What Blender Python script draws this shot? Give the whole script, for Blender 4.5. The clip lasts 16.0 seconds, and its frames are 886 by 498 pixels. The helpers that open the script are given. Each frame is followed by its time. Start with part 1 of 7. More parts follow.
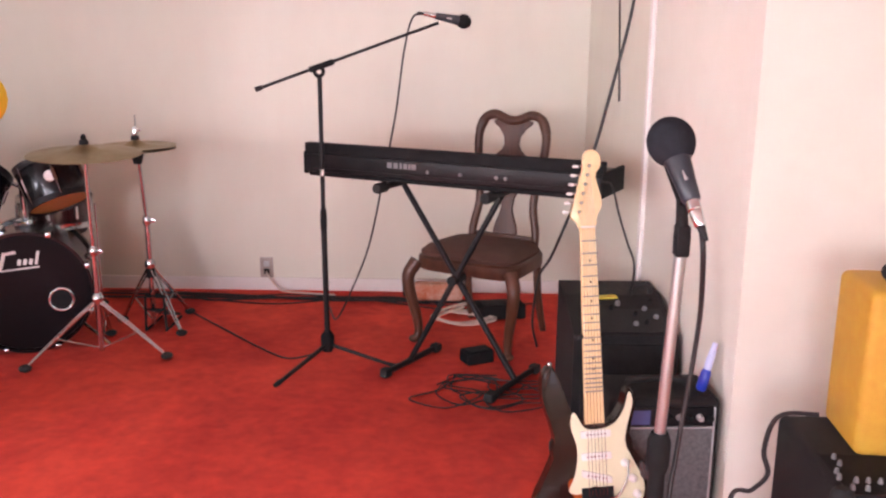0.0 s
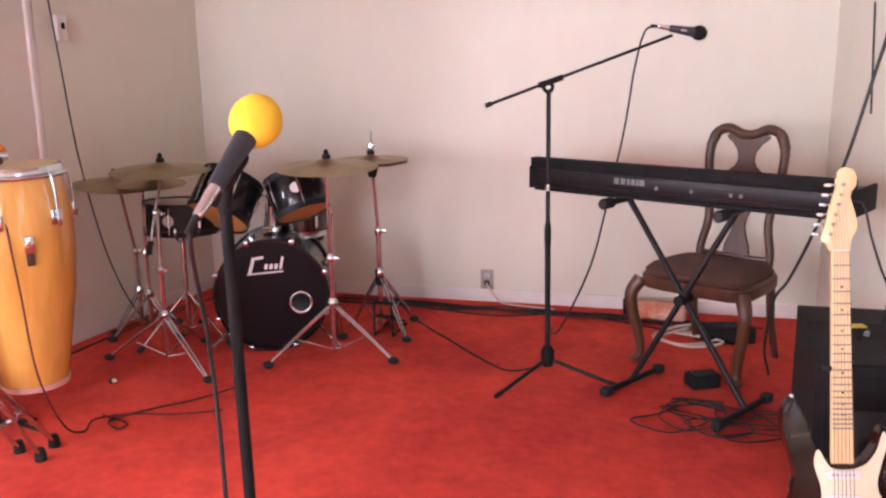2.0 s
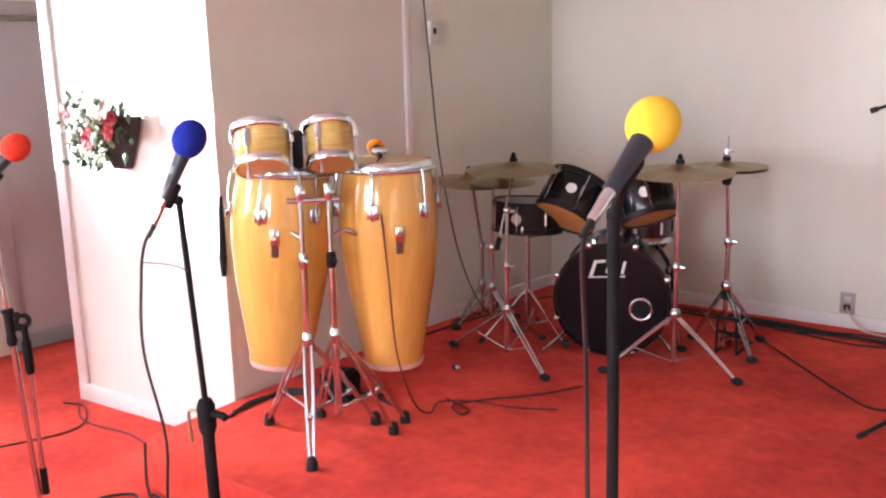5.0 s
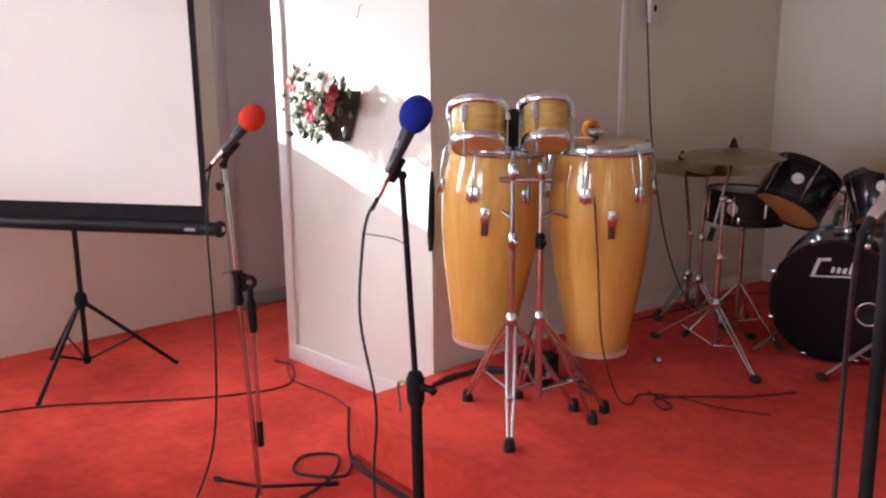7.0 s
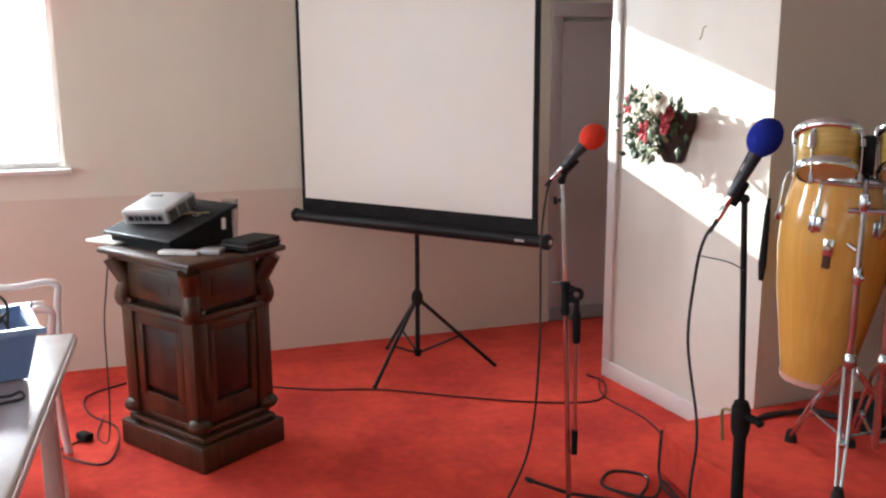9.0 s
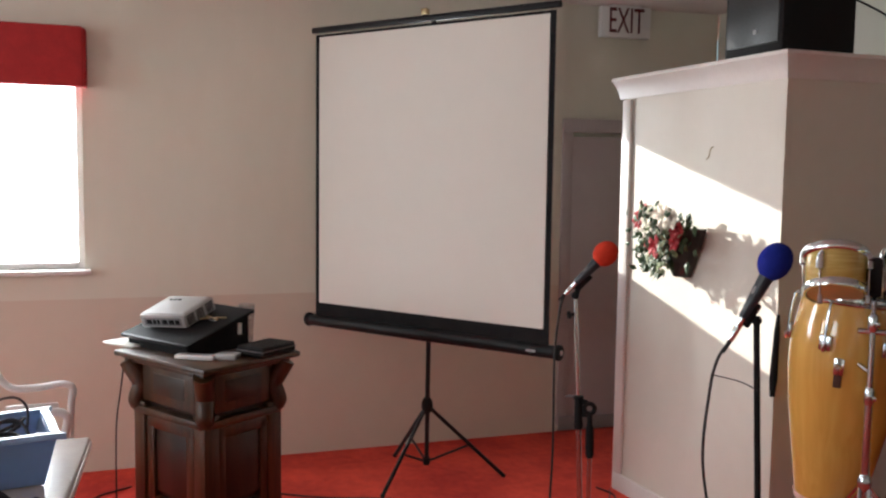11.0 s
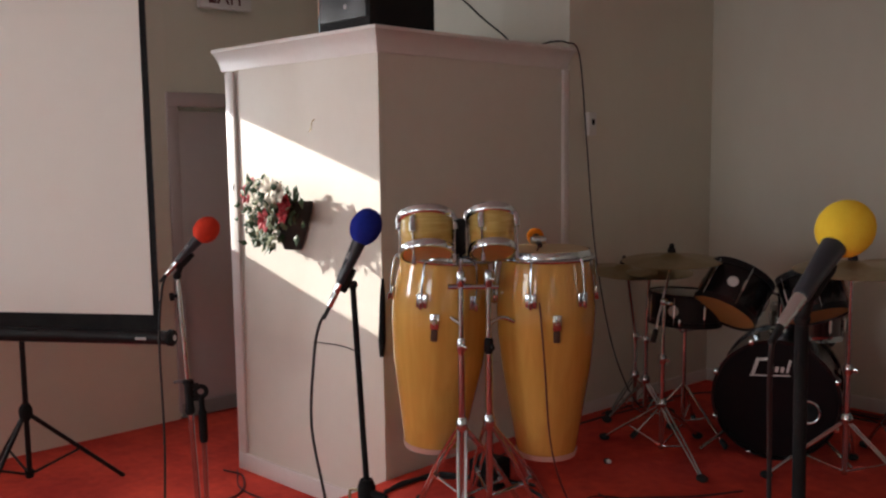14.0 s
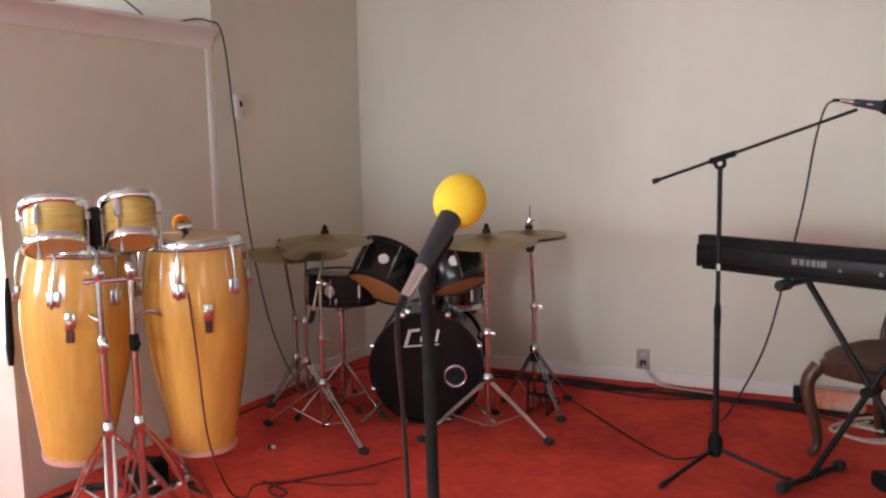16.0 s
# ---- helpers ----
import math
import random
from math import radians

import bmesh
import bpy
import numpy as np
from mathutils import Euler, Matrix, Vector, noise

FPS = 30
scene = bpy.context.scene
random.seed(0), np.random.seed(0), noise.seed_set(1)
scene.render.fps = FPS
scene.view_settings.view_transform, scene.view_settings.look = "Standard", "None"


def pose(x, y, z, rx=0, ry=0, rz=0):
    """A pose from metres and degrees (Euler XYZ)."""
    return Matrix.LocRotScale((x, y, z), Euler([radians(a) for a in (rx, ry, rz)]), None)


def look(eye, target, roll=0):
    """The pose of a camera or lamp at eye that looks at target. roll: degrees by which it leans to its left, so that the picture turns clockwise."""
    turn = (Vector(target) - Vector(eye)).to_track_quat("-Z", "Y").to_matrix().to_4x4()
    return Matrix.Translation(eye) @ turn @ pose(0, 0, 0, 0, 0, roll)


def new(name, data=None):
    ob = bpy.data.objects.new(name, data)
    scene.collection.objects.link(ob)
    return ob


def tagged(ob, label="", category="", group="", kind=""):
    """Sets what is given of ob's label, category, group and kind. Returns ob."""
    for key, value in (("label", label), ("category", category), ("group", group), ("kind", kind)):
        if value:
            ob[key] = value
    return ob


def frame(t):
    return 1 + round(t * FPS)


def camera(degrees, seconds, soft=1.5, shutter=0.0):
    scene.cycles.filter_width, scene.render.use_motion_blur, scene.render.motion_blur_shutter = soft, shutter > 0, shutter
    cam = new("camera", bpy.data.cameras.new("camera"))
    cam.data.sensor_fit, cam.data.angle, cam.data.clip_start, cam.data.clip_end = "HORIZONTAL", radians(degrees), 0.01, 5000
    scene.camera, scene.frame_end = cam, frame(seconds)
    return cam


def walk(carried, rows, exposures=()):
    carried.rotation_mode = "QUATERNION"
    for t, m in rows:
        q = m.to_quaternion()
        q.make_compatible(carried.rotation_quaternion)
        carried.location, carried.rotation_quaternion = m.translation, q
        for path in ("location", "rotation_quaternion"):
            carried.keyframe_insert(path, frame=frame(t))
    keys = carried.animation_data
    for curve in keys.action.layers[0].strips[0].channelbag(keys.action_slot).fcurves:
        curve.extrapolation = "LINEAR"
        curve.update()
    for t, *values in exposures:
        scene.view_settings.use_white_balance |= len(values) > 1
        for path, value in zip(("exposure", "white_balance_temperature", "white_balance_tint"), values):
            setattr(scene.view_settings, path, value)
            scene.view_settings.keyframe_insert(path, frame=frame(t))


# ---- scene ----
cam = camera(54.4, 16.0, soft=2.3)
PATH = [
    (0.0, -0.004, 0.004, 1.578, -0.05, -13.20, -0.39),
    (0.5, -0.027, -0.014, 1.590, 1.80, -13.06, 0.10),
    (1.0, -0.042, -0.003, 1.591, 5.15, -12.44, 0.03),
    (1.5, -0.049, 0.003, 1.590, 9.21, -12.23, 0.37),
    (2.0, -0.062, -0.002, 1.587, 13.87, -12.28, 0.96),
    (2.5, -0.088, 0.010, 1.582, 16.99, -12.57, 0.98),
    (3.0, -0.099, 0.006, 1.585, 19.41, -12.47, 1.45),
    (3.5, -0.108, 0.002, 1.585, 20.97, -12.29, 1.44),
    (4.0, -0.127, -0.011, 1.586, 25.00, -12.35, 1.33),
    (4.5, -0.154, -0.006, 1.589, 30.27, -11.72, 1.62),
    (5.0, -0.187, 0.004, 1.587, 35.29, -11.73, 1.24),
    (5.2, -0.197, 0.003, 1.587, 36.95, -11.83, 1.09),
    (7.3, -0.291, -0.022, 1.583, 50.59, -12.66, 0.30),
    (7.5, -0.287, -0.035, 1.583, 52.62, -12.40, 0.04),
    (8.0, -0.254, -0.084, 1.585, 57.93, -11.16, -0.45),
    (8.5, -0.223, -0.106, 1.584, 63.53, -10.58, 0.47),
    (9.0, -0.260, -0.116, 1.585, 68.70, -11.34, 0.34),
    (9.2, -0.258, -0.121, 1.587, 70.13, -11.11, 0.20),
    (11.3, -0.217, -0.176, 1.637, 68.13, -3.68, -0.50),
    (11.5, -0.215, -0.176, 1.636, 66.69, -3.81, -0.49),
    (12.0, -0.227, -0.175, 1.626, 64.33, -4.00, -0.36),
    (12.5, -0.239, -0.153, 1.619, 59.16, -4.54, -0.45),
    (13.0, -0.248, -0.124, 1.613, 53.81, -5.39, -0.82),
    (13.5, -0.247, -0.087, 1.612, 50.07, -5.81, 0.00),
    (14.0, -0.218, -0.063, 1.615, 44.79, -6.12, 0.70),
    (14.5, -0.234, -0.036, 1.612, 39.28, -6.60, 0.60),
    (15.0, -0.213, -0.028, 1.607, 34.53, -7.13, 0.77),
    (15.5, -0.203, -0.004, 1.604, 28.41, -6.97, 1.07),
    (16.0, -0.190, 0.008, 1.601, 22.78, -7.42, 1.06),
]
walk(cam, [(t, pose(x, y, z, 90 + pitch, roll, yaw)) for t, x, y, z, yaw, pitch, roll in PATH], [(0.0, 2.92, 6410, 26), (3.0, 3.03, 6050, 25), (5.0, 2.91, 5880, 14), (7.5, 1.60, 5880, 14), (8.0, 1.35, 5940, 11), (9.0, 1.53, 6000, 5), (11.5, 0.92, 6330, 7), (13.0, 0.67, 6480, 11), (14.0, 0.8, 6480, 11), (14.5, 1.22, 6430, 10), (15.5, 1.98, 6280, 11), (16.0, 2.37, 6030, 7)]
)

# ---- world, sun, large lights ----
world = bpy.data.worlds.new("world")
scene.world = world
world.use_nodes = True
wn = world.node_tree.nodes
sky = wn.new("ShaderNodeTexSky")
sky.sky_type = 'NISHITA'
sky.sun_disc = False
SUN_DIR = Vector((1.0, 0.42, -0.30)).normalized()
sky.sun_elevation = math.asin(-SUN_DIR.z)
sky.sun_rotation = math.atan2(-SUN_DIR.x, -SUN_DIR.y)
world.node_tree.links.new(sky.outputs[0], wn["Background"].inputs[0])
wn["Background"].inputs[1].default_value = 0.05
sun = new("sun", bpy.data.lights.new("sun", 'SUN'))
sun.data.energy, sun.data.angle, sun.data.color = 5.0, radians(0.5), (1.0, 0.93, 0.84)
sun.rotation_mode = 'QUATERNION'
sun.rotation_quaternion = SUN_DIR.to_track_quat('-Z', 'Y')


def window_light(name, eye, target, sx, sy, watts, colour):
    """An area lamp standing in for daylight at one window opening."""
    lamp = new(name, bpy.data.lights.new(name, 'AREA'))
    lamp.data.shape, lamp.data.size, lamp.data.size_y = 'RECTANGLE', sx, sy
    lamp.data.energy, lamp.data.color = watts, colour
    lamp.matrix_world = look(eye, target)
    return lamp


# rear windows are unseen; these two lamps assume daylight from behind the viewpoint
window_light("assumed_daylight_south_a", (-3.7, -4.95, 1.65), (-3.3, 0, 1.4), 1.5, 1.3, 26, (0.93, 0.95, 1.0))
window_light("assumed_daylight_south_b", (-1.0, -4.95, 1.65), (-1.0, 0, 1.4), 1.5, 1.3, 23, (0.90, 0.94, 1.0))
# no east window is known; weak fill lamp added at a made-up opening
window_light("added_fill_east", (3.45, -1.6, 1.65), (0, -1.0, 1.4), 1.5, 1.3, 1.3, (0.95, 0.96, 1.0))
window_light("daylight_west", (-5.32, -0.85, 1.6), (0, -0.7, 1.2), 0.95, 0.9, 14.5, (0.93, 0.96, 1.0))
# added lamp in the made-up opening behind the screen, brightens the closet front
window_light("added_light_behind_screen", (-5.21, 1.68, 1.88), (-3.9, 2.35, 1.55), 0.56, 0.60, 6, (0.93, 0.95, 1.0))

# ---- materials ----


def mat(name, rgb, rough=0.5, metal=0.0, dark=None, scale=6.0, amount=0.5, bump=0.0, bump_scale=60.0, coat=0.0, rough_var=0.0, stretch=None, spec=None):
    m = bpy.data.materials.new(name)
    m.use_nodes = True
    nt = m.node_tree
    b = nt.nodes["Principled BSDF"]
    b.inputs["Base Color"].default_value = (*rgb, 1)
    b.inputs["Roughness"].default_value = rough
    b.inputs["Metallic"].default_value = metal
    b.inputs["Coat Weight"].default_value = coat
    if spec is not None:
        b.inputs["Specular IOR Level"].default_value = spec
    tc = nt.nodes.new("ShaderNodeTexCoord")
    src = tc.outputs["Object"]
    if stretch:
        mp = nt.nodes.new("ShaderNodeMapping")
        mp.inputs["Scale"].default_value = stretch
        nt.links.new(src, mp.inputs[0])
        src = mp.outputs[0]
    if dark is not None:
        n1 = nt.nodes.new("ShaderNodeTexNoise")
        n1.inputs["Scale"].default_value, n1.inputs["Detail"].default_value, n1.inputs["Roughness"].default_value = scale, 8, 0.62
        nt.links.new(src, n1.inputs["Vector"])
        n2 = nt.nodes.new("ShaderNodeTexNoise")
        n2.inputs["Scale"].default_value, n2.inputs["Detail"].default_value = scale * 9, 4
        nt.links.new(src, n2.inputs["Vector"])
        add = nt.nodes.new("ShaderNodeMath")
        add.operation = 'MULTIPLY_ADD'
        nt.links.new(n2.outputs[0], add.inputs[0])
        add.inputs[1].default_value = 0.35
        nt.links.new(n1.outputs[0], add.inputs[2])
        ramp = nt.nodes.new("ShaderNodeMapRange")
        ramp.inputs[1].default_value, ramp.inputs[2].default_value = 0.52, 0.86
        ramp.inputs[3].default_value, ramp.inputs[4].default_value = 0.0, amount
        nt.links.new(add.outputs[0], ramp.inputs[0])
        mix = nt.nodes.new("ShaderNodeMix")
        mix.data_type = 'RGBA'
        mix.inputs[6].default_value, mix.inputs[7].default_value = (*rgb, 1), (*dark, 1)
        nt.links.new(ramp.outputs[0], mix.inputs[0])
        nt.links.new(mix.outputs[2], b.inputs["Base Color"])
        if rough_var:
            rr = nt.nodes.new("ShaderNodeMapRange")
            rr.inputs[1].default_value, rr.inputs[2].default_value = 0.4, 0.9
            rr.inputs[3].default_value, rr.inputs[4].default_value = rough, rough + rough_var
            nt.links.new(add.outputs[0], rr.inputs[0])
            nt.links.new(rr.outputs[0], b.inputs["Roughness"])
    if bump:
        nb = nt.nodes.new("ShaderNodeTexNoise")
        nb.inputs["Scale"].default_value, nb.inputs["Detail"].default_value = bump_scale, 5
        nt.links.new(src, nb.inputs["Vector"])
        bp = nt.nodes.new("ShaderNodeBump")
        bp.inputs["Strength"].default_value, bp.inputs["Distance"].default_value = bump, 0.01
        nt.links.new(nb.outputs[0], bp.inputs["Height"])
        nt.links.new(bp.outputs[0], b.inputs["Normal"])
    return m


def wood(name, a, b_, scale=7.0, rough=0.35, coat=0.2, grain=(1, 1, 0.08)):
    m = bpy.data.materials.new(name)
    m.use_nodes = True
    nt = m.node_tree
    p = nt.nodes["Principled BSDF"]
    tc = nt.nodes.new("ShaderNodeTexCoord")
    mp = nt.nodes.new("ShaderNodeMapping")
    mp.inputs["Scale"].default_value = grain
    nt.links.new(tc.outputs["Object"], mp.inputs[0])
    n = nt.nodes.new("ShaderNodeTexNoise")
    n.inputs["Scale"].default_value, n.inputs["Detail"].default_value, n.inputs["Distortion"].default_value = scale * 6, 8, 0.6
    nt.links.new(mp.outputs[0], n.inputs["Vector"])
    big = nt.nodes.new("ShaderNodeTexNoise")
    big.inputs["Scale"].default_value = scale
    nt.links.new(mp.outputs[0], big.inputs["Vector"])
    ad = nt.nodes.new("ShaderNodeMath")
    nt.links.new(n.outputs[0], ad.inputs[0])
    nt.links.new(big.outputs[0], ad.inputs[1])
    cr = nt.nodes.new("ShaderNodeValToRGB")
    cr.color_ramp.elements[0].position, cr.color_ramp.elements[1].position = 0.36, 0.64
    cr.color_ramp.elements[0].color, cr.color_ramp.elements[1].color = (*a, 1), (*b_, 1)
    hf = nt.nodes.new("ShaderNodeMath")
    hf.operation = 'MULTIPLY'
    hf.inputs[1].default_value = 0.5
    nt.links.new(ad.outputs[0], hf.inputs[0])
    nt.links.new(hf.outputs[0], cr.inputs[0])
    nt.links.new(cr.outputs[0], p.inputs["Base Color"])
    p.inputs["Roughness"].default_value, p.inputs["Coat Weight"].default_value = rough, coat
    bp = nt.nodes.new("ShaderNodeBump")
    bp.inputs["Strength"].default_value, bp.inputs["Distance"].default_value = 0.08, 0.002
    nt.links.new(n.outputs[0], bp.inputs["Height"])
    nt.links.new(bp.outputs[0], p.inputs["Normal"])
    return m


CARPET = mat("red_carpet", (0.82, 0.094, 0.058), 0.95, dark=(0.50, 0.042, 0.036), scale=2.4, amount=0.95, bump=0.55, bump_scale=320, spec=0.15)
RUG = mat("beige_floor", (0.54, 0.40, 0.31), 0.55, dark=(0.46, 0.32, 0.25), scale=1.8, amount=0.5, bump=0.1, bump_scale=120)
WALL = mat("cream_wall_paint", (0.72, 0.70, 0.60), 0.40, dark=(0.65, 0.62, 0.52), scale=1.3, amount=0.45, bump=0.06, bump_scale=14, rough_var=0.15, stretch=(1, 1, 0.35))
WALL_LOW = mat("tan_wainscot_paint", (0.66, 0.58, 0.48), 0.45, dark=(0.60, 0.51, 0.42), scale=1.6, amount=0.4, bump=0.06, bump_scale=16)
BOXPAINT = mat("closet_panel_paint", (0.74, 0.71, 0.63), 0.45, dark=(0.66, 0.62, 0.54), scale=1.5, amount=0.45, bump=0.05, bump_scale=20, rough_var=0.1)
TRIM = mat("white_trim_paint", (0.80, 0.77, 0.74), 0.35, dark=(0.68, 0.62, 0.58), scale=5, amount=0.35)
CEIL = mat("ceiling_paint", (0.70, 0.62, 0.58), 0.9, dark=(0.62, 0.54, 0.50), scale=1.2, amount=0.4, bump=0.2, bump_scale=80)
DOORPAINT = mat("grey_door_paint", (0.42, 0.36, 0.35), 0.5, dark=(0.36, 0.30, 0.29), scale=2, amount=0.4)
VINYL = mat("grey_vinyl_base", (0.22, 0.20, 0.19), 0.5)
CHROME = mat("chrome", (0.60, 0.66, 0.69), 0.17, 1.0)
NICKEL = mat("satin_nickel", (0.44, 0.46, 0.46), 0.30, 0.85)
POLISHED = mat("polished_nickel", (0.72, 0.80, 0.83), 0.13, 1.0)
BLACK = mat("black_paint", (0.007, 0.007, 0.008), 0.42, spec=0.25, dark=(0.018, 0.017, 0.018), scale=8, amount=0.6)
BLACKM = mat("black_matt", (0.009, 0.009, 0.010), 0.75, spec=0.15, dark=(0.022, 0.021, 0.02), scale=10, amount=0.5)
GLOSSBLACK = mat("black_lacquer", (0.005, 0.005, 0.006), 0.22, spec=0.3, coat=0.15, dark=(0.012, 0.011, 0.012), scale=6, amount=0.5)
TOLEX = mat("black_vinyl_cover", (0.011, 0.011, 0.012), 0.6, spec=0.2, dark=(0.022, 0.022, 0.022), scale=20, amount=0.5, bump=0.4, bump_scale=420)
GRILLE = mat("grey_grille_cloth", (0.20, 0.20, 0.205), 0.8, dark=(0.10, 0.10, 0.105), scale=70, amount=0.9, bump=0.5, bump_scale=500)
MICGREY = mat("dark_grey_metal", (0.030, 0.038, 0.048), 0.30, 0.0, dark=(0.022, 0.028, 0.036), scale=30, amount=0.5)
DIMGREY = mat("dim_grey_print", (0.16, 0.16, 0.165), 0.5)
RUBBER = mat("black_rubber", (0.014, 0.014, 0.014), 0.85)
CABLE = mat("cable_black", (0.014, 0.013, 0.014), 0.55)
WHITECABLE = mat("cable_cream", (0.62, 0.50, 0.42), 0.5)
REDCABLE = mat("cable_dark_red", (0.10, 0.012, 0.012), 0.55)
FOAM_Y = mat("yellow_foam", (0.92, 0.66, 0.06), 0.95, dark=(0.85, 0.54, 0.03), scale=60, amount=0.4, bump=0.25, bump_scale=340, spec=0.1)
FOAM_O = mat("orange_foam", (0.80, 0.26, 0.02), 0.95, dark=(0.6, 0.17, 0.01), scale=60, amount=0.4, bump=0.25, bump_scale=340, spec=0.1)
FOAM_R = mat("red_foam", (0.70, 0.06, 0.03), 0.95, dark=(0.5, 0.03, 0.02), scale=60, amount=0.4, bump=0.25, bump_scale=340, spec=0.1)
FOAM_B = mat("blue_foam", (0.02, 0.035, 0.33), 0.95, dark=(0.012, 0.02, 0.2), scale=60, amount=0.4, bump=0.25, bump_scale=340, spec=0.1)
FOAM_K = mat("black_foam", (0.022, 0.024, 0.03), 0.95, dark=(0.012, 0.012, 0.015), scale=60, amount=0.4, bump=0.25, bump_scale=340, spec=0.1)
CONGAWOOD = wood("lacquered_oak_staves", (0.58, 0.30, 0.055), (0.72, 0.42, 0.10), 5, 0.14, 0.6, (1, 1, 0.05))
BONGOWOOD = wood("striped_ash_staves", (0.50, 0.32, 0.07), (0.70, 0.53, 0.18), 6, 0.18, 0.5, (0.3, 0.3, 2.5))
HIDE = mat("drum_hide", (0.60, 0.48, 0.27), 0.45, dark=(0.50, 0.38, 0.19), scale=9, amount=0.7, bump=0.1, bump_scale=40)
HEADTAN = mat("tan_drum_head", (0.55, 0.30, 0.10), 0.4, dark=(0.45, 0.22, 0.07), scale=6, amount=0.5)
HEADWHITE = mat("white_drum_head", (0.70, 0.68, 0.64), 0.5, dark=(0.58, 0.55, 0.5), scale=8, amount=0.5)
BRASS = mat("cymbal_bronze", (0.40, 0.32, 0.18), 0.32, 1.0, dark=(0.30, 0.23, 0.13), scale=7, amount=0.6, bump=0.1, bump_scale=30, rough_var=0.15)
REDLAC = mat("wine_red_lacquer", (0.040, 0.006, 0.007), 0.2, coat=0.3)
WINEHEAD = mat("black_bass_head", (0.006, 0.004, 0.005), 0.35, dark=(0.010, 0.005, 0.007), scale=3, amount=0.5, spec=0.12)
MAHOGANY = wood("dark_mahogany", (0.040, 0.014, 0.008), (0.100, 0.038, 0.018), 7, 0.42, 0.08)
PODWOOD = wood("walnut_pulpit_wood", (0.020, 0.0085, 0.0028), (0.080, 0.032, 0.009), 6, 0.40, 0.10)
PODDARK = wood("dark_inset_wood", (0.012, 0.006, 0.0035), (0.034, 0.014, 0.007), 6, 0.40, 0.10)
UPHOL = mat("brown_upholstery", (0.10, 0.045, 0.03), 0.85, dark=(0.06, 0.025, 0.018), scale=18, amount=0.7, bump=0.3, bump_scale=300)
MAPLE = wood("maple_neck", (0.70, 0.50, 0.25), (0.82, 0.64, 0.37), 9, 0.25, 0.4)
BURST = mat("sunburst_lacquer", (0.014, 0.006, 0.004), 0.25, coat=0.2, spec=0.3)
BURSTMID = mat("amber_sunburst", (0.38, 0.085, 0.015), 0.2, coat=0.3, dark=(0.16, 0.025, 0.008), scale=9, amount=0.8)
CREAM = mat("aged_cream_plastic", (0.73, 0.71, 0.50), 0.3, dark=(0.66, 0.60, 0.44), scale=8, amount=0.4)
WHITEP = mat("white_plastic", (0.78, 0.77, 0.75), 0.35, dark=(0.66, 0.64, 0.62), scale=6, amount=0.35)
SCREEN = mat("matte_projection_fabric", (0.74, 0.72, 0.66), 0.85, dark=(0.69, 0.67, 0.61), scale=1.2, amount=0.4)
TWEED = mat("yellow_tweed_cover", (0.54, 0.31, 0.03), 0.6, dark=(0.48, 0.22, 0.02), scale=30, amount=0.6, bump=0.3, bump_scale=350)
PROJGREY = mat("projector_grey_plastic", (0.36, 0.36, 0.35), 0.4, dark=(0.30, 0.30, 0.30), scale=9, amount=0.4)
SILVERP = mat("silver_plastic", (0.50, 0.50, 0.50), 0.35, 0.3, dark=(0.40, 0.40, 0.41), scale=9, amount=0.4)
TABLETOP = mat("pale_table_laminate", (0.52, 0.49, 0.46), 0.25, dark=(0.38, 0.34, 0.31), scale=5, amount=0.5)
TUBBLUE = mat("translucent_blue_plastic", (0.34, 0.50, 0.78), 0.28, dark=(0.26, 0.41, 0.68), scale=5, amount=0.4)
TUBBLUE.node_tree.nodes["Principled BSDF"].inputs["Transmission Weight"].default_value = 0.45
TUBRIM = mat("pale_blue_plastic", (0.30, 0.44, 0.70), 0.3, dark=(0.24, 0.37, 0.62), scale=8, amount=0.4)
VALANCE = mat("red_valance_fabric", (0.42, 0.018, 0.02), 0.8, dark=(0.28, 0.01, 0.012), scale=12, amount=0.7, bump=0.2, bump_scale=120)
BLUEP = mat("blue_plastic", (0.02, 0.05, 0.42), 0.3)
PALEPINK = mat("pale_pink_band", (0.66, 0.42, 0.36), 0.5)
GREENLEAF = mat("ivy_leaf", (0.045, 0.09, 0.035), 0.55, dark=(0.02, 0.045, 0.016), scale=30, amount=0.8)
PALELEAF = mat("variegated_leaf", (0.34, 0.36, 0.22), 0.6, dark=(0.12, 0.18, 0.07), scale=40, amount=0.8)
FLOWERRED = mat("red_silk_flower", (0.42, 0.018, 0.03), 0.7, dark=(0.2, 0.006, 0.012), scale=40, amount=0.8)
FLOWERWHITE = mat("white_silk_flower", (0.74, 0.70, 0.62), 0.7, dark=(0.6, 0.52, 0.36), scale=40, amount=0.6)
WICKER = mat("dark_wicker", (0.030, 0.024, 0.020), 0.7, dark=(0.012, 0.01, 0.008), scale=50, amount=0.8, bump=0.6, bump_scale=160)
SIGNRED = mat("exit_letter_brown", (0.11, 0.02, 0.02), 0.5)
YELTAPE = mat("yellow_label", (0.62, 0.52, 0.06), 0.5)
PAPER = mat("paper_white", (0.76, 0.74, 0.70), 0.6)
GLASS = bpy.data.materials.new("window_glass")
GLASS.use_nodes = True
gp = GLASS.node_tree.nodes["Principled BSDF"]
gp.inputs["Transmission Weight"].default_value, gp.inputs["Roughness"].default_value, gp.inputs["IOR"].default_value = 1.0, 0.0, 1.02
CLEARP = bpy.data.materials.new("clear_plastic")
CLEARP.use_nodes = True
gp = CLEARP.node_tree.nodes["Principled BSDF"]
gp.inputs["Transmission Weight"].default_value, gp.inputs["Roughness"].default_value, gp.inputs["IOR"].default_value = 0.9, 0.1, 1.4
OUTSIDE = bpy.data.materials.new("bright_daylight_outside")
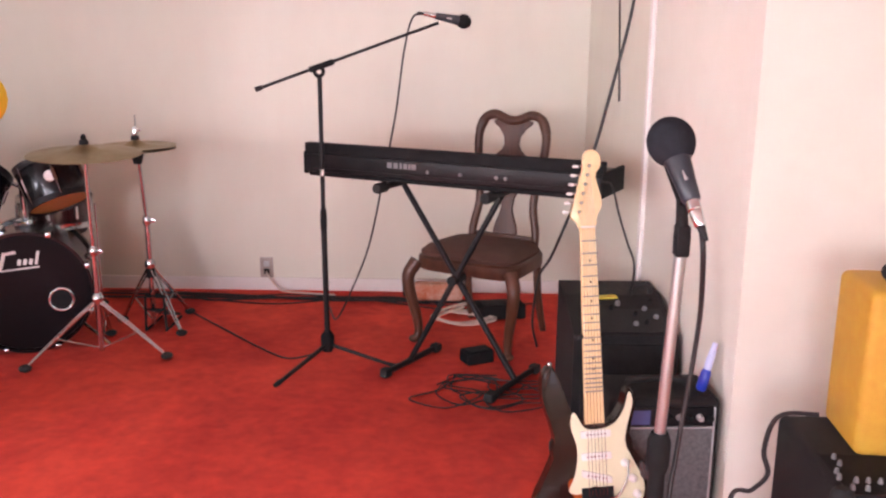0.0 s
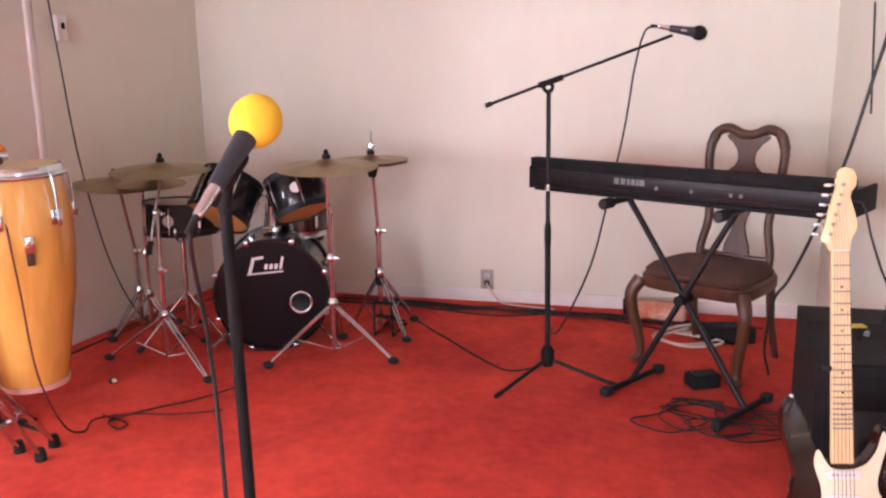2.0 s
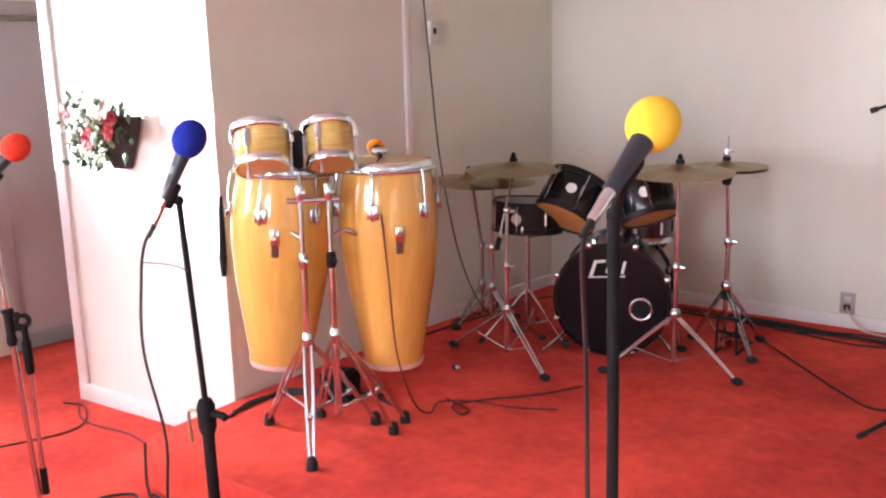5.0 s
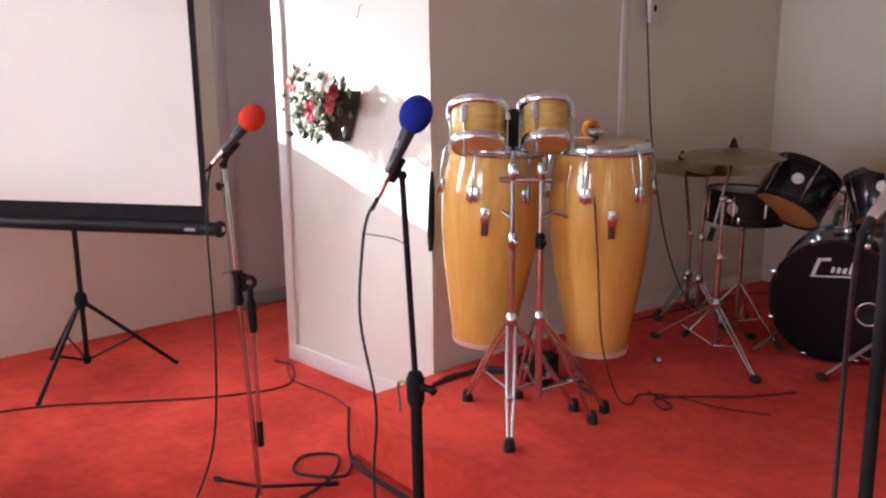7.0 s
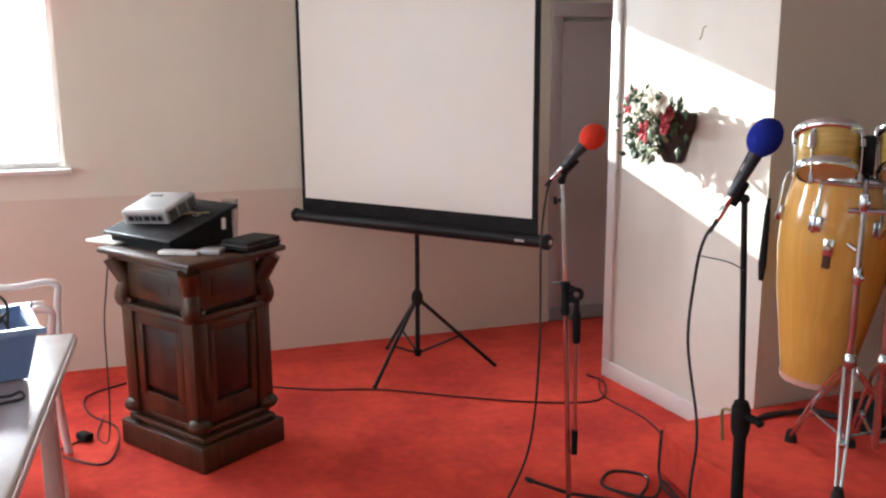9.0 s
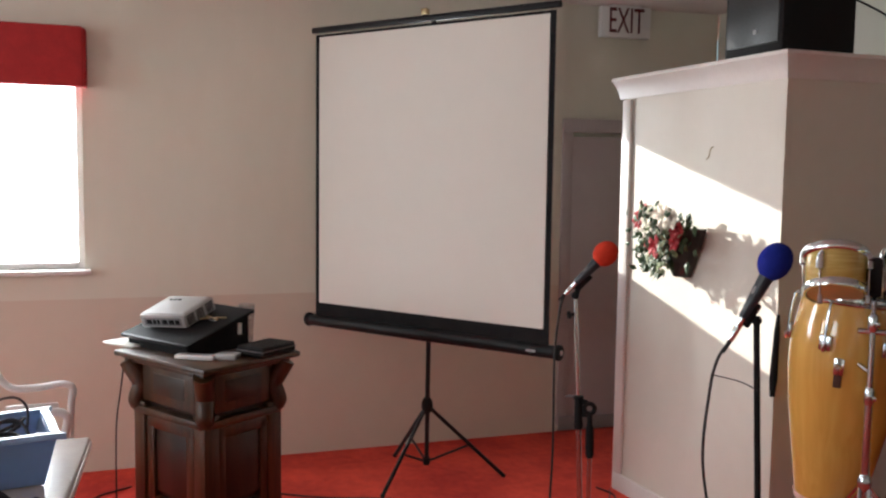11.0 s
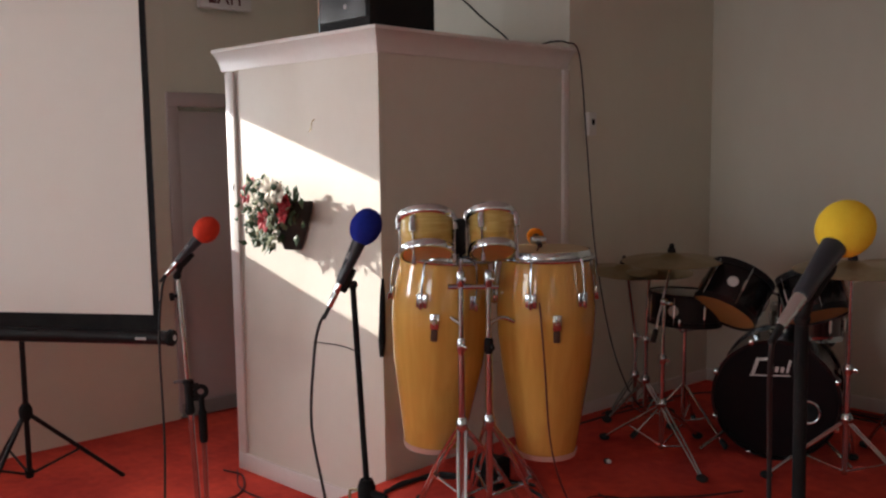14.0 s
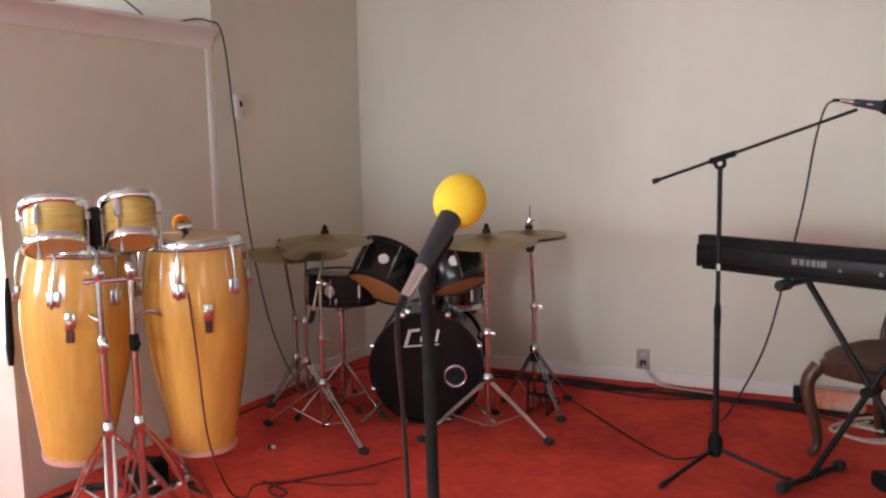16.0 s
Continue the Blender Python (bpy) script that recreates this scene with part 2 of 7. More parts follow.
OUTSIDE.use_nodes = True
on = OUTSIDE.node_tree
em = on.nodes.new("ShaderNodeEmission")
em.inputs[0].default_value, em.inputs[1].default_value = (0.95, 0.98, 1.0, 1), 4.5
on.links.new(em.outputs[0], on.nodes["Material Output"].inputs[0])

# ---- mesh tools ----


class Mesh:
    """A mesh under construction; points are given in the room's metres, and kept relative to origin o."""

    def __init__(self, o=(0, 0, 0)):
        self.bm, self.o = bmesh.new(), Vector(o)

    def v(self, p):
        return self.bm.verts.new(Vector(p) - self.o)

    def face(self, pts):
        return self.bm.faces.new([self.v(p) for p in pts])

    def box(self, c, s, rot=None, bevel=0.0, seg=2):
        """A box at centre c, of sizes s, turned by the matrix or by degrees about z."""
        m = Matrix.Identity(3)
        if rot is not None:
            m = rot if isinstance(rot, Matrix) else Matrix.Rotation(radians(rot), 3, 'Z')
        c = Vector(c)
        vs = [self.v(c + m @ Vector((sx * s[0] / 2, sy * s[1] / 2, sz * s[2] / 2))) for sx in (-1, 1) for sy in (-1, 1) for sz in (-1, 1)]
        fs = [self.bm.faces.new([vs[i] for i in q]) for q in ((0, 1, 3, 2), (4, 6, 7, 5), (0, 4, 5, 1), (2, 3, 7, 6), (0, 2, 6, 4), (1, 5, 7, 3))]
        if bevel:
            es = list({e for f in fs for e in f.edges})
            bmesh.ops.bevel(self.bm, geom=es, offset=bevel, segments=seg, affect='EDGES', profile=0.5)
        return self

    def rings(self, rings, cap=True, closed=False):
        """Skin a list of rings of points."""
        rr = [[self.v(p) for p in r] for r in rings]
        n = len(rr[0])
        for a, b in zip(rr, rr[1:] + ([rr[0]] if closed else [])):
            for i in range(n):
                j = (i + 1) % n
                try:
                    self.bm.faces.new((a[i], a[j], b[j], b[i]))
                except ValueError:
                    pass
        if cap and not closed:
            self.bm.faces.new(list(reversed(rr[0])))
            self.bm.faces.new(rr[-1])
        return self

    def cyl(self, a, b, r0, r1=None, n=16, cap=True):
        return self.lathe(a, b, [(0, r0), (1, r0 if r1 is None else r1)], n, cap)

    def lathe(self, a, b, prof, n=24, cap=True):
        """A turned form from a to b; prof: (share of the way, radius)."""
        a, b = Vector(a), Vector(b)
        d = b - a
        z = d.normalized()
        x = z.orthogonal().normalized()
        y = z.cross(x)
        self.rings([[a + d * t + (x * math.cos(2 * math.pi * i / n) + y * math.sin(2 * math.pi * i / n)) * max(r, 1e-4) for i in range(n)] for t, r in prof], cap)
        return self

    def ball(self, c, r, n=20, squash=(1, 1, 1), axis=None):
        c = Vector(c)
        m = Matrix.Identity(3) if axis is None else Vector(axis).to_track_quat('Z', 'Y').to_matrix()
        rings = []
        k = n // 2
        for j in range(1, k):
            th = math.pi * j / k
            rings.append([c + m @ Vector((r * squash[0] * math.sin(th) * math.cos(2 * math.pi * i / n), r * squash[1] * math.sin(th) * math.sin(2 * math.pi * i / n), -r * squash[2] * math.cos(th))) for i in range(n)])
        return self.rings(rings)

    def tube(self, pts, r, n=8, smooth=6, r1=None):
        """A round tube along a smooth line through pts."""
        pts = [Vector(p) for p in pts]
        if smooth and len(pts) > 2:
            q = [2 * pts[0] - pts[1]] + pts + [2 * pts[-1] - pts[-2]]
            out = []
            for i in range(1, len(q) - 2):
                for k in range(smooth):
                    t = k / smooth
                    p0, p1, p2, p3 = q[i - 1:i + 3]
                    out.append(0.5 * (2 * p1 + (p2 - p0) * t + (2 * p0 - 5 * p1 + 4 * p2 - p3) * t * t + (3 * p1 - p0 - 3 * p2 + p3) * t ** 3))
            pts = out + [pts[-1]]
        rings, x = [], None
        for i, p in enumerate(pts):
            d = (pts[min(i + 1, len(pts) - 1)] - pts[max(i - 1, 0)])
            d = d.normalized() if d.length > 1e-9 else Vector((0, 0, 1))
            x = d.orthogonal().normalized() if x is None else (x - d * x.dot(d)).normalized()
            y = d.cross(x)
            rad = r if r1 is None else r + (r1 - r) * i / (len(pts) - 1)
            rings.append([p + (x * math.cos(2 * math.pi * k / n) + y * math.sin(2 * math.pi * k / n)) * rad for k in range(n)])
        return self.rings(rings)

    def ring(self, c, axis, R, r, n=32, k=8):
        """A torus."""
        c, z = Vector(c), Vector(axis).normalized()
        x = z.orthogonal().normalized()
        y = z.cross(x)
        rr = []
        for i in range(n):
            a = 2 * math.pi * i / n
            d = x * math.cos(a) + y * math.sin(a)
            rr.append([c + d * (R + r * math.cos(2 * math.pi * j / k)) + z * r * math.sin(2 * math.pi * j / k) for j in range(k)])
        return self.rings(rr, closed=True)

    def slab(self, outline, m, t, bevel=0.0, seg=2):
        """A flat outline (u, v) extruded by t along the normal, put in place by the 4x4 matrix m."""
        bot = [self.v(m @ Vector((u, v, 0))) for u, v in outline]
        top = [self.v(m @ Vector((u, v, t))) for u, v in outline]
        n = len(outline)
        f0, f1 = self.bm.faces.new(list(reversed(bot))), self.bm.faces.new(top)
        for i in range(n):
            self.bm.faces.new((bot[i], bot[(i + 1) % n], top[(i + 1) % n], top[i]))
        if bevel:
            bmesh.ops.bevel(self.bm, geom=list(f0.edges) + list(f1.edges), offset=bevel, segments=seg, affect='EDGES', profile=0.5)
        return self


def part(name, b, material, parent=None, label="", smooth=True, angle=38):
    me = bpy.data.meshes.new(name)
    bmesh.ops.recalc_face_normals(b.bm, faces=b.bm.faces)
    b.bm.to_mesh(me)
    b.bm.free()
    me.materials.append(material)
    if smooth:
        me.shade_smooth()
        me.set_sharp_from_angle(angle=radians(angle))
    ob = new(name, me)
    if parent is not None:
        ob.parent = parent
        ob.location = b.o - total(parent)
    else:
        ob.location = b.o
    if label:
        tagged(ob, label)
    return ob


def total(ob):
    p = Vector((0, 0, 0))
    while ob is not None:
        p += ob.location
        ob = ob.parent
    return p


def thing(name, at, label, category, group=""):
    ob = new(name)
    ob.location = at
    ob.empty_display_size = 0.1
    return tagged(ob, label, category, group)


def structure(name, b, material, label, category, smooth=False):
    return tagged(part(name, b, material, None, "", smooth), label, category, kind="structure")


def smooth_outline(pts, k=5):
    """A closed smooth outline through pts."""
    pts = [Vector((*p, 0)) for p in pts]
    n, out = len(pts), []
    for i in range(n):
        p0, p1, p2, p3 = (pts[(i + j) % n] for j in (-1, 0, 1, 2))
        for s in range(k):
            t = s / k
            q = 0.5 * (2 * p1 + (p2 - p0) * t + (2 * p0 - 5 * p1 + 4 * p2 - p3) * t * t + (3 * p1 - p0 - 3 * p2 + p3) * t ** 3)
            out.append((q.x, q.y))
    return out


def frame_of(origin, u, n):
    """A 4x4 matrix with x along u, z along the normal n, at origin."""
    n = Vector(n).normalized()
    u = (Vector(u) - n * Vector(u).dot(n)).normalized()
    v = n.cross(u)
    m = Matrix((u, v, n)).transposed().to_4x4()
    m.translation = Vector(origin)
    return m


# ---- the room ----
STAGE = 0.20
CEILING = 2.74


def wall(name, a, b, z0, z1, thick, material, label, holes=()):
    """A wall whose seen face runs from a to b with the room on its left; holes: (from, to, low, high) along it."""
    a, b = Vector((*a, 0)), Vector((*b, 0))
    d = (b - a).normalized()
    n = Vector((d.y, -d.x, 0))
    length = (b - a).length
    m = Mesh(((a + b) / 2) + Vector((0, 0, z0)))

    def slab(s0, s1, lo, hi):
        if s1 - s0 < 1e-4 or hi - lo < 1e-4:
            return
        c = a + d * (s0 + s1) / 2 + n * thick / 2
        m.box((c.x, c.y, (lo + hi) / 2), (s1 - s0, thick, hi - lo), math.degrees(math.atan2(d.y, d.x)))
    s = 0.0
    for h0, h1, lo, hi in sorted(holes):
        slab(s, h0, z0, z1)
        slab(h0, h1, z0, lo)
        slab(h0, h1, hi, z1)
        s = h1
    slab(s, length, z0, z1)
    return structure(name, m, material, label, "wall")


# floors
m = Mesh((0, 0, 0))
m.box((-0.6, 1.95, -0.06), (10.6, 7.9, 0.12))
structure("floor", m, CARPET, "worn red carpet on the lower floor", "floor")
# unseen floor; its beige is chosen so chrome stands reflect less red
m = Mesh((0, -3, 0))
m.box((-0.6, -3.76, -0.064), (10.6, 3.52, 0.12))
structure("floor_rear", m, RUG, "unseen rear floor, beige to pale the chrome reflections", "floor")
m = Mesh((-1, 3.4, 0))
m.slab([(-3.0, 1.90), (-2.93, 1.865), (-2.72, 1.835), (1.9, 1.80), (1.9, 5.0), (-3.0, 5.0)], Matrix.Translation((0, 0, 0.004)), STAGE - 0.004, bevel=0.018, seg=3)
structure("stage_floor", m, CARPET, "raised stage platform covered in red carpet", "stage", True)
# ceiling
m = Mesh((0, 0, CEILING))
m.box((-0.6, 0.0, CEILING + 0.05), (10.6, 11.4, 0.10))
structure("ceiling", m, CEIL, "flat cream painted ceiling", "ceiling")

NW, NE = (-2.80, 4.87), (0.79, 4.78)
wall("wall_north", NE, NW, 0, CEILING, 0.12, WALL, "cream painted panel wall behind the stage")
wall("wall_stage_west", NW, (-2.93, 3.60), 0, CEILING, 0.12, WALL, "cream painted side wall of the stage")
wall("wall_north_west", (-2.93, 3.60), (-5.02, 3.60), 0, CEILING, 0.12, WALL, "cream wall above and behind the closet")
wall("wall_stage_east", (0.82, 3.52), NE, 0, CEILING, 0.12, WALL, "cream painted side wall of the stage")
wall("wall_north_east", (3.5, 3.52), (0.82, 3.52), 0, CEILING, 0.12, WALL, "cream wall beside the stage")
# west wall of the lower floor, upper and lower paint; openings for the window and an added one
WA, WB = Vector((-5.10, 2.50, 0)), Vector((-5.44, -5.0, 0))
WL = (WA - WB).length
wdir = (WB - WA).normalized()
WDEG = math.degrees(math.atan2(wdir.y, wdir.x))
WNORM = Vector((-wdir.y, wdir.x, 0))


def on_west(y, z, out=0.0):
    """A point on the west wall's face at that y and height, out metres into the room."""
    s = (WA.y - y) / -wdir.y
    p = WA + wdir * s + WNORM * out
    return Vector((p.x, p.y, z))


WIN = (-1.38, -0.325, 1.12, 2.22)
# no window is known here; this opening shapes the closet's sun patch
HID = (1.36, 1.99, 1.45, 2.22)
holes = [((WA.y - y1) / -wdir.y, (WA.y - y0) / -wdir.y, lo, hi) for y0, y1, lo, hi in (WIN, HID)]
wall("wall_west", WA.xy, WB.xy, 0.958, CEILING, 0.14, WALL, "cream painted upper wall with a window", holes)
wall("wall_west_lower", WA.xy, WB.xy, 0, 0.958, 0.137, WALL_LOW, "tan painted lower wall behind the screen")
wall("wall_door", (-5.03, 3.60), (-5.14, 2.44), 0, CEILING, 0.12, WALL, "shaded cream wall with the exit door")
# unseen closing wall; its window openings are assumed
wall("wall_south", (-5.6, -5.05), (3.6, -5.05), 0, CEILING, 0.12, WALL, "unseen cream rear wall with assumed windows", [(1.15, 2.65, 1.0, 2.3), (3.85, 5.35, 1.0, 2.3)])
# side wall out of view, with an opening added for the fill lamp
wall("wall_east", (3.5, -5.05), (3.5, 3.52), 0, CEILING, 0.12, WALL, "unseen cream side wall with an added window opening", [(2.7, 4.2, 1.0, 2.3)])


def window(name, y0, y1, lo, hi, rail=True):
    c = on_west((y0 + y1) / 2, lo, -0.07)
    ob = tagged(new(name), "white framed window with bright daylight outside", "window", kind="structure")
    ob.location = c
    w = (y1 - y0) / abs(wdir.y)

    def bar(nm, s, z, ds, dz, dep=0.05, out=-0.06, mt=TRIM):
        p = on_west((y0 + y1) / 2, z, out) + wdir * s
        part(nm, Mesh(p).box(p, (ds, dep, dz), WDEG, 0.004), mt, ob)
    for s in (-1, 1):
        bar("window_frame", s * (w / 2 - 0.018), (lo + hi) / 2, 0.036, hi - lo)
    bar("window_frame", 0, hi - 0.018, w - 0.072, 0.036)
    bar("window_frame", 0, lo + 0.018, w - 0.072, 0.036)
    if rail:
        bar("window_rail", 0, (lo + hi) / 2, w - 0.072, 0.03)
    bar("window_sill", 0, lo - 0.012, w + 0.06, 0.024, 0.10, 0.015)
    for z in ((lo * 3 + hi) / 4, (lo + hi * 3) / 4):
        p = on_west((y0 + y1) / 2, z, -0.06)
        g = part("pane", Mesh(p).box(p, (w - 0.08, 0.004, (hi - lo) / 2 - 0.06), WDEG), GLASS, ob)
        g.visible_shadow = False
    return ob


window("window_1", *WIN, rail=False)
# made-up window hidden by the screen, put in to let the sun through
window("added_window_behind_screen", *HID, rail=False)
p = on_west(-0.85, 1.65, -0.55)
structure("backdrop", Mesh(p).box(p, (2.2, 0.02, 2.4), WDEG), OUTSIDE, "overexposed white daylight outside the window", "backdrop")
# the red valance box over the window
v0, v1 = WIN[0] - 0.12, WIN[1] + 0.02
vc = on_west((v0 + v1) / 2, 2.08, 0.06)
val = thing("window_valance", vc, "padded red fabric valance box over the window", "valance")
c = vc + Vector((0, 0, 0.155))
part("front_board", Mesh(vc).box(c + WNORM * 0.055, (v1 - v0, 0.03, 0.31), WDEG, 0.012, 3), VALANCE, val)
for y in (v0, v1):
    q = on_west(y, 2.235, 0.05)
    part("side_board", Mesh(vc).box(q, (0.02, 0.09, 0.30), WDEG, 0.006), VALANCE, val)
part("top_board", Mesh(vc).box(c + Vector((0, 0, 0.142)) - WNORM * 0.005, (v1 - v0 - 0.03, 0.085, 0.016), WDEG), VALANCE, val)

# the exit door in the shaded wall
DM = frame_of((-5.085, 3.0, 0), (0.095, 1.0, 0), (1.0, -0.095, 0))


def dpt(u, z, out):
    return DM @ Vector((u, z, out))


DZ = Matrix.Rotation(math.atan2(1.0, 0.095), 3, 'Z')
door = tagged(new("door_1"), "grey painted flush exit door, closed", "door", kind="structure")
door.location = DM @ Vector((0, 0, 0.03))
p = dpt(-0.02, 0.98, 0.02)
part("door_panel", Mesh(p).box(p, (0.84, 0.035, 1.86), DZ, 0.003), DOORPAINT, door)
for u in (-0.475, 0.435):
    p = dpt(u, 0.99, 0.025)
    part("door_jamb", Mesh(p).box(p, (0.07, 0.05, 1.90), DZ, 0.004), DOORPAINT, door)
p = dpt(-0.02, 1.98, 0.025)
part("door_header", Mesh(p).box(p, (0.98, 0.055, 0.085), DZ, 0.006), DOORPAINT, door)
p = dpt(-0.02, 0.055, 0.055)
part("kick_strip", Mesh(p).box(p, (0.96, 0.012, 0.09), DZ, 0.003), VINYL, door)

# exit sign
sg = thing("exit_sign", on_west(2.90, 2.54, 0.09), "white exit sign box with dark red letters", "sign")
SM = frame_of((-5.02, 2.872, 2.632), (0.12, 1.0, 0), (1.0, -0.12, 0))
so = SM @ Vector((0, 0, 0))
part("sign_box", Mesh(so).box(so, (0.34, 0.05, 0.19), Matrix.Rotation(math.atan2(1.0, 0.12), 3, 'Z'), 0.006), WHITEP, sg)
part("ceiling_plate", Mesh(so).box(so + Vector((0, 0, 0.1005)), (0.20, 0.04, 0.011), Matrix.Rotation(math.atan2(1.0, 0.12), 3, 'Z')), WHITEP, sg)
fc = bpy.data.curves.new("exit_letters", 'FONT')
fc.body, fc.size, fc.extrude, fc.align_x, fc.align_y = "EXIT", 0.225, 0.002, 'CENTER', 'CENTER'
tmp = bpy.data.objects.new("tmp_text", fc)
me = bpy.data.meshes.new_from_object(tmp)
bpy.data.objects.remove(tmp)
letters = new("exit_letters", me)
me.materials.append(SIGNRED)
for vert in me.vertices:
    vert.co = (vert.co.x * 0.53, vert.co.y, vert.co.z)
letters.parent = sg
letters.matrix_local = Matrix.Translation(-total(sg)) @ SM @ Matrix.Translation((0, 0, 0.028))

# baseboards
def baseboard(a, b, z0, h, material=TRIM, t=0.014):
    a, b = Vector((*a, 0)), Vector((*b, 0))
    d = (b - a).normalized()
    n = Vector((-d.y, d.x, 0))
    c = (a + b) / 2 + n * (t / 2 + 0.001) + Vector((0, 0, z0 + h / 2))
    structure("baseboard", Mesh(c).box(c, ((b - a).length - 0.004, t, h), math.degrees(math.atan2(d.y, d.x)), 0.004), material, "painted baseboard along the wall", "baseboard")


baseboard(NE, NW, STAGE, 0.075)
baseboard(NW, (-2.945, 3.60), STAGE, 0.07)

# ---- closets that flank the stage ----


def closet(name, x0, x1, y0a, y0b, y1, side_x0, side_x1, sign):
    """A low closet built beside the stage: a front panel (y0a to y0b), a side panel, a crown moulding, trim."""
    ob = tagged(new(name), "cream panelled closet with a crown moulding", "closet", kind="structure")
    ob.location = ((x0 + x1) / 2, (y0a + y1) / 2, 0)
    top = 2.11
    f = frame_of((x0, y0a, 0), (x1 - x0, y0b - y0a, 0), (y0b - y0a, -(x1 - x0), 0))
    w = math.hypot(x1 - x0, y0b - y0a)
    ang = math.degrees(math.atan2(y0b - y0a, x1 - x0))
    c = Vector(((x0 + x1) / 2, (y0a + y0b) / 2, top / 2)) + Vector((0, 0.03, 0))
    part("front_panel", Mesh(c).box(c, (w, 0.06, top), ang), BOXPAINT, ob)
    a, b = Vector((side_x0, min(y0a, y0b) + 0.07, 0)), Vector((side_x1, y1, 0))
    d = b - a
    c = (a + b) / 2 + Vector((-sign * 0.031, 0.005, top / 2))
    part("side_panel", Mesh(c).box(c, (d.length + 0.02, 0.06, top), math.degrees(math.atan2(d.y, d.x))), BOXPAINT, ob)
    c = Vector(((x0 + x1) / 2, (y0a + y1) / 2 + 0.02, top + 0.012))
    part("top_board", Mesh(c).box(c, (abs(x1 - x0) - 0.01, y1 - y0a - 0.01, 0.022)), TRIM, ob)
    # crown moulding: one cove profile carried round the corner
    ox = side_x0
    far = x0 if sign > 0 else x1
    prof = [(-0.01, -0.056), (0.010, -0.056), (0.014, -0.040), (0.022, -0.020), (0.034, 0.002), (0.048, 0.018), (0.060, 0.029), (0.063, 0.031), (0.063, 0.046), (-0.01, 0.046)]
    rings = [[(far - sign * 0.04, y0a - out, top + z) for out, z in prof], [(ox + sign * out, y0b - out, top + z) for out, z in prof], [(side_x1 + sign * out, y1, top + z) for out, z in prof]]
    part("crown_moulding", Mesh((ox, y0a, top)).rings(rings), TRIM, ob, angle=30)
    # corner boards
    c = Vector((far + sign * 0.03, y0a - 0.006, (top - 0.06) / 2))
    part("corner_board", Mesh(c).box(c, (0.07, 0.012, top - 0.07), ang, 0.003), TRIM, ob)
    c = Vector((side_x1 + sign * 0.008, y1 - 0.02, STAGE + (top - STAGE - 0.06) / 2))
    part("trim_strip", Mesh(c).box(c, (0.018, 0.045, top - STAGE - 0.06), 0, 0.004), TRIM, ob)
    return ob


cl = closet("closet_west", -4.085, -3.0, 2.30, 2.355, 3.595, -3.0, -2.945, 1)
c = Vector((-3.57, 2.317, 0.045))
part("baseboard_strip", Mesh(c).box(c + Vector((0, -0.002, 0)), (1.03, 0.016, 0.09), math.degrees(math.atan2(0.055, 1.085)), 0.004), TRIM, cl)
closet("closet_east", 0.845, 1.95, 2.345, 2.34, 3.515, 0.845, 0.83, -1)

# ---- microphones and stands ----


def V(*p):
    return Vector(p)


def microphone(parent, head, tail, foam, r, label, long=1.08):
    """A vocal microphone from its foam ball's centre to its plug."""
    h, t = Vector(head), Vector(tail)
    d = (h - t).normalized()
    L = (h - t).length
    mic = part("microphone", Mesh(h).lathe(t + d * L * 0.30, h - d * r * 0.35, [(0, 0.0115), (0.03, 0.0138), (0.35, 0.0160), (0.7, 0.0190), (0.9, 0.0215), (1, 0.0222)], 24), MICGREY, parent, "dark grey handheld vocal microphone")
    side = d.orthogonal().normalized()
    part("switch", Mesh(h).box(h - d * L * 0.36 + V(0, -0.0165, 0), (0.008, 0.006, 0.022), d.to_track_quat('Z', 'Y').to_matrix(), 0.001), SILVERP, mic)
    part("foam_windscreen", Mesh(h).ball(h - d * r * (long - 1.08), r, 28, (1, 1, long), d), foam, mic, label)
    plug = part("plug", Mesh(h).lathe(t + d * L * 0.02, t + d * L * 0.31, [(0, 0.0070), (0.06, 0.0086), (0.55, 0.0098), (0.6, 0.0092), (0.64, 0.0106), (1, 0.0108)], 18), POLISHED, mic, "chrome cable plug")
    part("strain_relief", Mesh(h).lathe(t - d * L * 0.13, t + d * L * 0.03, [(0, 0.0042), (0.5, 0.0055), (1, 0.0068)], 12), RUBBER, plug)
    return mic


def clip(parent, at, d, up):
    d = Vector(d).normalized()
    a = Vector(at) + V(0, 0.012, -0.004)
    part("clip", Mesh(a).lathe(a - d * 0.035, a + d * 0.035, [(0, 0.0150), (0.1, 0.0170), (0.9, 0.0180), (1, 0.0165)], 18).cyl(a, Vector(up), 0.008, 0.010, 12).ball(Vector(up), 0.014, 12), BLACKM, parent)


def tripod_legs(parent, hub, feet, r, material, rubber=0.012, brace=None):
    hub = Vector(hub)
    for f in feet:
        f = Vector(f)
        d = (f - hub).normalized()
        leg = part("leg", Mesh(hub).tube([hub + d * 0.01, f - d * 0.02], r, 8, 0), material, parent)
        part("rubber_foot", Mesh(f).lathe(f - d * 0.05, f + V(0, 0, 0.002), [(0, rubber * 0.8), (0.5, rubber), (1, rubber * 0.85)], 12), RUBBER, leg)
        if brace is not None:
            b = Vector(brace)
            part("brace", Mesh(hub).tube([b, hub + (f - hub) * 0.55], r * 0.7, 6, 0), material, parent)


# straight stand with the yellow windscreen
yb = V(-0.780, 1.338, 0.0)
st = thing("microphone_stand", yb, "black straight microphone stand with a yellow foam windscreen", "microphone stand", "vocal microphones")
part("base_plate", Mesh(yb).lathe(yb + V(0, 0, 0.001), yb + V(0, 0, 0.03), [(0, 0.125), (0.5, 0.125), (0.8, 0.11), (1, 0.03)], 40), BLACK, st)
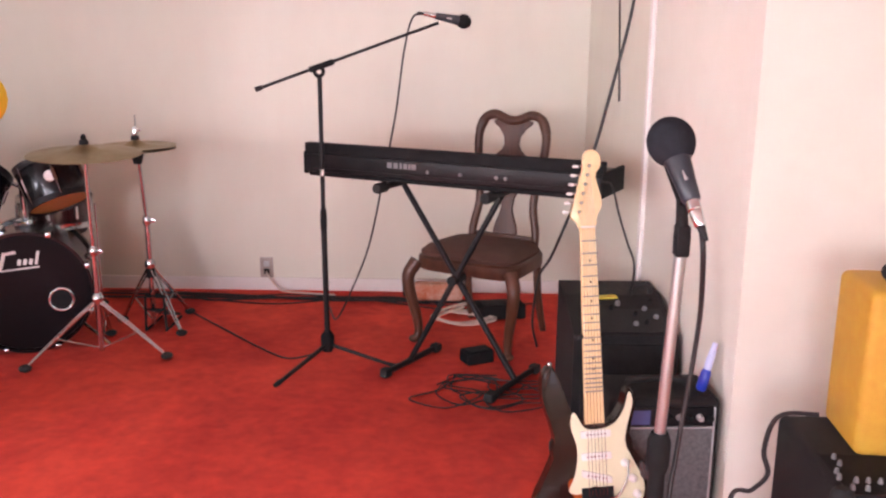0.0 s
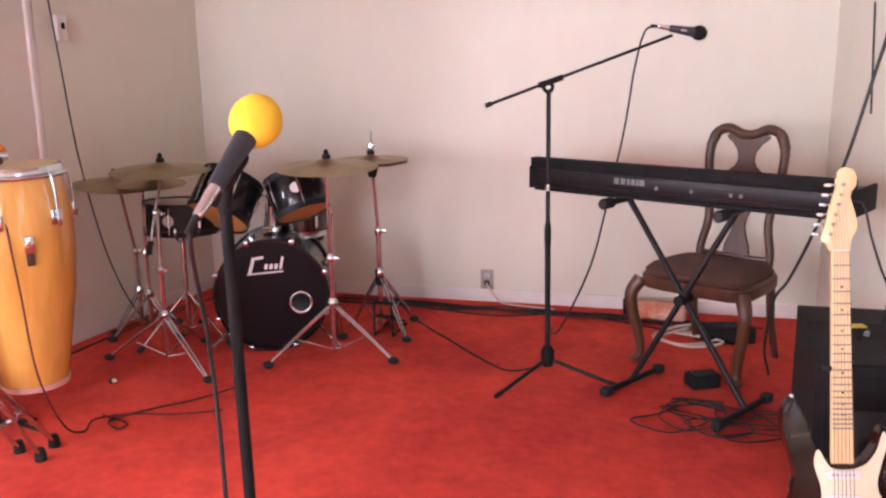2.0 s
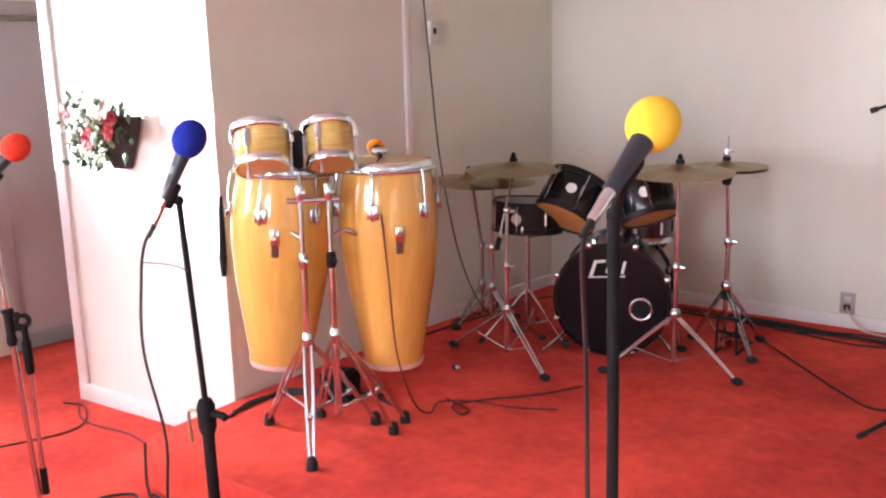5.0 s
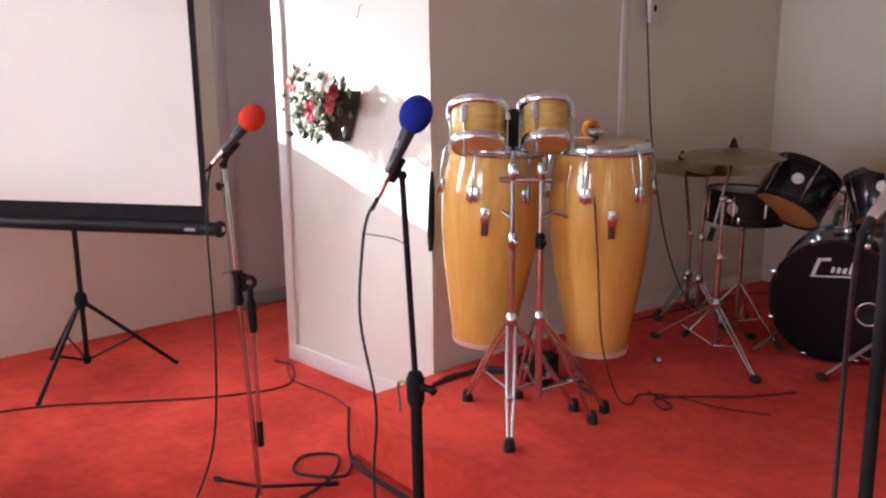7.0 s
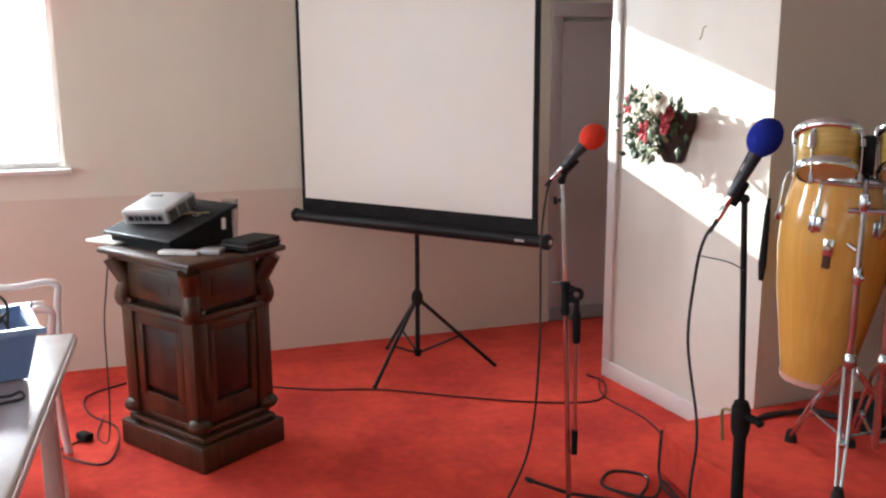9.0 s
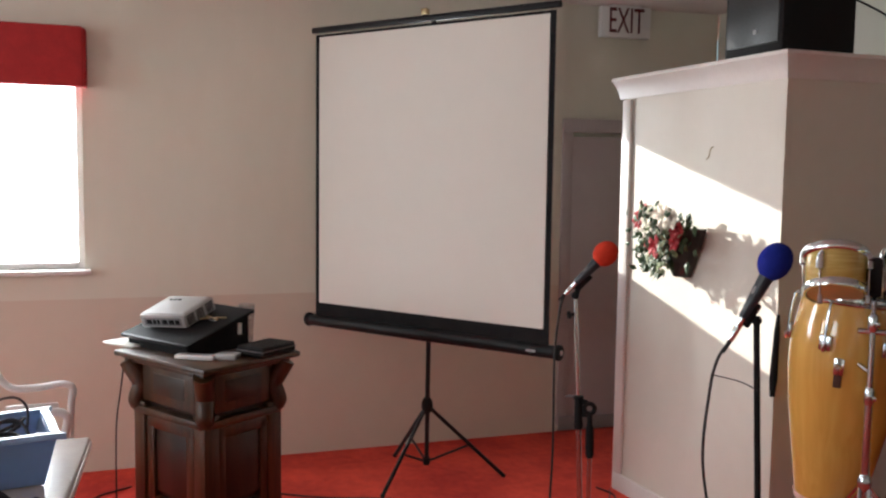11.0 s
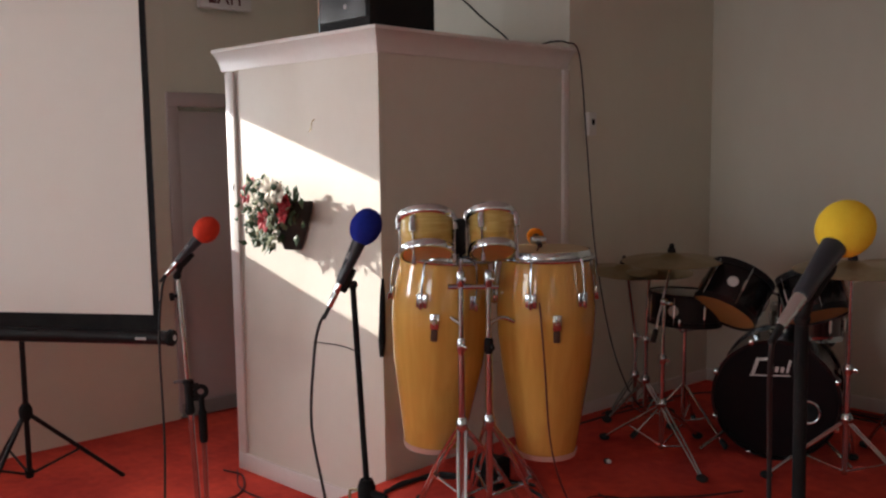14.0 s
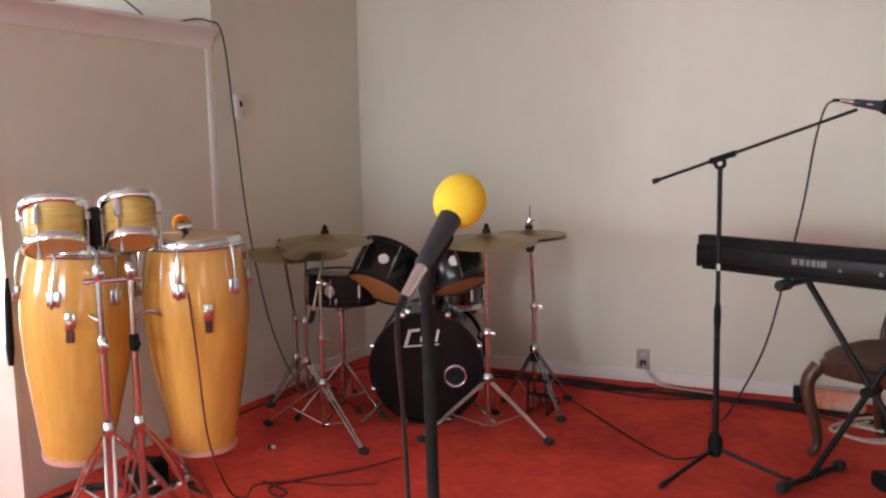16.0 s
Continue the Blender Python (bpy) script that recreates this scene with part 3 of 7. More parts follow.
part("lower_tube", Mesh(yb).cyl(yb + V(0, 0, 0.03), yb + V(0.003, 0, 0.70), 0.0125, n=18), BLACKM, st)
part("clutch", Mesh(yb).lathe(yb + V(0.003, 0, 0.69), yb + V(0.003, 0, 0.78), [(0, 0.015), (0.2, 0.018), (0.8, 0.018), (1, 0.012)], 18), BLACKM, st)
part("upper_tube", Mesh(yb).cyl(yb + V(0.003, 0, 0.78), yb + V(0.0, -0.01, 1.335), 0.0108, n=18), BLACKM, st)
yh, yt = V(-0.730, 1.364, 1.493), V(-0.755, 1.184, 1.354)
microphone(st, yh, yt, FOAM_Y, 0.0448, "bright yellow foam windscreen", 1.10)
clip(st, yt.lerp(yh, 0.50), yh - yt, yb + V(0.0, -0.01, 1.345))
part("cable", Mesh(yb).tube([yt, yt + V(-0.012, 0, -0.05), V(-0.822, 1.318, 1.05), V(-0.815, 1.32, 0.6), V(-0.81, 1.30, 0.25), V(-0.85, 1.22, 0.03), V(-1.0, 1.0, 0.008), V(-1.25, 0.95, 0.008)], 0.0042, 8, 8), CABLE, st)

# chrome stand with the black windscreen
kb_ = V(0.345, 1.30, 0.0)
st = thing("microphone_stand", kb_, "chrome telescopic microphone stand with a black foam windscreen", "microphone stand", "vocal microphones")
part("base_plate", Mesh(kb_).lathe(kb_ + V(0, 0, 0.001), kb_ + V(0, 0, 0.03), [(0, 0.125), (0.5, 0.125), (0.8, 0.11), (1, 0.03)], 40), BLACK, st)
part("lower_tube", Mesh(kb_).cyl(kb_ + V(0, 0, 0.03), kb_ + V(0.008, 0, 0.93), 0.014, n=18), BLACKM, st)
part("clutch", Mesh(kb_).lathe(kb_ + V(0.008, 0, 0.90), kb_ + V(0.009, 0, 0.97), [(0, 0.015), (0.2, 0.019), (0.8, 0.019), (1, 0.014)], 18), BLACKM, st)
part("upper_tube", Mesh(kb_).cyl(kb_ + V(0.009, 0, 0.97), kb_ + V(0.022, 0, 1.285), 0.0095, n=18), NICKEL, st)
kh, kt = V(0.343, 1.310, 1.440), V(0.372, 1.222, 1.325)
microphone(st, kh, kt, FOAM_K, 0.0365, "round black foam windscreen")
clip(st, kt.lerp(kh, 0.55), kh - kt, kb_ + V(0.022, 0, 1.295))
part("swivel", Mesh(kb_).box(kb_ + V(0.022, 0, 1.29), (0.022, 0.026, 0.05), 0, 0.004), BLACKM, st)
part("cable", Mesh(kb_).tube([kt, kt + V(0.006, 0, -0.05), V(0.40, 1.29, 1.15), V(0.385, 1.30, 0.95), V(0.372, 1.29, 0.80), V(0.375, 1.28, 0.4), V(0.40, 1.22, 0.02), V(0.7, 1.1, 0.008)], 0.0042, 8, 8), CABLE, st)

# stand with the red windscreen, its boom folded down along the pole
rb = V(-2.805, 1.36, 0.0)
st = thing("microphone_stand", rb, "chrome microphone stand with folded boom and red foam windscreen", "microphone stand", "vocal microphones")
tripod_legs(st, rb + V(0, 0, 0.09), [rb + V(0.22, -0.20, 0.012), rb + V(-0.30, -0.02, 0.012), rb + V(0.05, 0.30, 0.012)], 0.007, BLACK, 0.011)
part("lower_tube", Mesh(rb).cyl(rb + V(0, 0, 0.06), rb + V(-0.012, -0.026, 0.80), 0.0095, n=16), CHROME, st)
part("clutch", Mesh(rb).lathe(rb + V(-0.012, -0.026, 0.765), rb + V(-0.013, -0.028, 0.885), [(0, 0.013), (0.1, 0.017), (0.25, 0.014), (0.85, 0.014), (0.88, 0.018), (0.97, 0.018), (1, 0.011)], 16), BLACKM, st)
part("clamp_lever", Mesh(rb).tube([rb + V(-0.014, -0.03, 0.878), rb + V(-0.032, -0.055, 0.878), rb + V(-0.040, -0.066, 0.876)], 0.005, 8, 0), DIMGREY, st)
part("boom_swivel", Mesh(rb).ring(rb + V(0.010, 0.004, 0.84), (0.86, -0.5, 0), 0.018, 0.008, 20, 8).cyl(rb + V(-0.012, -0.026, 0.862), rb + V(0.006, -0.002, 0.862), 0.009, n=10).cyl(rb + V(-0.012, -0.026, 0.818), rb + V(0.006, -0.002, 0.818), 0.009, n=10), BLACKM, st)
part("boom_neck", Mesh(rb).cyl(rb + V(0.011, 0.005, 0.825), rb + V(0.011, 0.006, 0.77), 0.010, n=12), BLACKM, st)
part("boom_sleeve", Mesh(rb).lathe(rb + V(0.011, 0.006, 0.78), rb + V(0.012, 0.008, 0.665), [(0, 0.011), (0.1, 0.0145), (0.9, 0.0145), (1, 0.011)], 14), BLACKM, st)
part("boom_tube", Mesh(rb).cyl(rb + V(0.012, 0.008, 0.67), rb + V(0.014, 0.008, 0.34), 0.008, n=12), CHROME, st)
part("boom_weight", Mesh(rb).cyl(rb + V(0.014, 0.008, 0.34), rb + V(0.015, 0.008, 0.25), 0.012, n=12), BLACKM, st)
part("upper_tube", Mesh(rb).cyl(rb + V(-0.013, -0.028, 0.87), rb + V(-0.022, -0.045, 1.225), 0.0075, n=14), CHROME, st)
kq = rb + V(-0.036, -0.068, 1.165)
part("tightening_knob", Mesh(kq).lathe(rb + V(-0.022, -0.045, 1.17), kq, [(0, 0.006), (0.45, 0.006), (0.5, 0.014), (1, 0.013)], 12), BLACKM, st)
rh, rt = V(-2.775, 1.40, 1.385), V(-2.852, 1.285, 1.235)
microphone(st, rh, rt, FOAM_R, 0.0415, "red foam windscreen", 1.12)
clip(st, rt.lerp(rh, 0.36), rh - rt, rb + V(-0.022, -0.045, 1.235))
part("cable", Mesh(rb).tube([rt, rt + V(-0.012, -0.01, -0.06), V(-2.885, 1.27, 1.0), V(-2.885, 1.27, 0.6), V(-2.88, 1.23, 0.25), V(-2.83, 1.08, 0.02), V(-2.7, 1.0, 0.008)], 0.0042, 8, 8), CABLE, st)

# stand with the blue windscreen
bb = V(-2.050, 1.465, 0.0)
st = thing("microphone_stand", bb, "black two-piece microphone stand with a blue foam windscreen", "microphone stand", "vocal microphones")
tripod_legs(st, bb + V(0, 0, 0.10), [bb + V(0.24, -0.16, 0.012), bb + V(-0.28, -0.08, 0.012), bb + V(0.02, 0.29, 0.012)], 0.008, BLACK, 0.012)
part("lower_tube", Mesh(bb).cyl(bb + V(0, 0, 0.07), bb + V(-0.008, 0, 0.64), 0.017, n=18), BLACKM, st)
part("clutch", Mesh(bb).lathe(bb + V(-0.008, 0, 0.60), bb + V(-0.010, 0, 0.70), [(0, 0.02), (0.2, 0.026), (0.8, 0.026), (1, 0.018)], 18), BLACKM, st)
part("clamp_lever", Mesh(bb).tube([bb + V(0.0, 0, 0.665), bb + V(0.05, 0.01, 0.66), bb + V(0.06, 0.01, 0.655)], 0.011, 10, 0), BLACKM, st)
part("cable_hook", Mesh(bb).tube([bb + V(-0.02, -0.01, 0.665), bb + V(-0.06, -0.02, 0.66), bb + V(-0.058, -0.02, 0.60), bb + V(-0.056, -0.02, 0.57)], 0.0045, 8, 3), BRASS, st, "brass hook hanging from the clutch")
part("upper_tube", Mesh(bb).cyl(bb + V(-0.010, 0, 0.70), bb + V(-0.025, -0.02, 1.255), 0.0085, n=16), BLACKM, st)
bh, bt = V(-2.045, 1.475, 1.430), V(-2.110, 1.385, 1.200)
microphone(st, bh, bt, FOAM_B, 0.0435, "dark blue foam windscreen", 1.22)
clip(st, bt.lerp(bh, 0.36), bh - bt, bb + V(-0.025, -0.02, 1.262))
part("cable", Mesh(bb).tube([bt, bt + V(-0.02, -0.02, -0.05), V(-2.165, 1.37, 1.05), V(-2.17, 1.36, 0.85), V(-2.135, 1.38, 0.6), V(-2.14, 1.37, 0.40), V(-2.10, 1.34, 0.15), V(-2.03, 1.28, 0.012), V(-1.95, 1.15, 0.008)], 0.0042, 8, 8), CABLE, st)
part("tie", Mesh(bb).tube([V(-2.165, 1.37, 1.10), V(-2.10, 1.42, 1.09), V(-2.06, 1.45, 1.07)], 0.0018, 6, 4), CABLE, st)

# boom stand in the middle of the stage
ob_ = V(-0.505, 3.64, STAGE)
st = thing("boom_microphone_stand", ob_, "black tripod boom stand holding a microphone at its tip", "microphone stand", "vocal microphones")
hub = ob_ + V(0, 0, 0.10)
part("hub", Mesh(ob_).lathe(hub - V(0, 0, 0.045), hub + V(0, 0, 0.05), [(0, 0.02), (0.2, 0.03), (0.75, 0.03), (1, 0.016)], 16), BLACKM, st)
tripod_legs(st, hub - V(0, 0, 0.01), [V(-0.685, 3.335, STAGE + 0.012), V(-0.185, 3.556, STAGE + 0.012), V(-0.56, 4.03, STAGE + 0.012)], 0.009, BLACK, 0.011)
part("lower_tube", Mesh(ob_).cyl(hub, ob_ + V(-0.004, 0, 0.62), 0.0125, n=16), BLACK, st)
part("clutch", Mesh(ob_).lathe(ob_ + V(-0.004, 0, 0.60), ob_ + V(-0.004, 0, 0.70), [(0, 0.0125), (0.2, 0.0145), (0.8, 0.0145), (1, 0.011)], 16), BLACKM, st)
part("band", Mesh(ob_).cyl(ob_ + V(-0.004, 0, 0.84), ob_ + V(-0.004, 0, 0.87), 0.0125, n=14), CHROME, st)
part("upper_tube", Mesh(ob_).cyl(ob_ + V(-0.004, 0, 0.70), ob_ + V(-0.006, 0, 1.25), 0.0095, n=16), BLACK, st)
tail, tip = V(-0.775, 3.622, 1.400), V(-0.02, 3.706, 1.675)
piv = tail.lerp(tip, 0.36)
part("boom", Mesh(ob_).tube([tail, tip], 0.0065, 10, 0), BLACK, st)
part("boom_end", Mesh(ob_).tube([tail, tail.lerp(tip, 0.035)], 0.0105, 10, 0), RUBBER, st)
part("swivel", Mesh(ob_).ring(ob_ + V(-0.006, -0.015, 1.275), (0, 1, 0), 0.018, 0.008, 18, 8).cyl(piv - V(0.05, 0, 0.018), piv + V(0.05, 0.004, 0.016), 0.013, n=12), BLACKM, st)
microphone(st, V(0.085, 3.735, 1.682), V(-0.085, 3.70, 1.712), BLACKM, 0.030, "dark wire mesh head")
part("cable", Mesh(ob_).tube([V(-0.085, 3.70, 1.712), V(-0.130, 3.70, 1.69), V(-0.165, 3.70, 1.55), V(-0.20, 3.70, 1.30), V(-0.26, 3.70, 1.0), V(-0.33, 3.78, 0.70), V(-0.44, 3.95, 0.42), V(-0.53, 4.15, 0.24), V(-0.60, 4.45, STAGE + 0.008)], 0.0042, 8, 8), CABLE, st)

# ---- keyboard on its crossed stand ----
KL, KR = V(-0.62, 3.845, 1.142), V(0.60, 3.20, 1.142)
kd = (KR - KL).normalized()
kn = V(-kd.y, kd.x, 0)
klen = (KR - KL).length
kc = KL.lerp(KR, 0.5)
kang = math.degrees(math.atan2(kd.y, kd.x))
o = kc - V(0, 0, 0.115)
kb = thing("digital_piano", o, "black slim digital piano seen from its back", "keyboard")
part("case", Mesh(o).box(kc + kn * 0.14 + V(0, 0, -0.072), (klen, 0.28, 0.075), kang, 0.008, 3), BLACK, kb)
part("bottom_panel", Mesh(o).box(kc + kn * 0.14 + V(0, 0, -0.119), (klen - 0.04, 0.26, 0.018), kang, 0.004), BLACKM, kb)
part("back_panel", Mesh(o).box(kc + kn * -0.004 + V(0, 0, -0.058), (klen - 0.10, 0.012, 0.06), kang, 0.003), BLACK, kb)
part("music_rest_ledge", Mesh(o).box(kc + kn * 0.03 + V(0, 0, -0.010), (klen - 0.004, 0.045, 0.056), kang, 0.003), BLACKM, kb)
for i in range(52):
    s = (i - 25.5) * 0.0234
    if i == 0:
        q = kc + kd * s + kn * 0.20 + V(0, 0, -0.033)
        key0 = part("key", Mesh(q).box(q, (0.0222, 0.14, 0.018), kang, 0.002, 1), WHITEP, kb, "white key")
        k0 = s
    else:
        k = new("key", key0.data)
        k.parent = kb
        k.location = key0.location + kd * (s - k0)
for i in range(51):
    if i % 7 in (1, 4):
        continue
    s = (i - 25.0) * 0.0234
    q = kc + kd * s + kn * 0.175 + V(0, 0, -0.021)
    if i == 0:
        bk0 = part("black_key", Mesh(q).box(q, (0.011, 0.09, 0.012), kang, 0.002, 1), GLOSSBLACK, kb)
        b0 = s
    else:
        k = new("black_key", bk0.data)
        k.parent = kb
        k.location = bk0.location + kd * (s - b0)
for s, w in ((-0.235, 0.022), (-0.205, 0.02), (-0.18, 0.012), (-0.158, 0.018), (-0.138, 0.01), (-0.118, 0.022)):
    q = kc + kd * s + kn * -0.0115 + V(0, 0, -0.052)
    part("logo_bar", Mesh(q).box(q, (w, 0.002, 0.024), kang), DIMGREY, kb)
for s in (-0.05, 0.10, 0.26, 0.30):
    q = kc + kd * s + kn * -0.012 + V(0, 0, -0.068)
    part("socket", Mesh(q).cyl(q, q - kn * 0.006, 0.008, n=12), DIMGREY, kb)
for s in (-0.5, 0.5):
    q = kc + kd * s * (klen - 0.012) + kn * 0.14 + V(0, 0, -0.070)
    part("end_cheek", Mesh(q).box(q, (0.018, 0.282, 0.100), kang, 0.008, 3), BLACKM, kb)

o = V(0.09, 3.44, STAGE)
xs = thing("keyboard_stand", o, "black folding crossed keyboard stand", "stand")
f1, f2 = V(-0.13, 3.62, STAGE + 0.025), V(0.30, 3.36, STAGE + 0.025)
t1, t2 = kc + kd * -0.26 + kn * 0.12 + V(0, 0, -0.145), kc + kd * 0.24 + kn * 0.12 + V(0, 0, -0.145)
for a, b, off in ((f1, t2, 0.02), (f2, t1, -0.02)):
    a2, b2 = a - kn * off, b - kn * off
    d = (b2 - a2)
    part("leg_tube", Mesh(o).tube([a2, b2], 0.0130, 10, 0), BLACK, xs)
for f in (f1, f2):
    ax = V(0.55, 0.83, 0)
    part("foot_bar", Mesh(o).tube([f - ax * 0.19, f + ax * 0.19], 0.0135, 10, 0), BLACK, xs)
    for e in (-0.19, 0.19):
        q = f + ax * e
        part("rubber_cap", Mesh(q).box(q, (0.050, 0.042, 0.040), math.degrees(math.atan2(ax.y, ax.x)), 0.01), RUBBER, xs)
for t in (t1, t2):
    part("arm", Mesh(o).tube([t - kn * 0.17, t + kn * 0.14], 0.014, 10, 0), BLACK, xs)
    q = t - kn * 0.17
    part("arm_pad", Mesh(q).lathe(q - kn * 0.03, q + kn * 0.05, [(0, 0.019), (0.1, 0.023), (0.9, 0.023), (1, 0.018)], 14), RUBBER, xs)
q = (f1 + t2) / 2
part("pivot", Mesh(q).cyl(q - kn * 0.05, q + kn * 0.05, 0.022, n=16), BLACKM, xs)

# ---- chair behind the keyboard ----
o = V(0.18, 4.02, STAGE)
ch = thing("dining_chair", o, "dark mahogany dining chair with carved splat back", "chair")
cf = frame_of((0.195, 3.985, STAGE), (0.86, -0.51, 0), (0, 0, 1))


def cp(u, v, z):
    return cf @ Vector((u, v, z))


def sh_ring(u0, u1, v0, v1, z, k=0.06):
    pts = []
    for i in range(28):
        a = 2 * math.pi * i / 28
        e = 0.42
        cu, sv = math.copysign(abs(math.cos(a)) ** e, math.cos(a)), math.copysign(abs(math.sin(a)) ** e, math.sin(a))
        taper = 1.0 - 0.10 * (sv * 0.5 + 0.5)
        pts.append(cp((u0 + u1) / 2 + (u1 - u0) / 2 * cu * taper, (v0 + v1) / 2 + (v1 - v0) / 2 * sv, z))
    return pts


part("seat_frame", Mesh(o).rings([sh_ring(-0.265, 0.265, -0.22, 0.22, 0.365), sh_ring(-0.272, 0.272, -0.226, 0.226, 0.375), sh_ring(-0.272, 0.272, -0.226, 0.226, 0.42), sh_ring(-0.262, 0.262, -0.216, 0.216, 0.43)]), MAHOGANY, ch)
part("seat", Mesh(o).rings([sh_ring(-0.255, 0.255, -0.21, 0.205, 0.425), sh_ring(-0.262, 0.262, -0.216, 0.205, 0.445), sh_ring(-0.235, 0.235, -0.19, 0.18, 0.47), sh_ring(-0.15, 0.15, -0.11, 0.11, 0.482)]), UPHOL, ch, "padded brown upholstered seat")
for s in (-1, 1):
    part("front_leg", Mesh(o).tube([cp(s * 0.245, -0.195, 0.40), cp(s * 0.275, -0.225, 0.33), cp(s * 0.268, -0.22, 0.24), cp(s * 0.245, -0.20, 0.13), cp(s * 0.238, -0.195, 0.05), cp(s * 0.25, -0.215, 0.012)], 0.034, 10, 6, 0.016).ball(cp(s * 0.25, -0.215, 0.018), 0.026, 12, (1, 1, 0.65)), MAHOGANY, ch)
    part("back_leg", Mesh(o).tube([cp(s * 0.19, 0.20, 0.42), cp(s * 0.195, 0.215, 0.2), cp(s * 0.205, 0.27, 0.0)], 0.021, 8, 5, 0.016), MAHOGANY, ch)
    part("back_post", Mesh(o).tube([cp(s * 0.169, 0.205, 0.40), cp(s * 0.171, 0.215, 0.50), cp(s * 0.147, 0.235, 0.64), cp(s * 0.171, 0.265, 0.80), cp(s * 0.182, 0.285, 0.95), cp(s * 0.156, 0.295, 1.03)], 0.019, 10, 7, 0.022), MAHOGANY, ch)
part("crest_rail", Mesh(o).tube([cp(-0.182, 0.287, 0.97), cp(-0.156, 0.295, 1.035), cp(-0.098, 0.298, 1.058), cp(-0.036, 0.298, 1.035), cp(0, 0.298, 1.03), cp(0.036, 0.298, 1.035), cp(0.098, 0.298, 1.058), cp(0.156, 0.295, 1.035), cp(0.182, 0.287, 0.97)], 0.023, 10, 6), MAHOGANY, ch)
half = [(0.055, 0.0), (0.06, 0.06), (0.036, 0.13), (0.03, 0.19), (0.07, 0.27), (0.10, 0.33), (0.075, 0.365), (0.105, 0.40), (0.06, 0.43), (0.035, 0.47), (0.055, 0.53), (0.10, 0.585)]
outl = [(x, y) for x, y in half] + [(-x, y) for x, y in reversed(half)]
sm = frame_of(cp(0, 0.225, 0.45), cf.to_3x3() @ V(1, 0, 0), (cf.to_3x3() @ V(0, -1, 0.13)))
part("splat", Mesh(o).slab(smooth_outline(outl, 4), sm @ Matrix.Translation((0, 0, -0.008)), 0.016, 0.003, 1), MAHOGANY, ch)
part("stretcher_rail", Mesh(o).box(cp(0, 0.215, 0.455), (0.33, 0.03, 0.05), math.degrees(math.atan2(-0.51, 0.86)), 0.006), MAHOGANY, ch)

# ---- guitar leaning on the amplifiers ----
o = V(0.447, 2.18, STAGE)
gt = thing("electric_guitar", o, "sunburst electric guitar with cream pickguard and maple neck", "guitar")
gdn = (V(0.447, 2.18, 0.205) - V(0.389, 2.369, 1.296)).normalized()
gu = V(1, 0.12, 0)
gm = frame_of(V(0.447, 2.18, 0.209), gu - gdn * gu.dot(gdn), gu.cross(-gdn))


def gp_(u, v, w=0.0):
    return gm @ Vector((u, v, w))


body = smooth_outline([(0, 0), (0.10, 0.012), (0.165, 0.06), (0.18, 0.14), (0.15, 0.22), (0.100, 0.29), (0.105, 0.34), (0.120, 0.40), (0.116, 0.432), (0.104, 0.446), (0.094, 0.432), (0.082, 0.395), (0.062, 0.365), (0.045, 0.352), (0.03, 0.345), (-0.03, 0.352), (-0.062, 0.385), (-0.088, 0.46), (-0.115, 0.52), (-0.142, 0.495), (-0.145, 0.43), (-0.120, 0.34), (-0.115, 0.28), (-0.15, 0.20), (-0.185, 0.13), (-0.17, 0.06), (-0.10, 0.012)], 4)
part("body", Mesh(o).slab(body, gm @ Matrix.Translation((0, 0, -0.045)), 0.045, 0.008, 3), BURST, gt, "black edged sunburst body")
inner = [(u * 0.56, 0.045 + v * 0.30) for u, v in body]
part("burst_centre", Mesh(o).slab(inner, gm @ Matrix.Translation((0, 0, 0.0004)), 0.0008), BURSTMID, gt, "amber red centre of the sunburst")
guard = smooth_outline([(0.0, 0.175), (0.05, 0.13), (0.12, 0.115), (0.138, 0.17), (0.108, 0.24), (0.086, 0.29), (0.093, 0.34), (0.110, 0.40), (0.108, 0.425), (0.102, 0.436), (0.096, 0.424), (0.084, 0.386), (0.062, 0.354), (0.045, 0.344), (0.028, 0.338), (-0.028, 0.340), (-0.058, 0.388), (-0.070, 0.35), (-0.052, 0.28), (-0.062, 0.21), (-0.080, 0.165), (-0.045, 0.155)], 4)
part("pickguard", Mesh(o).slab(guard, gm @ Matrix.Translation((0, 0, 0.0015)), 0.0025, 0.0008, 1), CREAM, gt, "cream white pickguard")
for v, tl in ((0.203, 0.012), (0.262, 0.0), (0.325, 0.0)):
    q = gp_(0.0, v, 0.008)
    pk = part("pickup", Mesh(o).slab(smooth_outline([(-0.042, -0.008 + tl), (-0.034, -0.011 + tl * 0.8), (0.034, -0.011 - tl * 0.8), (0.042, -0.008 - tl), (0.042, 0.006 - tl), (0.034, 0.009 - tl * 0.8), (-0.034, 0.009 + tl * 0.8), (-0.042, 0.006 + tl)], 2), gm @ Matrix.Translation((0, v, 0.004)), 0.007, 0.0015, 1), WHITEP, gt)
    for i in range(6):
        q = gp_(-0.026 + i * 0.0104, v - 0.001 + tl * (0.5 - i / 5), 0.011)
        part("pole_piece", Mesh(q).cyl(q, q + gm.to_3x3() @ V(0, 0, 0.0015), 0.0027, n=8), CHROME, pk)
part("bridge", Mesh(o).slab([(-0.045, 0.115), (0.045, 0.115), (0.045, 0.172), (-0.045, 0.172)], gm @ Matrix.Translation((0, 0, 0.004)), 0.010, 0.002, 1), BLACKM, gt)
for u, v in ((0.082, 0.235), (0.103, 0.19), (0.115, 0.145)):
    q = gp_(u, v, 0.004)
    part("knob", Mesh(q).lathe(q, gp_(u, v, 0.022), [(0, 0.012), (0.5, 0.0115), (0.8, 0.009), (1, 0.006)], 16), WHITEP, gt)
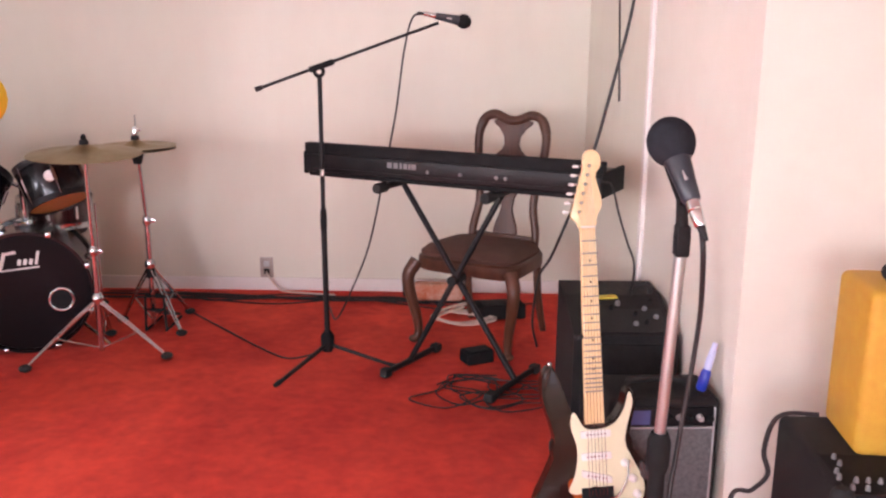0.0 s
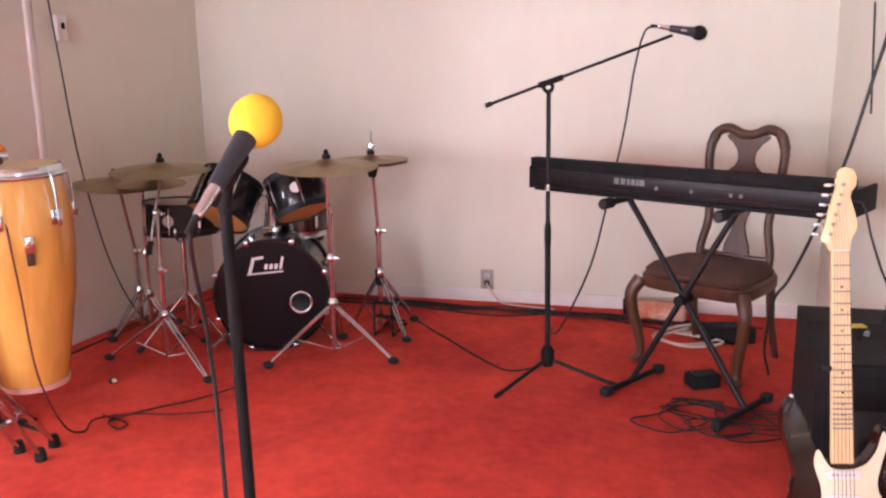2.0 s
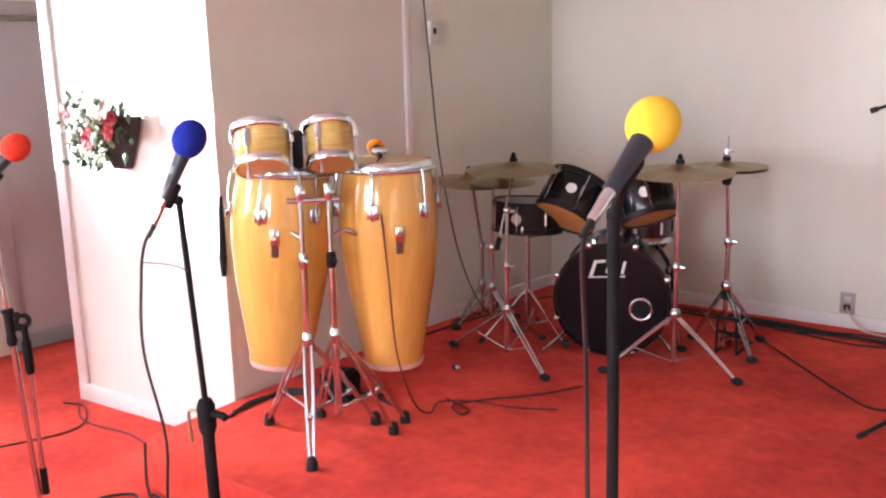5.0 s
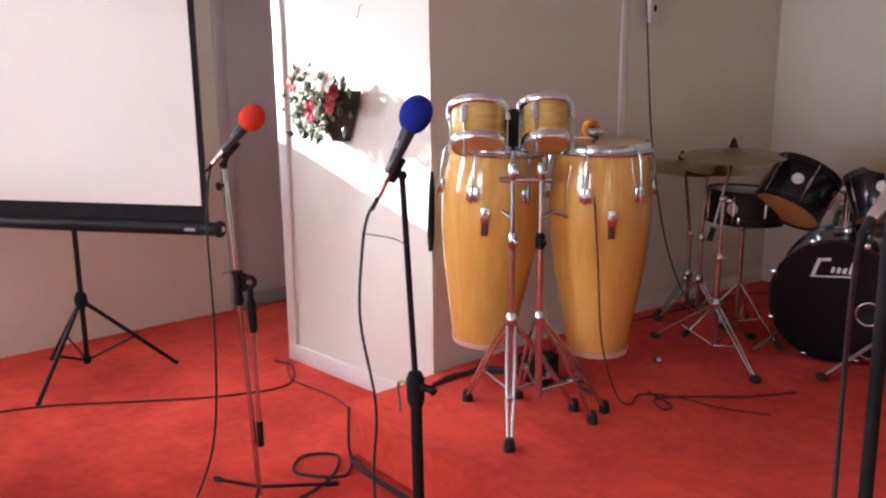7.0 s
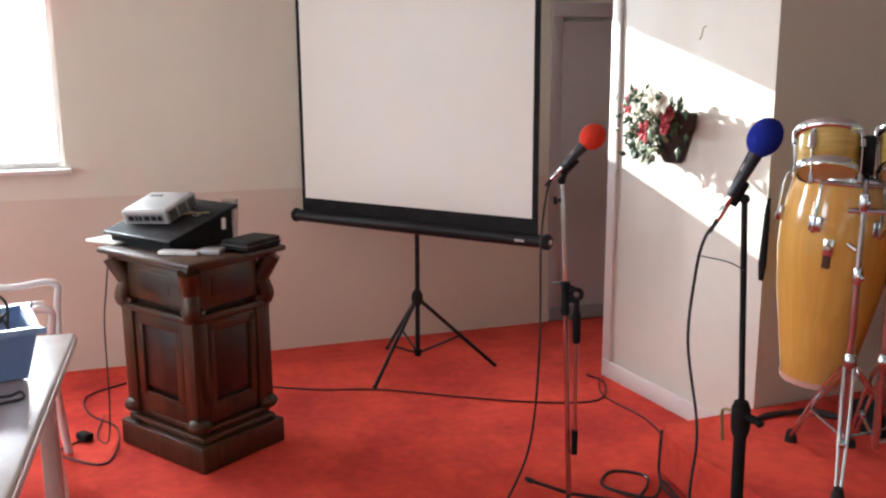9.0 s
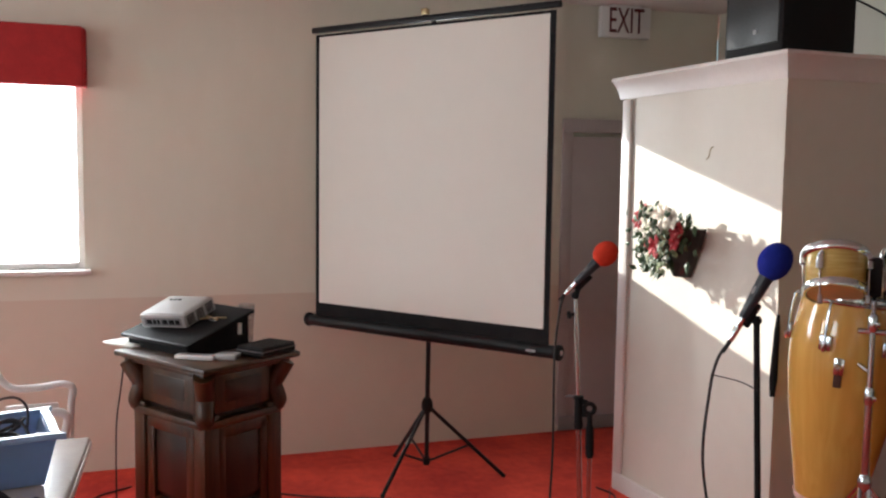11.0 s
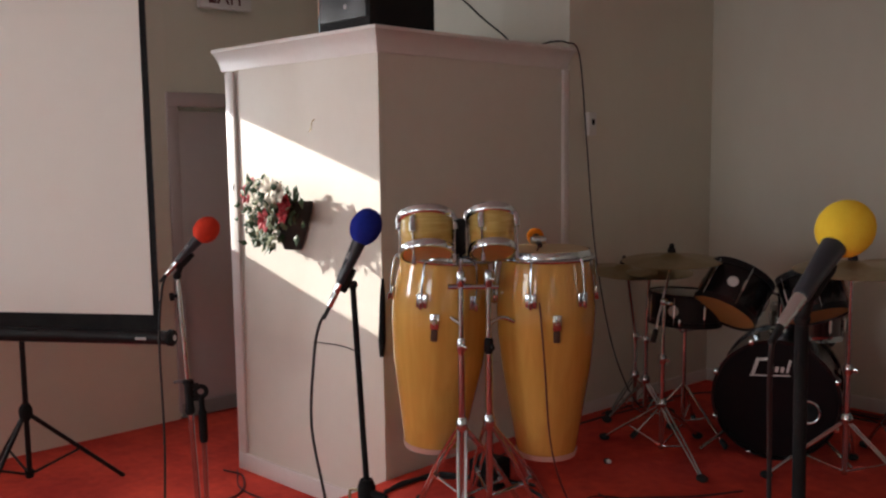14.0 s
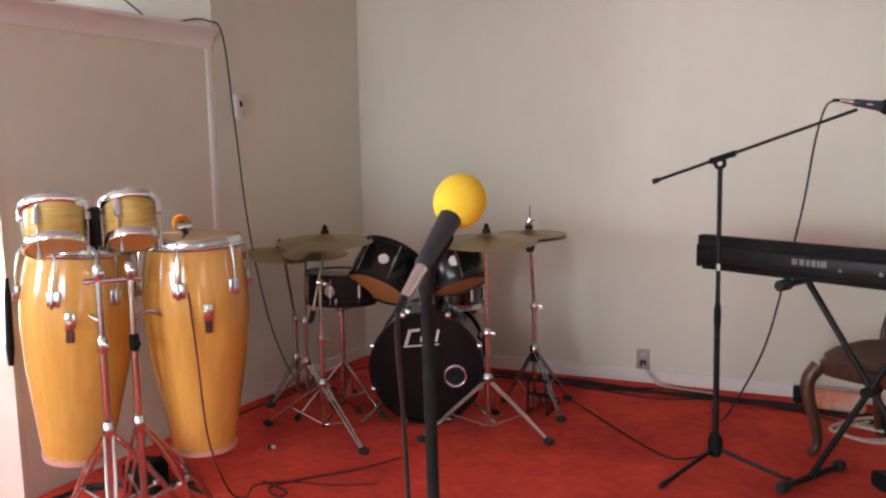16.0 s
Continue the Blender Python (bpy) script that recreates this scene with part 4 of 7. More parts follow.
part("tremolo_arm", Mesh(o).tube([gp_(0.035, 0.14, 0.014), gp_(0.055, 0.155, 0.03), gp_(0.078, 0.20, 0.035), gp_(0.085, 0.25, 0.03)], 0.003, 8, 5), CHROME, gt)
part("output_socket", Mesh(o).slab(smooth_outline([(0.125, 0.20), (0.142, 0.18), (0.15, 0.205), (0.132, 0.235)], 4), gm @ Matrix.Translation((0, 0, 0.001)), 0.004), CHROME, gt)
part("strap_button", Mesh(o).ball(gp_(-0.118, 0.522, -0.02), 0.008, 10), CHROME, gt)
NK0, NK1 = 0.352, 0.901
part("neck", Mesh(o).slab([(-0.028, NK0), (0.028, NK0), (0.0215, NK1), (-0.0215, NK1)], gm @ Matrix.Translation((0, 0, -0.012)), 0.024, 0.006, 3), MAPLE, gt)
for i in range(1, 22):
    v = NK1 - 0.648 * (1 - 2 ** (-i / 12))
    hw = 0.0212 + 0.0065 * (NK1 - v) / 0.56
    q = gp_(0, v, 0.0125)
    part("fret", Mesh(q).box(q, (2 * hw, 0.0034, 0.0026), gm.to_3x3()), DIMGREY, gt)
    if i in (3, 5, 7, 9, 12, 15, 17, 19):
        q = gp_(0, v + 0.012, 0.0122)
        part("position_dot", Mesh(q).cyl(q, gp_(0, v + 0.012, 0.0132), 0.003, n=10), BLACKM, gt)
part("nut", Mesh(gp_(0, NK1, 0.012)).box(gp_(0, NK1 + 0.002, 0.013), (0.043, 0.004, 0.005), gm.to_3x3()), WHITEP, gt)
headst = smooth_outline([(-0.0215, NK1 - 0.004), (-0.024, NK1 + 0.008), (-0.044, NK1 + 0.026), (-0.046, NK1 + 0.036), (-0.034, NK1 + 0.075), (-0.018, NK1 + 0.13), (-0.004, NK1 + 0.175), (-0.006, NK1 + 0.196), (0.008, NK1 + 0.213), (0.030, NK1 + 0.210), (0.043, NK1 + 0.192), (0.042, NK1 + 0.166), (0.028, NK1 + 0.150), (0.026, NK1 + 0.138), (0.040, NK1 + 0.085), (0.043, NK1 + 0.060), (0.030, NK1 + 0.034), (0.023, NK1 + 0.012), (0.0215, NK1 - 0.004)], 3)
part("headstock", Mesh(o).slab(headst, gm @ Matrix.Translation((0, 0, -0.010)), 0.014, 0.003, 2), MAPLE, gt)
for i in range(6):
    u, v = -0.026 + i * 0.0065, NK1 + 0.044 + i * 0.025
    q = gp_(u, v, 0.004)
    tn = part("tuner", Mesh(q).cyl(q, gp_(u, v, 0.018), 0.0045, n=10).cyl(gp_(u, v, -0.004), gp_(u - 0.024, v, -0.004), 0.003, n=8), CHROME, gt)
    part("tuner_button", Mesh(q).ball(gp_(u - 0.033, v, -0.004), 0.009, 10, (1.1, 0.8, 0.55)), WHITEP, tn)
for i in range(6):
    a, b = gp_(-0.026 + i * 0.0104, 0.15, 0.0165), gp_(-0.0175 + i * 0.007, NK1 + 0.003, 0.0165)
    part("string", Mesh(o).tube([a, b, gp_(-0.026 + i * 0.0065, NK1 + 0.044 + i * 0.025, 0.012)], 0.0006, 5, 0), CHROME, gt)
part("capo", Mesh(o).box(gp_(-0.036, 0.60, 0.006), (0.02, 0.012, 0.02), gm.to_3x3(), 0.003), RUBBER, gt)

# ---- amplifiers ----


def amp_box(name, c, size, ang, material, label, bevel=0.02):
    o = Vector(c) - V(0, 0, size[2] / 2)
    t = thing(name, o, label, "amplifier")
    part("cabinet", Mesh(o).box(c, size, ang, bevel, 3), material, t)
    return t, Matrix.Translation(c) @ Matrix.Rotation(radians(ang), 4, 'Z')


# large keyboard amplifier with a sloped control panel
o = V(0.66, 3.05, STAGE)
am = thing("keyboard_amplifier", o, "large black keyboard amplifier with sloping top", "amplifier")
af = frame_of((0.645, 3.02, STAGE), (1, -0.02, 0), (0, 0, 1))


def ap(u, v, z):
    return af @ Vector((u, v, z))


prof = [(-0.20, 0.0), (-0.20, 0.415), (0.10, 0.475), (0.30, 0.475), (0.30, 0.0)]
mm = Mesh(o)
mm.rings([[ap(s, v, z) for v, z in prof] for s in (-0.185, -0.175, 0.165, 0.175)])
part("cabinet", mm, TOLEX, am, smooth=False)
q = ap(0, -0.205, 0.205)
part("front_grille", Mesh(o).box(q, (0.31, 0.012, 0.36), -1.1, 0.006), BLACKM, am)
for i, (u, v) in enumerate(((-0.03, -0.02), (0.0, 0.02), (0.05, -0.06), (0.09, -0.02), (0.12, 0.03), (0.12, -0.08), (0.08, -0.12), (0.04, -0.13))):
    z = 0.415 + (v + 0.20) * 0.20
    q = ap(u, v, z)
    part("knob", Mesh(q).lathe(q, ap(u, v - 0.008, z + 0.018), [(0, 0.010), (0.7, 0.009), (1, 0.006)], 10), DIMGREY if i % 2 else BLACKM, am)
q = ap(-0.03, 0.07, 0.475)
part("label_plate", Mesh(q).box(q, (0.07, 0.04, 0.004), 10), YELTAPE, am, "small yellow label")
q = ap(0.02, -0.10, 0.437)
part("control_panel", Mesh(q).box(q, (0.26, 0.17, 0.006), Matrix.Rotation(math.atan(0.20), 3, 'X')), BLACK, am)
part("handle", Mesh(o).tube([ap(0.07, 0.12, 0.475), ap(0.08, 0.12, 0.505), ap(0.13, 0.12, 0.505), ap(0.14, 0.12, 0.475)], 0.010, 8, 4), RUBBER, am)

# small guitar combo in front of it
c = V(0.660, 2.485, STAGE + 0.185)
t, tm = amp_box("guitar_amplifier", c, (0.335, 0.22, 0.37), 2, TOLEX, "small black guitar combo with grey grille cloth", 0.022)
t.name = "guitar_amplifier"


def tq(u, v, w):
    return tm @ Vector((u, v, w))


R4 = tm.to_3x3()
part("grille_cloth", Mesh(c).box(tq(0, -0.112, -0.035), (0.285, 0.008, 0.26), R4, 0.002), GRILLE, t, "silver grey grille cloth")
part("control_panel", Mesh(c).box(tq(0, -0.112, 0.132), (0.285, 0.010, 0.058), R4, 0.002), BLACK, t)
for s in (-0.145, 0.145):
    part("grille_trim", Mesh(c).box(tq(s, -0.114, 0.0), (0.006, 0.012, 0.325), R4, 0.001), SILVERP, t)
part("grille_trim", Mesh(c).box(tq(0, -0.114, 0.099), (0.284, 0.012, 0.006), R4, 0.001), SILVERP, t)
for i in range(5):
    q = tq(0.01 + i * 0.03, -0.116, 0.132)
    part("knob", Mesh(q).lathe(q, tq(0.01 + i * 0.03, -0.136, 0.132), [(0, 0.011), (0.6, 0.0095), (1, 0.008)], 14), SILVERP if i % 2 else BLACKM, t)
q = tq(-0.09, -0.118, 0.132)
part("display", Mesh(q).box(q, (0.085, 0.003, 0.045), R4), mat("dim_blue_panel", (0.10, 0.12, 0.28), 0.2), t)
part("handle", Mesh(c).tube([tq(-0.09, 0, 0.183), tq(-0.075, 0, 0.205), tq(0.075, 0, 0.205), tq(0.09, 0, 0.183)], 0.010, 8, 4), RUBBER, t)

o = V(0.782, 2.44, STAGE + 0.373)
bt_ = thing("spray_bottle", o, "small blue and white plastic bottle on the amplifier", "bottle")
bd = V(0.034, 0.0, 0.149).normalized()
part("bottle", Mesh(o).lathe(o + bd * 0.002, o + bd * 0.070, [(0, 0.013), (0.06, 0.016), (0.85, 0.016), (1, 0.011)], 16), BLUEP, bt_)
part("cap", Mesh(o).lathe(o + bd * 0.070, o + bd * 0.155, [(0, 0.011), (0.3, 0.013), (1, 0.008)], 14), mat("pale_blue_cap", (0.50, 0.54, 0.78), 0.3), bt_)

# tweed combo standing on a black cabinet beside the stage
c = V(1.165, 1.800, 0.345)
t, tm = amp_box("bass_amplifier", c, (0.66, 0.42, 0.68), -3, TOLEX, "black vinyl bass amplifier cabinet on the floor", 0.022)


def tq2(u, v, w):
    return tm @ Vector((u, v, w))


part("top_panel", Mesh(c).box(tq2(-0.02, -0.11, 0.3385), (0.58, 0.18, 0.006), tm.to_3x3()), BLACKM, t)
# knob forms stand in for small shiny pieces along the left edge
for u, v in ((-0.285, -0.04), (-0.285, -0.072), (-0.305, -0.108), (-0.31, -0.135), (-0.28, -0.148), (-0.255, -0.148), (-0.30, -0.180), (-0.27, -0.182), (-0.23, -0.15), (-0.20, -0.18)):
    q = tq2(u, v, 0.340)
    part("knob", Mesh(q).lathe(q, q + V(0, 0, 0.014), [(0, 0.006), (0.6, 0.005), (1, 0.0035)], 10), DIMGREY, t)
part("grille_cloth", Mesh(c).box(tq2(0, -0.212, -0.02), (0.60, 0.008, 0.56), tm.to_3x3(), 0.002), BLACKM, t)
for s in (-1, 1):
    for z in (-0.33, 0.33):
        part("corner_cap", Mesh(c).ball(tq2(s * 0.325, -0.195, z), 0.026, 12), CHROME if z < 0 else RUBBER, t)
c = V(1.247, 1.86, 0.878)
t, tm3 = amp_box("tweed_amplifier", c, (0.62, 0.22, 0.385), -6, TWEED, "mustard yellow tweed guitar amplifier on a black cabinet", 0.02)
part("grille_cloth", Mesh(c).box(tm3 @ Vector((0.0, -0.112, -0.03)), (0.48, 0.008, 0.28), tm3.to_3x3(), 0.003), mat("brown_grille_cloth", (0.10, 0.05, 0.02), 0.8, dark=(0.05, 0.02, 0.01), scale=60, amount=0.8), t)
part("handle", Mesh(c).tube([tm3 @ Vector((-0.10, 0, 0.192)), tm3 @ Vector((-0.08, 0, 0.222)), tm3 @ Vector((0.08, 0, 0.222)), tm3 @ Vector((0.10, 0, 0.192))], 0.011, 8, 4), RUBBER, t)
q = tm3 @ Vector((-0.235, 0.0, 0.212))
part("knob", Mesh(q).ball(q, 0.022, 12), RUBBER, t)

# ---- drum kit ----


def drum(name, c, axis, r, depth, shell, head, low_head, label, category="drum", badge=None, lugs=6, o=None, hoop=CHROME):
    """A drum: shell, two hoops, two heads, lugs with rods; axis points to its playing head."""
    c, a = Vector(c), Vector(axis).normalized()
    o = c - V(0, 0, 0) if o is None else o
    t = thing(name, o, label, category, "drum kit")
    p0, p1 = c - a * depth / 2, c + a * depth / 2
    part("shell", Mesh(o).lathe(p0, p1, [(0, r * 0.985), (0.02, r), (0.98, r), (1, r * 0.985)], 40, False), shell, t)
    for p, s, hm in ((p1, 1, head), (p0, -1, low_head)):
        part("hoop", Mesh(o).lathe(p - a * 0.014, p + a * 0.014, [(0, r * 1.0), (0, r * 1.035), (0.5, r * 1.025), (1, r * 1.04), (1, r * 1.0)], 40, False), hoop, t)
        part("drum_head", Mesh(o).lathe(p + a * s * 0.001, p + a * s * 0.006, [(0, r * 0.99), (1, r * 0.97)], 40), hm, t)
    x = a.orthogonal().normalized()
    y = a.cross(x)
    for i in range(lugs):
        d = x * math.cos(2 * math.pi * (i + 0.3) / lugs) + y * math.sin(2 * math.pi * (i + 0.3) / lugs)
        lug = part("lug", Mesh(o).tube([c + d * (r + 0.008) - a * 0.03, c + d * (r + 0.008) + a * 0.03], 0.0085, 8, 0), CHROME, t)
        part("tension_rod", Mesh(o).tube([p0 + d * (r * 1.05), p1 + d * (r * 1.05)], 0.0028, 6, 0), CHROME, lug)
    if badge is not None:
        b = Vector(badge).normalized()
        b = (b - a * b.dot(a)).normalized()
        q = c + b * r
        part("badge", Mesh(q).lathe(q, q + b * 0.004, [(0, 0.026), (1, 0.024)], 16), WHITEP, t, "small oval white badge")
    return t


# bass drum
bc = V(-1.935, 3.935, STAGE + 0.285)
bax = V(0.33, -0.94, 0.0).normalized()
bd_ = thing("bass_drum", V(-1.935, 3.935, STAGE), "black bass drum with dark front head and port ring", "drum", "drum kit")
p0, p1 = bc - bax * 0.19, bc + bax * 0.19
o = bc
part("shell", Mesh(o).lathe(p0, p1, [(0, 0.27), (1, 0.27)], 48, False), GLOSSBLACK, bd_)
for p in (p0, p1):
    part("hoop", Mesh(o).lathe(p - bax * 0.022, p + bax * 0.022, [(0, 0.268), (0, 0.282), (1, 0.282), (1, 0.268)], 48, False), GLOSSBLACK, bd_)
fh = part("front_head", Mesh(o).lathe(p1 + bax * 0.002, p1 + bax * 0.010, [(0, 0.270), (1, 0.266)], 48), WINEHEAD, bd_, "dark wine black front head")
part("rear_head", Mesh(o).lathe(p0 - bax * 0.002, p0 - bax * 0.010, [(0, 0.270), (1, 0.266)], 48), HEADWHITE, bd_)
bx = V(-bax.y, bax.x, 0)
hc = p1 + bax * 0.012 + bx * 0.140 + V(0, 0, -0.042)
part("port_ring", Mesh(hc).ring(hc, bax, 0.051, 0.007, 32, 8), CHROME, fh, "chrome port ring")
part("port_hole", Mesh(hc).lathe(hc - bax * 0.001, hc + bax * 0.001, [(0, 0.049), (1, 0.049)], 28), BLACKM, fh)
def logo_bar(u0, z0, u1, z1, w):
    """A flat slanted bar of the maker's mark on the front head."""
    q = p1 + bax * 0.0125
    a, b = q + bx * u0 + V(0, 0, z0), q + bx * u1 + V(0, 0, z1)
    d = (b - a).normalized()
    part("logo_mark", Mesh(q).box((a + b) / 2, (w, 0.003, (b - a).length), Matrix((d.cross(bax), -bax, d)).transposed(), 0.001, 1), WHITEP, fh)


logo_bar(-0.100, 0.112, -0.076, 0.190, 0.016)
logo_bar(-0.070, 0.184, -0.030, 0.190, 0.014)
for u in (-0.020, 0.004, 0.028):
    logo_bar(u - 0.003, 0.130, u + 0.004, 0.156, 0.015)
logo_bar(0.048, 0.130, 0.062, 0.190, 0.012)
logo_bar(-0.112, 0.106, 0.062, 0.118, 0.007)
for i in range(8):
    a = 2 * math.pi * (i + 0.5) / 8
    d = bx * math.cos(a) + V(0, 0, 1) * math.sin(a)
    q = bc + d * 0.28
    lug = part("lug", Mesh(o).tube([q - bax * 0.05, q + bax * 0.05], 0.010, 8, 0), CHROME, bd_)
    part("claw", Mesh(o).box(p1 + d * 0.283 + bax * 0.004, (0.022, 0.05, 0.022), bax.to_track_quat('Y', 'Z').to_matrix(), 0.003), CHROME, lug)
for s in (-1, 1):
    a = bc + bx * s * 0.20 + bax * 0.10 + V(0, 0, -0.18)
    part("spur", Mesh(o).tube([a, a + bx * s * 0.13 + bax * 0.10 + V(0, 0, -0.098)], 0.008, 8, 0), CHROME, bd_)
part("tom_post", Mesh(o).cyl(bc + V(0, 0, 0.27), bc + V(0, 0, 0.47), 0.016, n=14), CHROME, bd_)
part("post_bracket", Mesh(o).box(bc + V(0, 0, 0.285), (0.07, 0.09, 0.035), 0, 0.006), CHROME, bd_)
for s in (-1, 1):
    part("tom_arm", Mesh(o).tube([bc + V(0, 0, 0.45), bc + bx * s * 0.06 + V(0, 0, 0.475), bc + bx * s * 0.12 + V(0, 0, 0.46)], 0.010, 8, 4), CHROME, bd_)

drum("tom_drum", (-2.08, 3.74, 0.955), (0.146, 0.60, 0.79), 0.150, 0.19, GLOSSBLACK, HEADWHITE, HEADTAN, "black rack tom tilted toward the drummer", badge=(0.3, -1, 0.2), hoop=BLACK)
drum("tom_drum", (-1.765, 3.875, 0.965), (-0.40, 0.24, 0.88), 0.135, 0.18, GLOSSBLACK, HEADWHITE, HEADTAN, "smaller black rack tom tilted toward the drummer", badge=(0.45, -1, 0.2), hoop=BLACK)
drum("snare_drum", (-2.34, 3.76, 0.86), (0.02, 0.04, 1), 0.175, 0.13, BLACK, HEADWHITE, HEADWHITE, "black snare drum with dark hoops", badge=(0.2, -1, 0), lugs=8, hoop=BLACK)
drum("floor_tom", (-1.925, 4.22, 0.775), (0.0, 0.05, 1), 0.165, 0.13, REDLAC, HEADWHITE, HEADTAN, "wine red shallow tom behind the bass drum", lugs=8)
ft = V(-1.925, 4.22, STAGE)
fl = thing("drum_stand", ft, "three chrome legs under the floor tom", "drum stand", "drum kit")
for i in range(3):
    a = 2 * math.pi * i / 3 + 0.4
    d = V(math.cos(a), math.sin(a), 0)
    part("leg", Mesh(ft).tube([ft + d * 0.187 + V(0, 0, 0.6), ft + d * 0.187 + V(0, 0, 0.05), ft + d * 0.225 + V(0, 0, 0.005)], 0.006, 8, 3), CHROME, fl)


def cymbal(parent, c, axis, r, name="cymbal"):
    c, a = Vector(c), Vector(axis).normalized()
    cy = part(name, Mesh(c).lathe(c - a * 0.022, c + a * 0.020, [(0.0, r), (0.03, r * 0.995), (0.22, r * 0.72), (0.42, r * 0.45), (0.52, r * 0.26), (0.72, r * 0.2), (0.92, r * 0.11), (1.0, 0.012)], 56), BRASS, parent, "bronze cymbal with a raised bell")
    part("felt", Mesh(c).lathe(c + a * 0.02, c + a * 0.038, [(0, 0.02), (1, 0.018)], 14), RUBBER, cy)
    part("wing_nut", Mesh(c).lathe(c + a * 0.038, c + a * 0.062, [(0, 0.010), (0.5, 0.013), (1, 0.006)], 10), BLACKM, cy)
    return cy


def cymbal_stand(base, hubz, footring, top, label, boom=None, cym=(), rod=0.0):
    b = Vector(base)
    t = thing("cymbal_stand", b, label, "cymbal stand", "drum kit")
    hub = b + V(0, 0, hubz)
    part("lower_tube", Mesh(b).cyl(b + V(0, 0, 0.03), b + V(0, 0, hubz + 0.22), 0.0125, n=14), CHROME, t)
    part("collar", Mesh(b).lathe(hub - V(0, 0, 0.02), hub + V(0, 0, 0.03), [(0, 0.018), (0.3, 0.026), (0.7, 0.026), (1, 0.017)], 14), CHROME, t)
    j = b + V(0, 0, hubz + 0.22)
    part("clutch", Mesh(b).lathe(j - V(0, 0, 0.02), j + V(0, 0, 0.025), [(0, 0.016), (0.3, 0.02), (0.7, 0.02), (1, 0.013)], 14).box(j + V(0.025, 0, 0), (0.03, 0.008, 0.018), 0, 0.003), CHROME, t)
    part("upper_tube", Mesh(b).cyl(j, Vector(top), 0.009, n=14), CHROME, t)
    part("tilter", Mesh(b).cyl(Vector(top) - V(0.012, 0, 0), Vector(top) + V(0.012, 0, 0), 0.016, n=14).box(Vector(top) + V(0.03, 0, -0.005), (0.03, 0.007, 0.016), 0, 0.002), CHROME, t)
    for f in footring:
        f = Vector(f)
        d = f - hub
        side = V(-d.y, d.x, 0).normalized() * 0.010
        for s in (-1, 1):
            part("leg", Mesh(b).tube([hub + side * s, hub + d * 0.5 + side * s + V(0, 0, 0.012), f + V(0, 0, 0.015) + side * s * 0.5], 0.0055, 6, 4), CHROME, t)
        part("brace", Mesh(b).tube([b + V(0, 0, 0.04), hub + d * 0.56], 0.004, 6, 0), CHROME, t)
        q = f + V(0, 0, 0.018)
        part("rubber_foot", Mesh(q).ball(q, 0.024, 12, (1.2, 1.0, 0.72)), RUBBER, t)
    if boom:
        part("boom_arm", Mesh(b).tube([Vector(boom[0]), Vector(boom[1])], 0.007, 8, 0), CHROME, t)
        q = Vector(boom[0])
        part("counterweight", Mesh(q).cyl(q, q + (q - Vector(boom[1])).normalized() * 0.06, 0.014, n=12), RUBBER, t)
    for c, a, r in cym:
        part("spindle", Mesh(b).cyl(Vector(top) if not boom else Vector(boom[1]), Vector(c) + Vector(a).normalized() * 0.06, 0.005, n=8), CHROME, t)
        cymbal(t, c, a, r)
    if rod:
        part("pull_rod", Mesh(b).cyl(Vector(top), Vector(top) + V(0, 0, rod), 0.0035, n=8), CHROME, t)
    return t


# cymbal stand in front of the kit
cymbal_stand((-1.535, 3.70, STAGE), 0.27, [(-1.79, 3.50, STAGE), (-1.233, 3.67, STAGE), (-1.60, 3.98, STAGE)], (-1.53, 3.68, 1.12), "chrome cymbal stand carrying a ride cymbal", cym=[((-1.525, 3.675, 1.145), (0.02, -0.06, 1), 0.235)])
# hi-hat
hb = V(-1.425, 4.09, STAGE)
hh = cymbal_stand(hb, 0.33, [(-1.262, 3.99, STAGE), (-1.62, 4.20, STAGE), (-1.32, 4.34, STAGE)], (-1.437, 4.06, 1.10), "chrome hi-hat stand with two cymbals and pedal", cym=[((-1.440, 4.055, 1.125), (0.0, -0.02, 1), 0.185)], rod=0.16)
cymbal(hh, (-1.440, 4.055, 1.095), (0, 0.02, -1), 0.185, "bottom_cymbal")
part("top_clutch", Mesh(hb).lathe(V(-1.440, 4.055, 1.16), V(-1.440, 4.055, 1.205), [(0, 0.012), (0.4, 0.016), (1, 0.008)], 12).box(V(-1.425, 4.05, 1.19), (0.03, 0.008, 0.014), 20, 0.002), CHROME, hh)
part("bottom_cup", Mesh(hb).lathe(V(-1.437, 4.06, 1.03), V(-1.437, 4.06, 1.075), [(0, 0.018), (1, 0.03)], 16), BLACKM, hh)
part("memory_lock", Mesh(hb).lathe(hb + V(0, 0, 0.27), hb + V(0, 0, 0.33), [(0, 0.022), (1, 0.022)], 14), BLACKM, hh)
pf = hb + V(0.03, -0.06, 0)
for s in (-1, 1):
    part("pedal_frame", Mesh(hb).tube([pf + V(s * 0.045, 0, 0.19), pf + V(s * 0.05, 0, 0.015), pf + V(s * 0.05, 0.24, 0.012)], 0.007, 6, 0), BLACKM, hh)
part("pedal_board", Mesh(hb).box(pf + V(0, 0.13, 0.07), (0.085, 0.27, 0.012), Matrix.Rotation(radians(-22), 3, 'X'), 0.003), BLACKM, hh)
part("pedal_bar", Mesh(hb).tube([pf + V(-0.045, 0, 0.19), pf + V(0.045, 0, 0.19)], 0.007, 6, 0), BLACKM, hh)
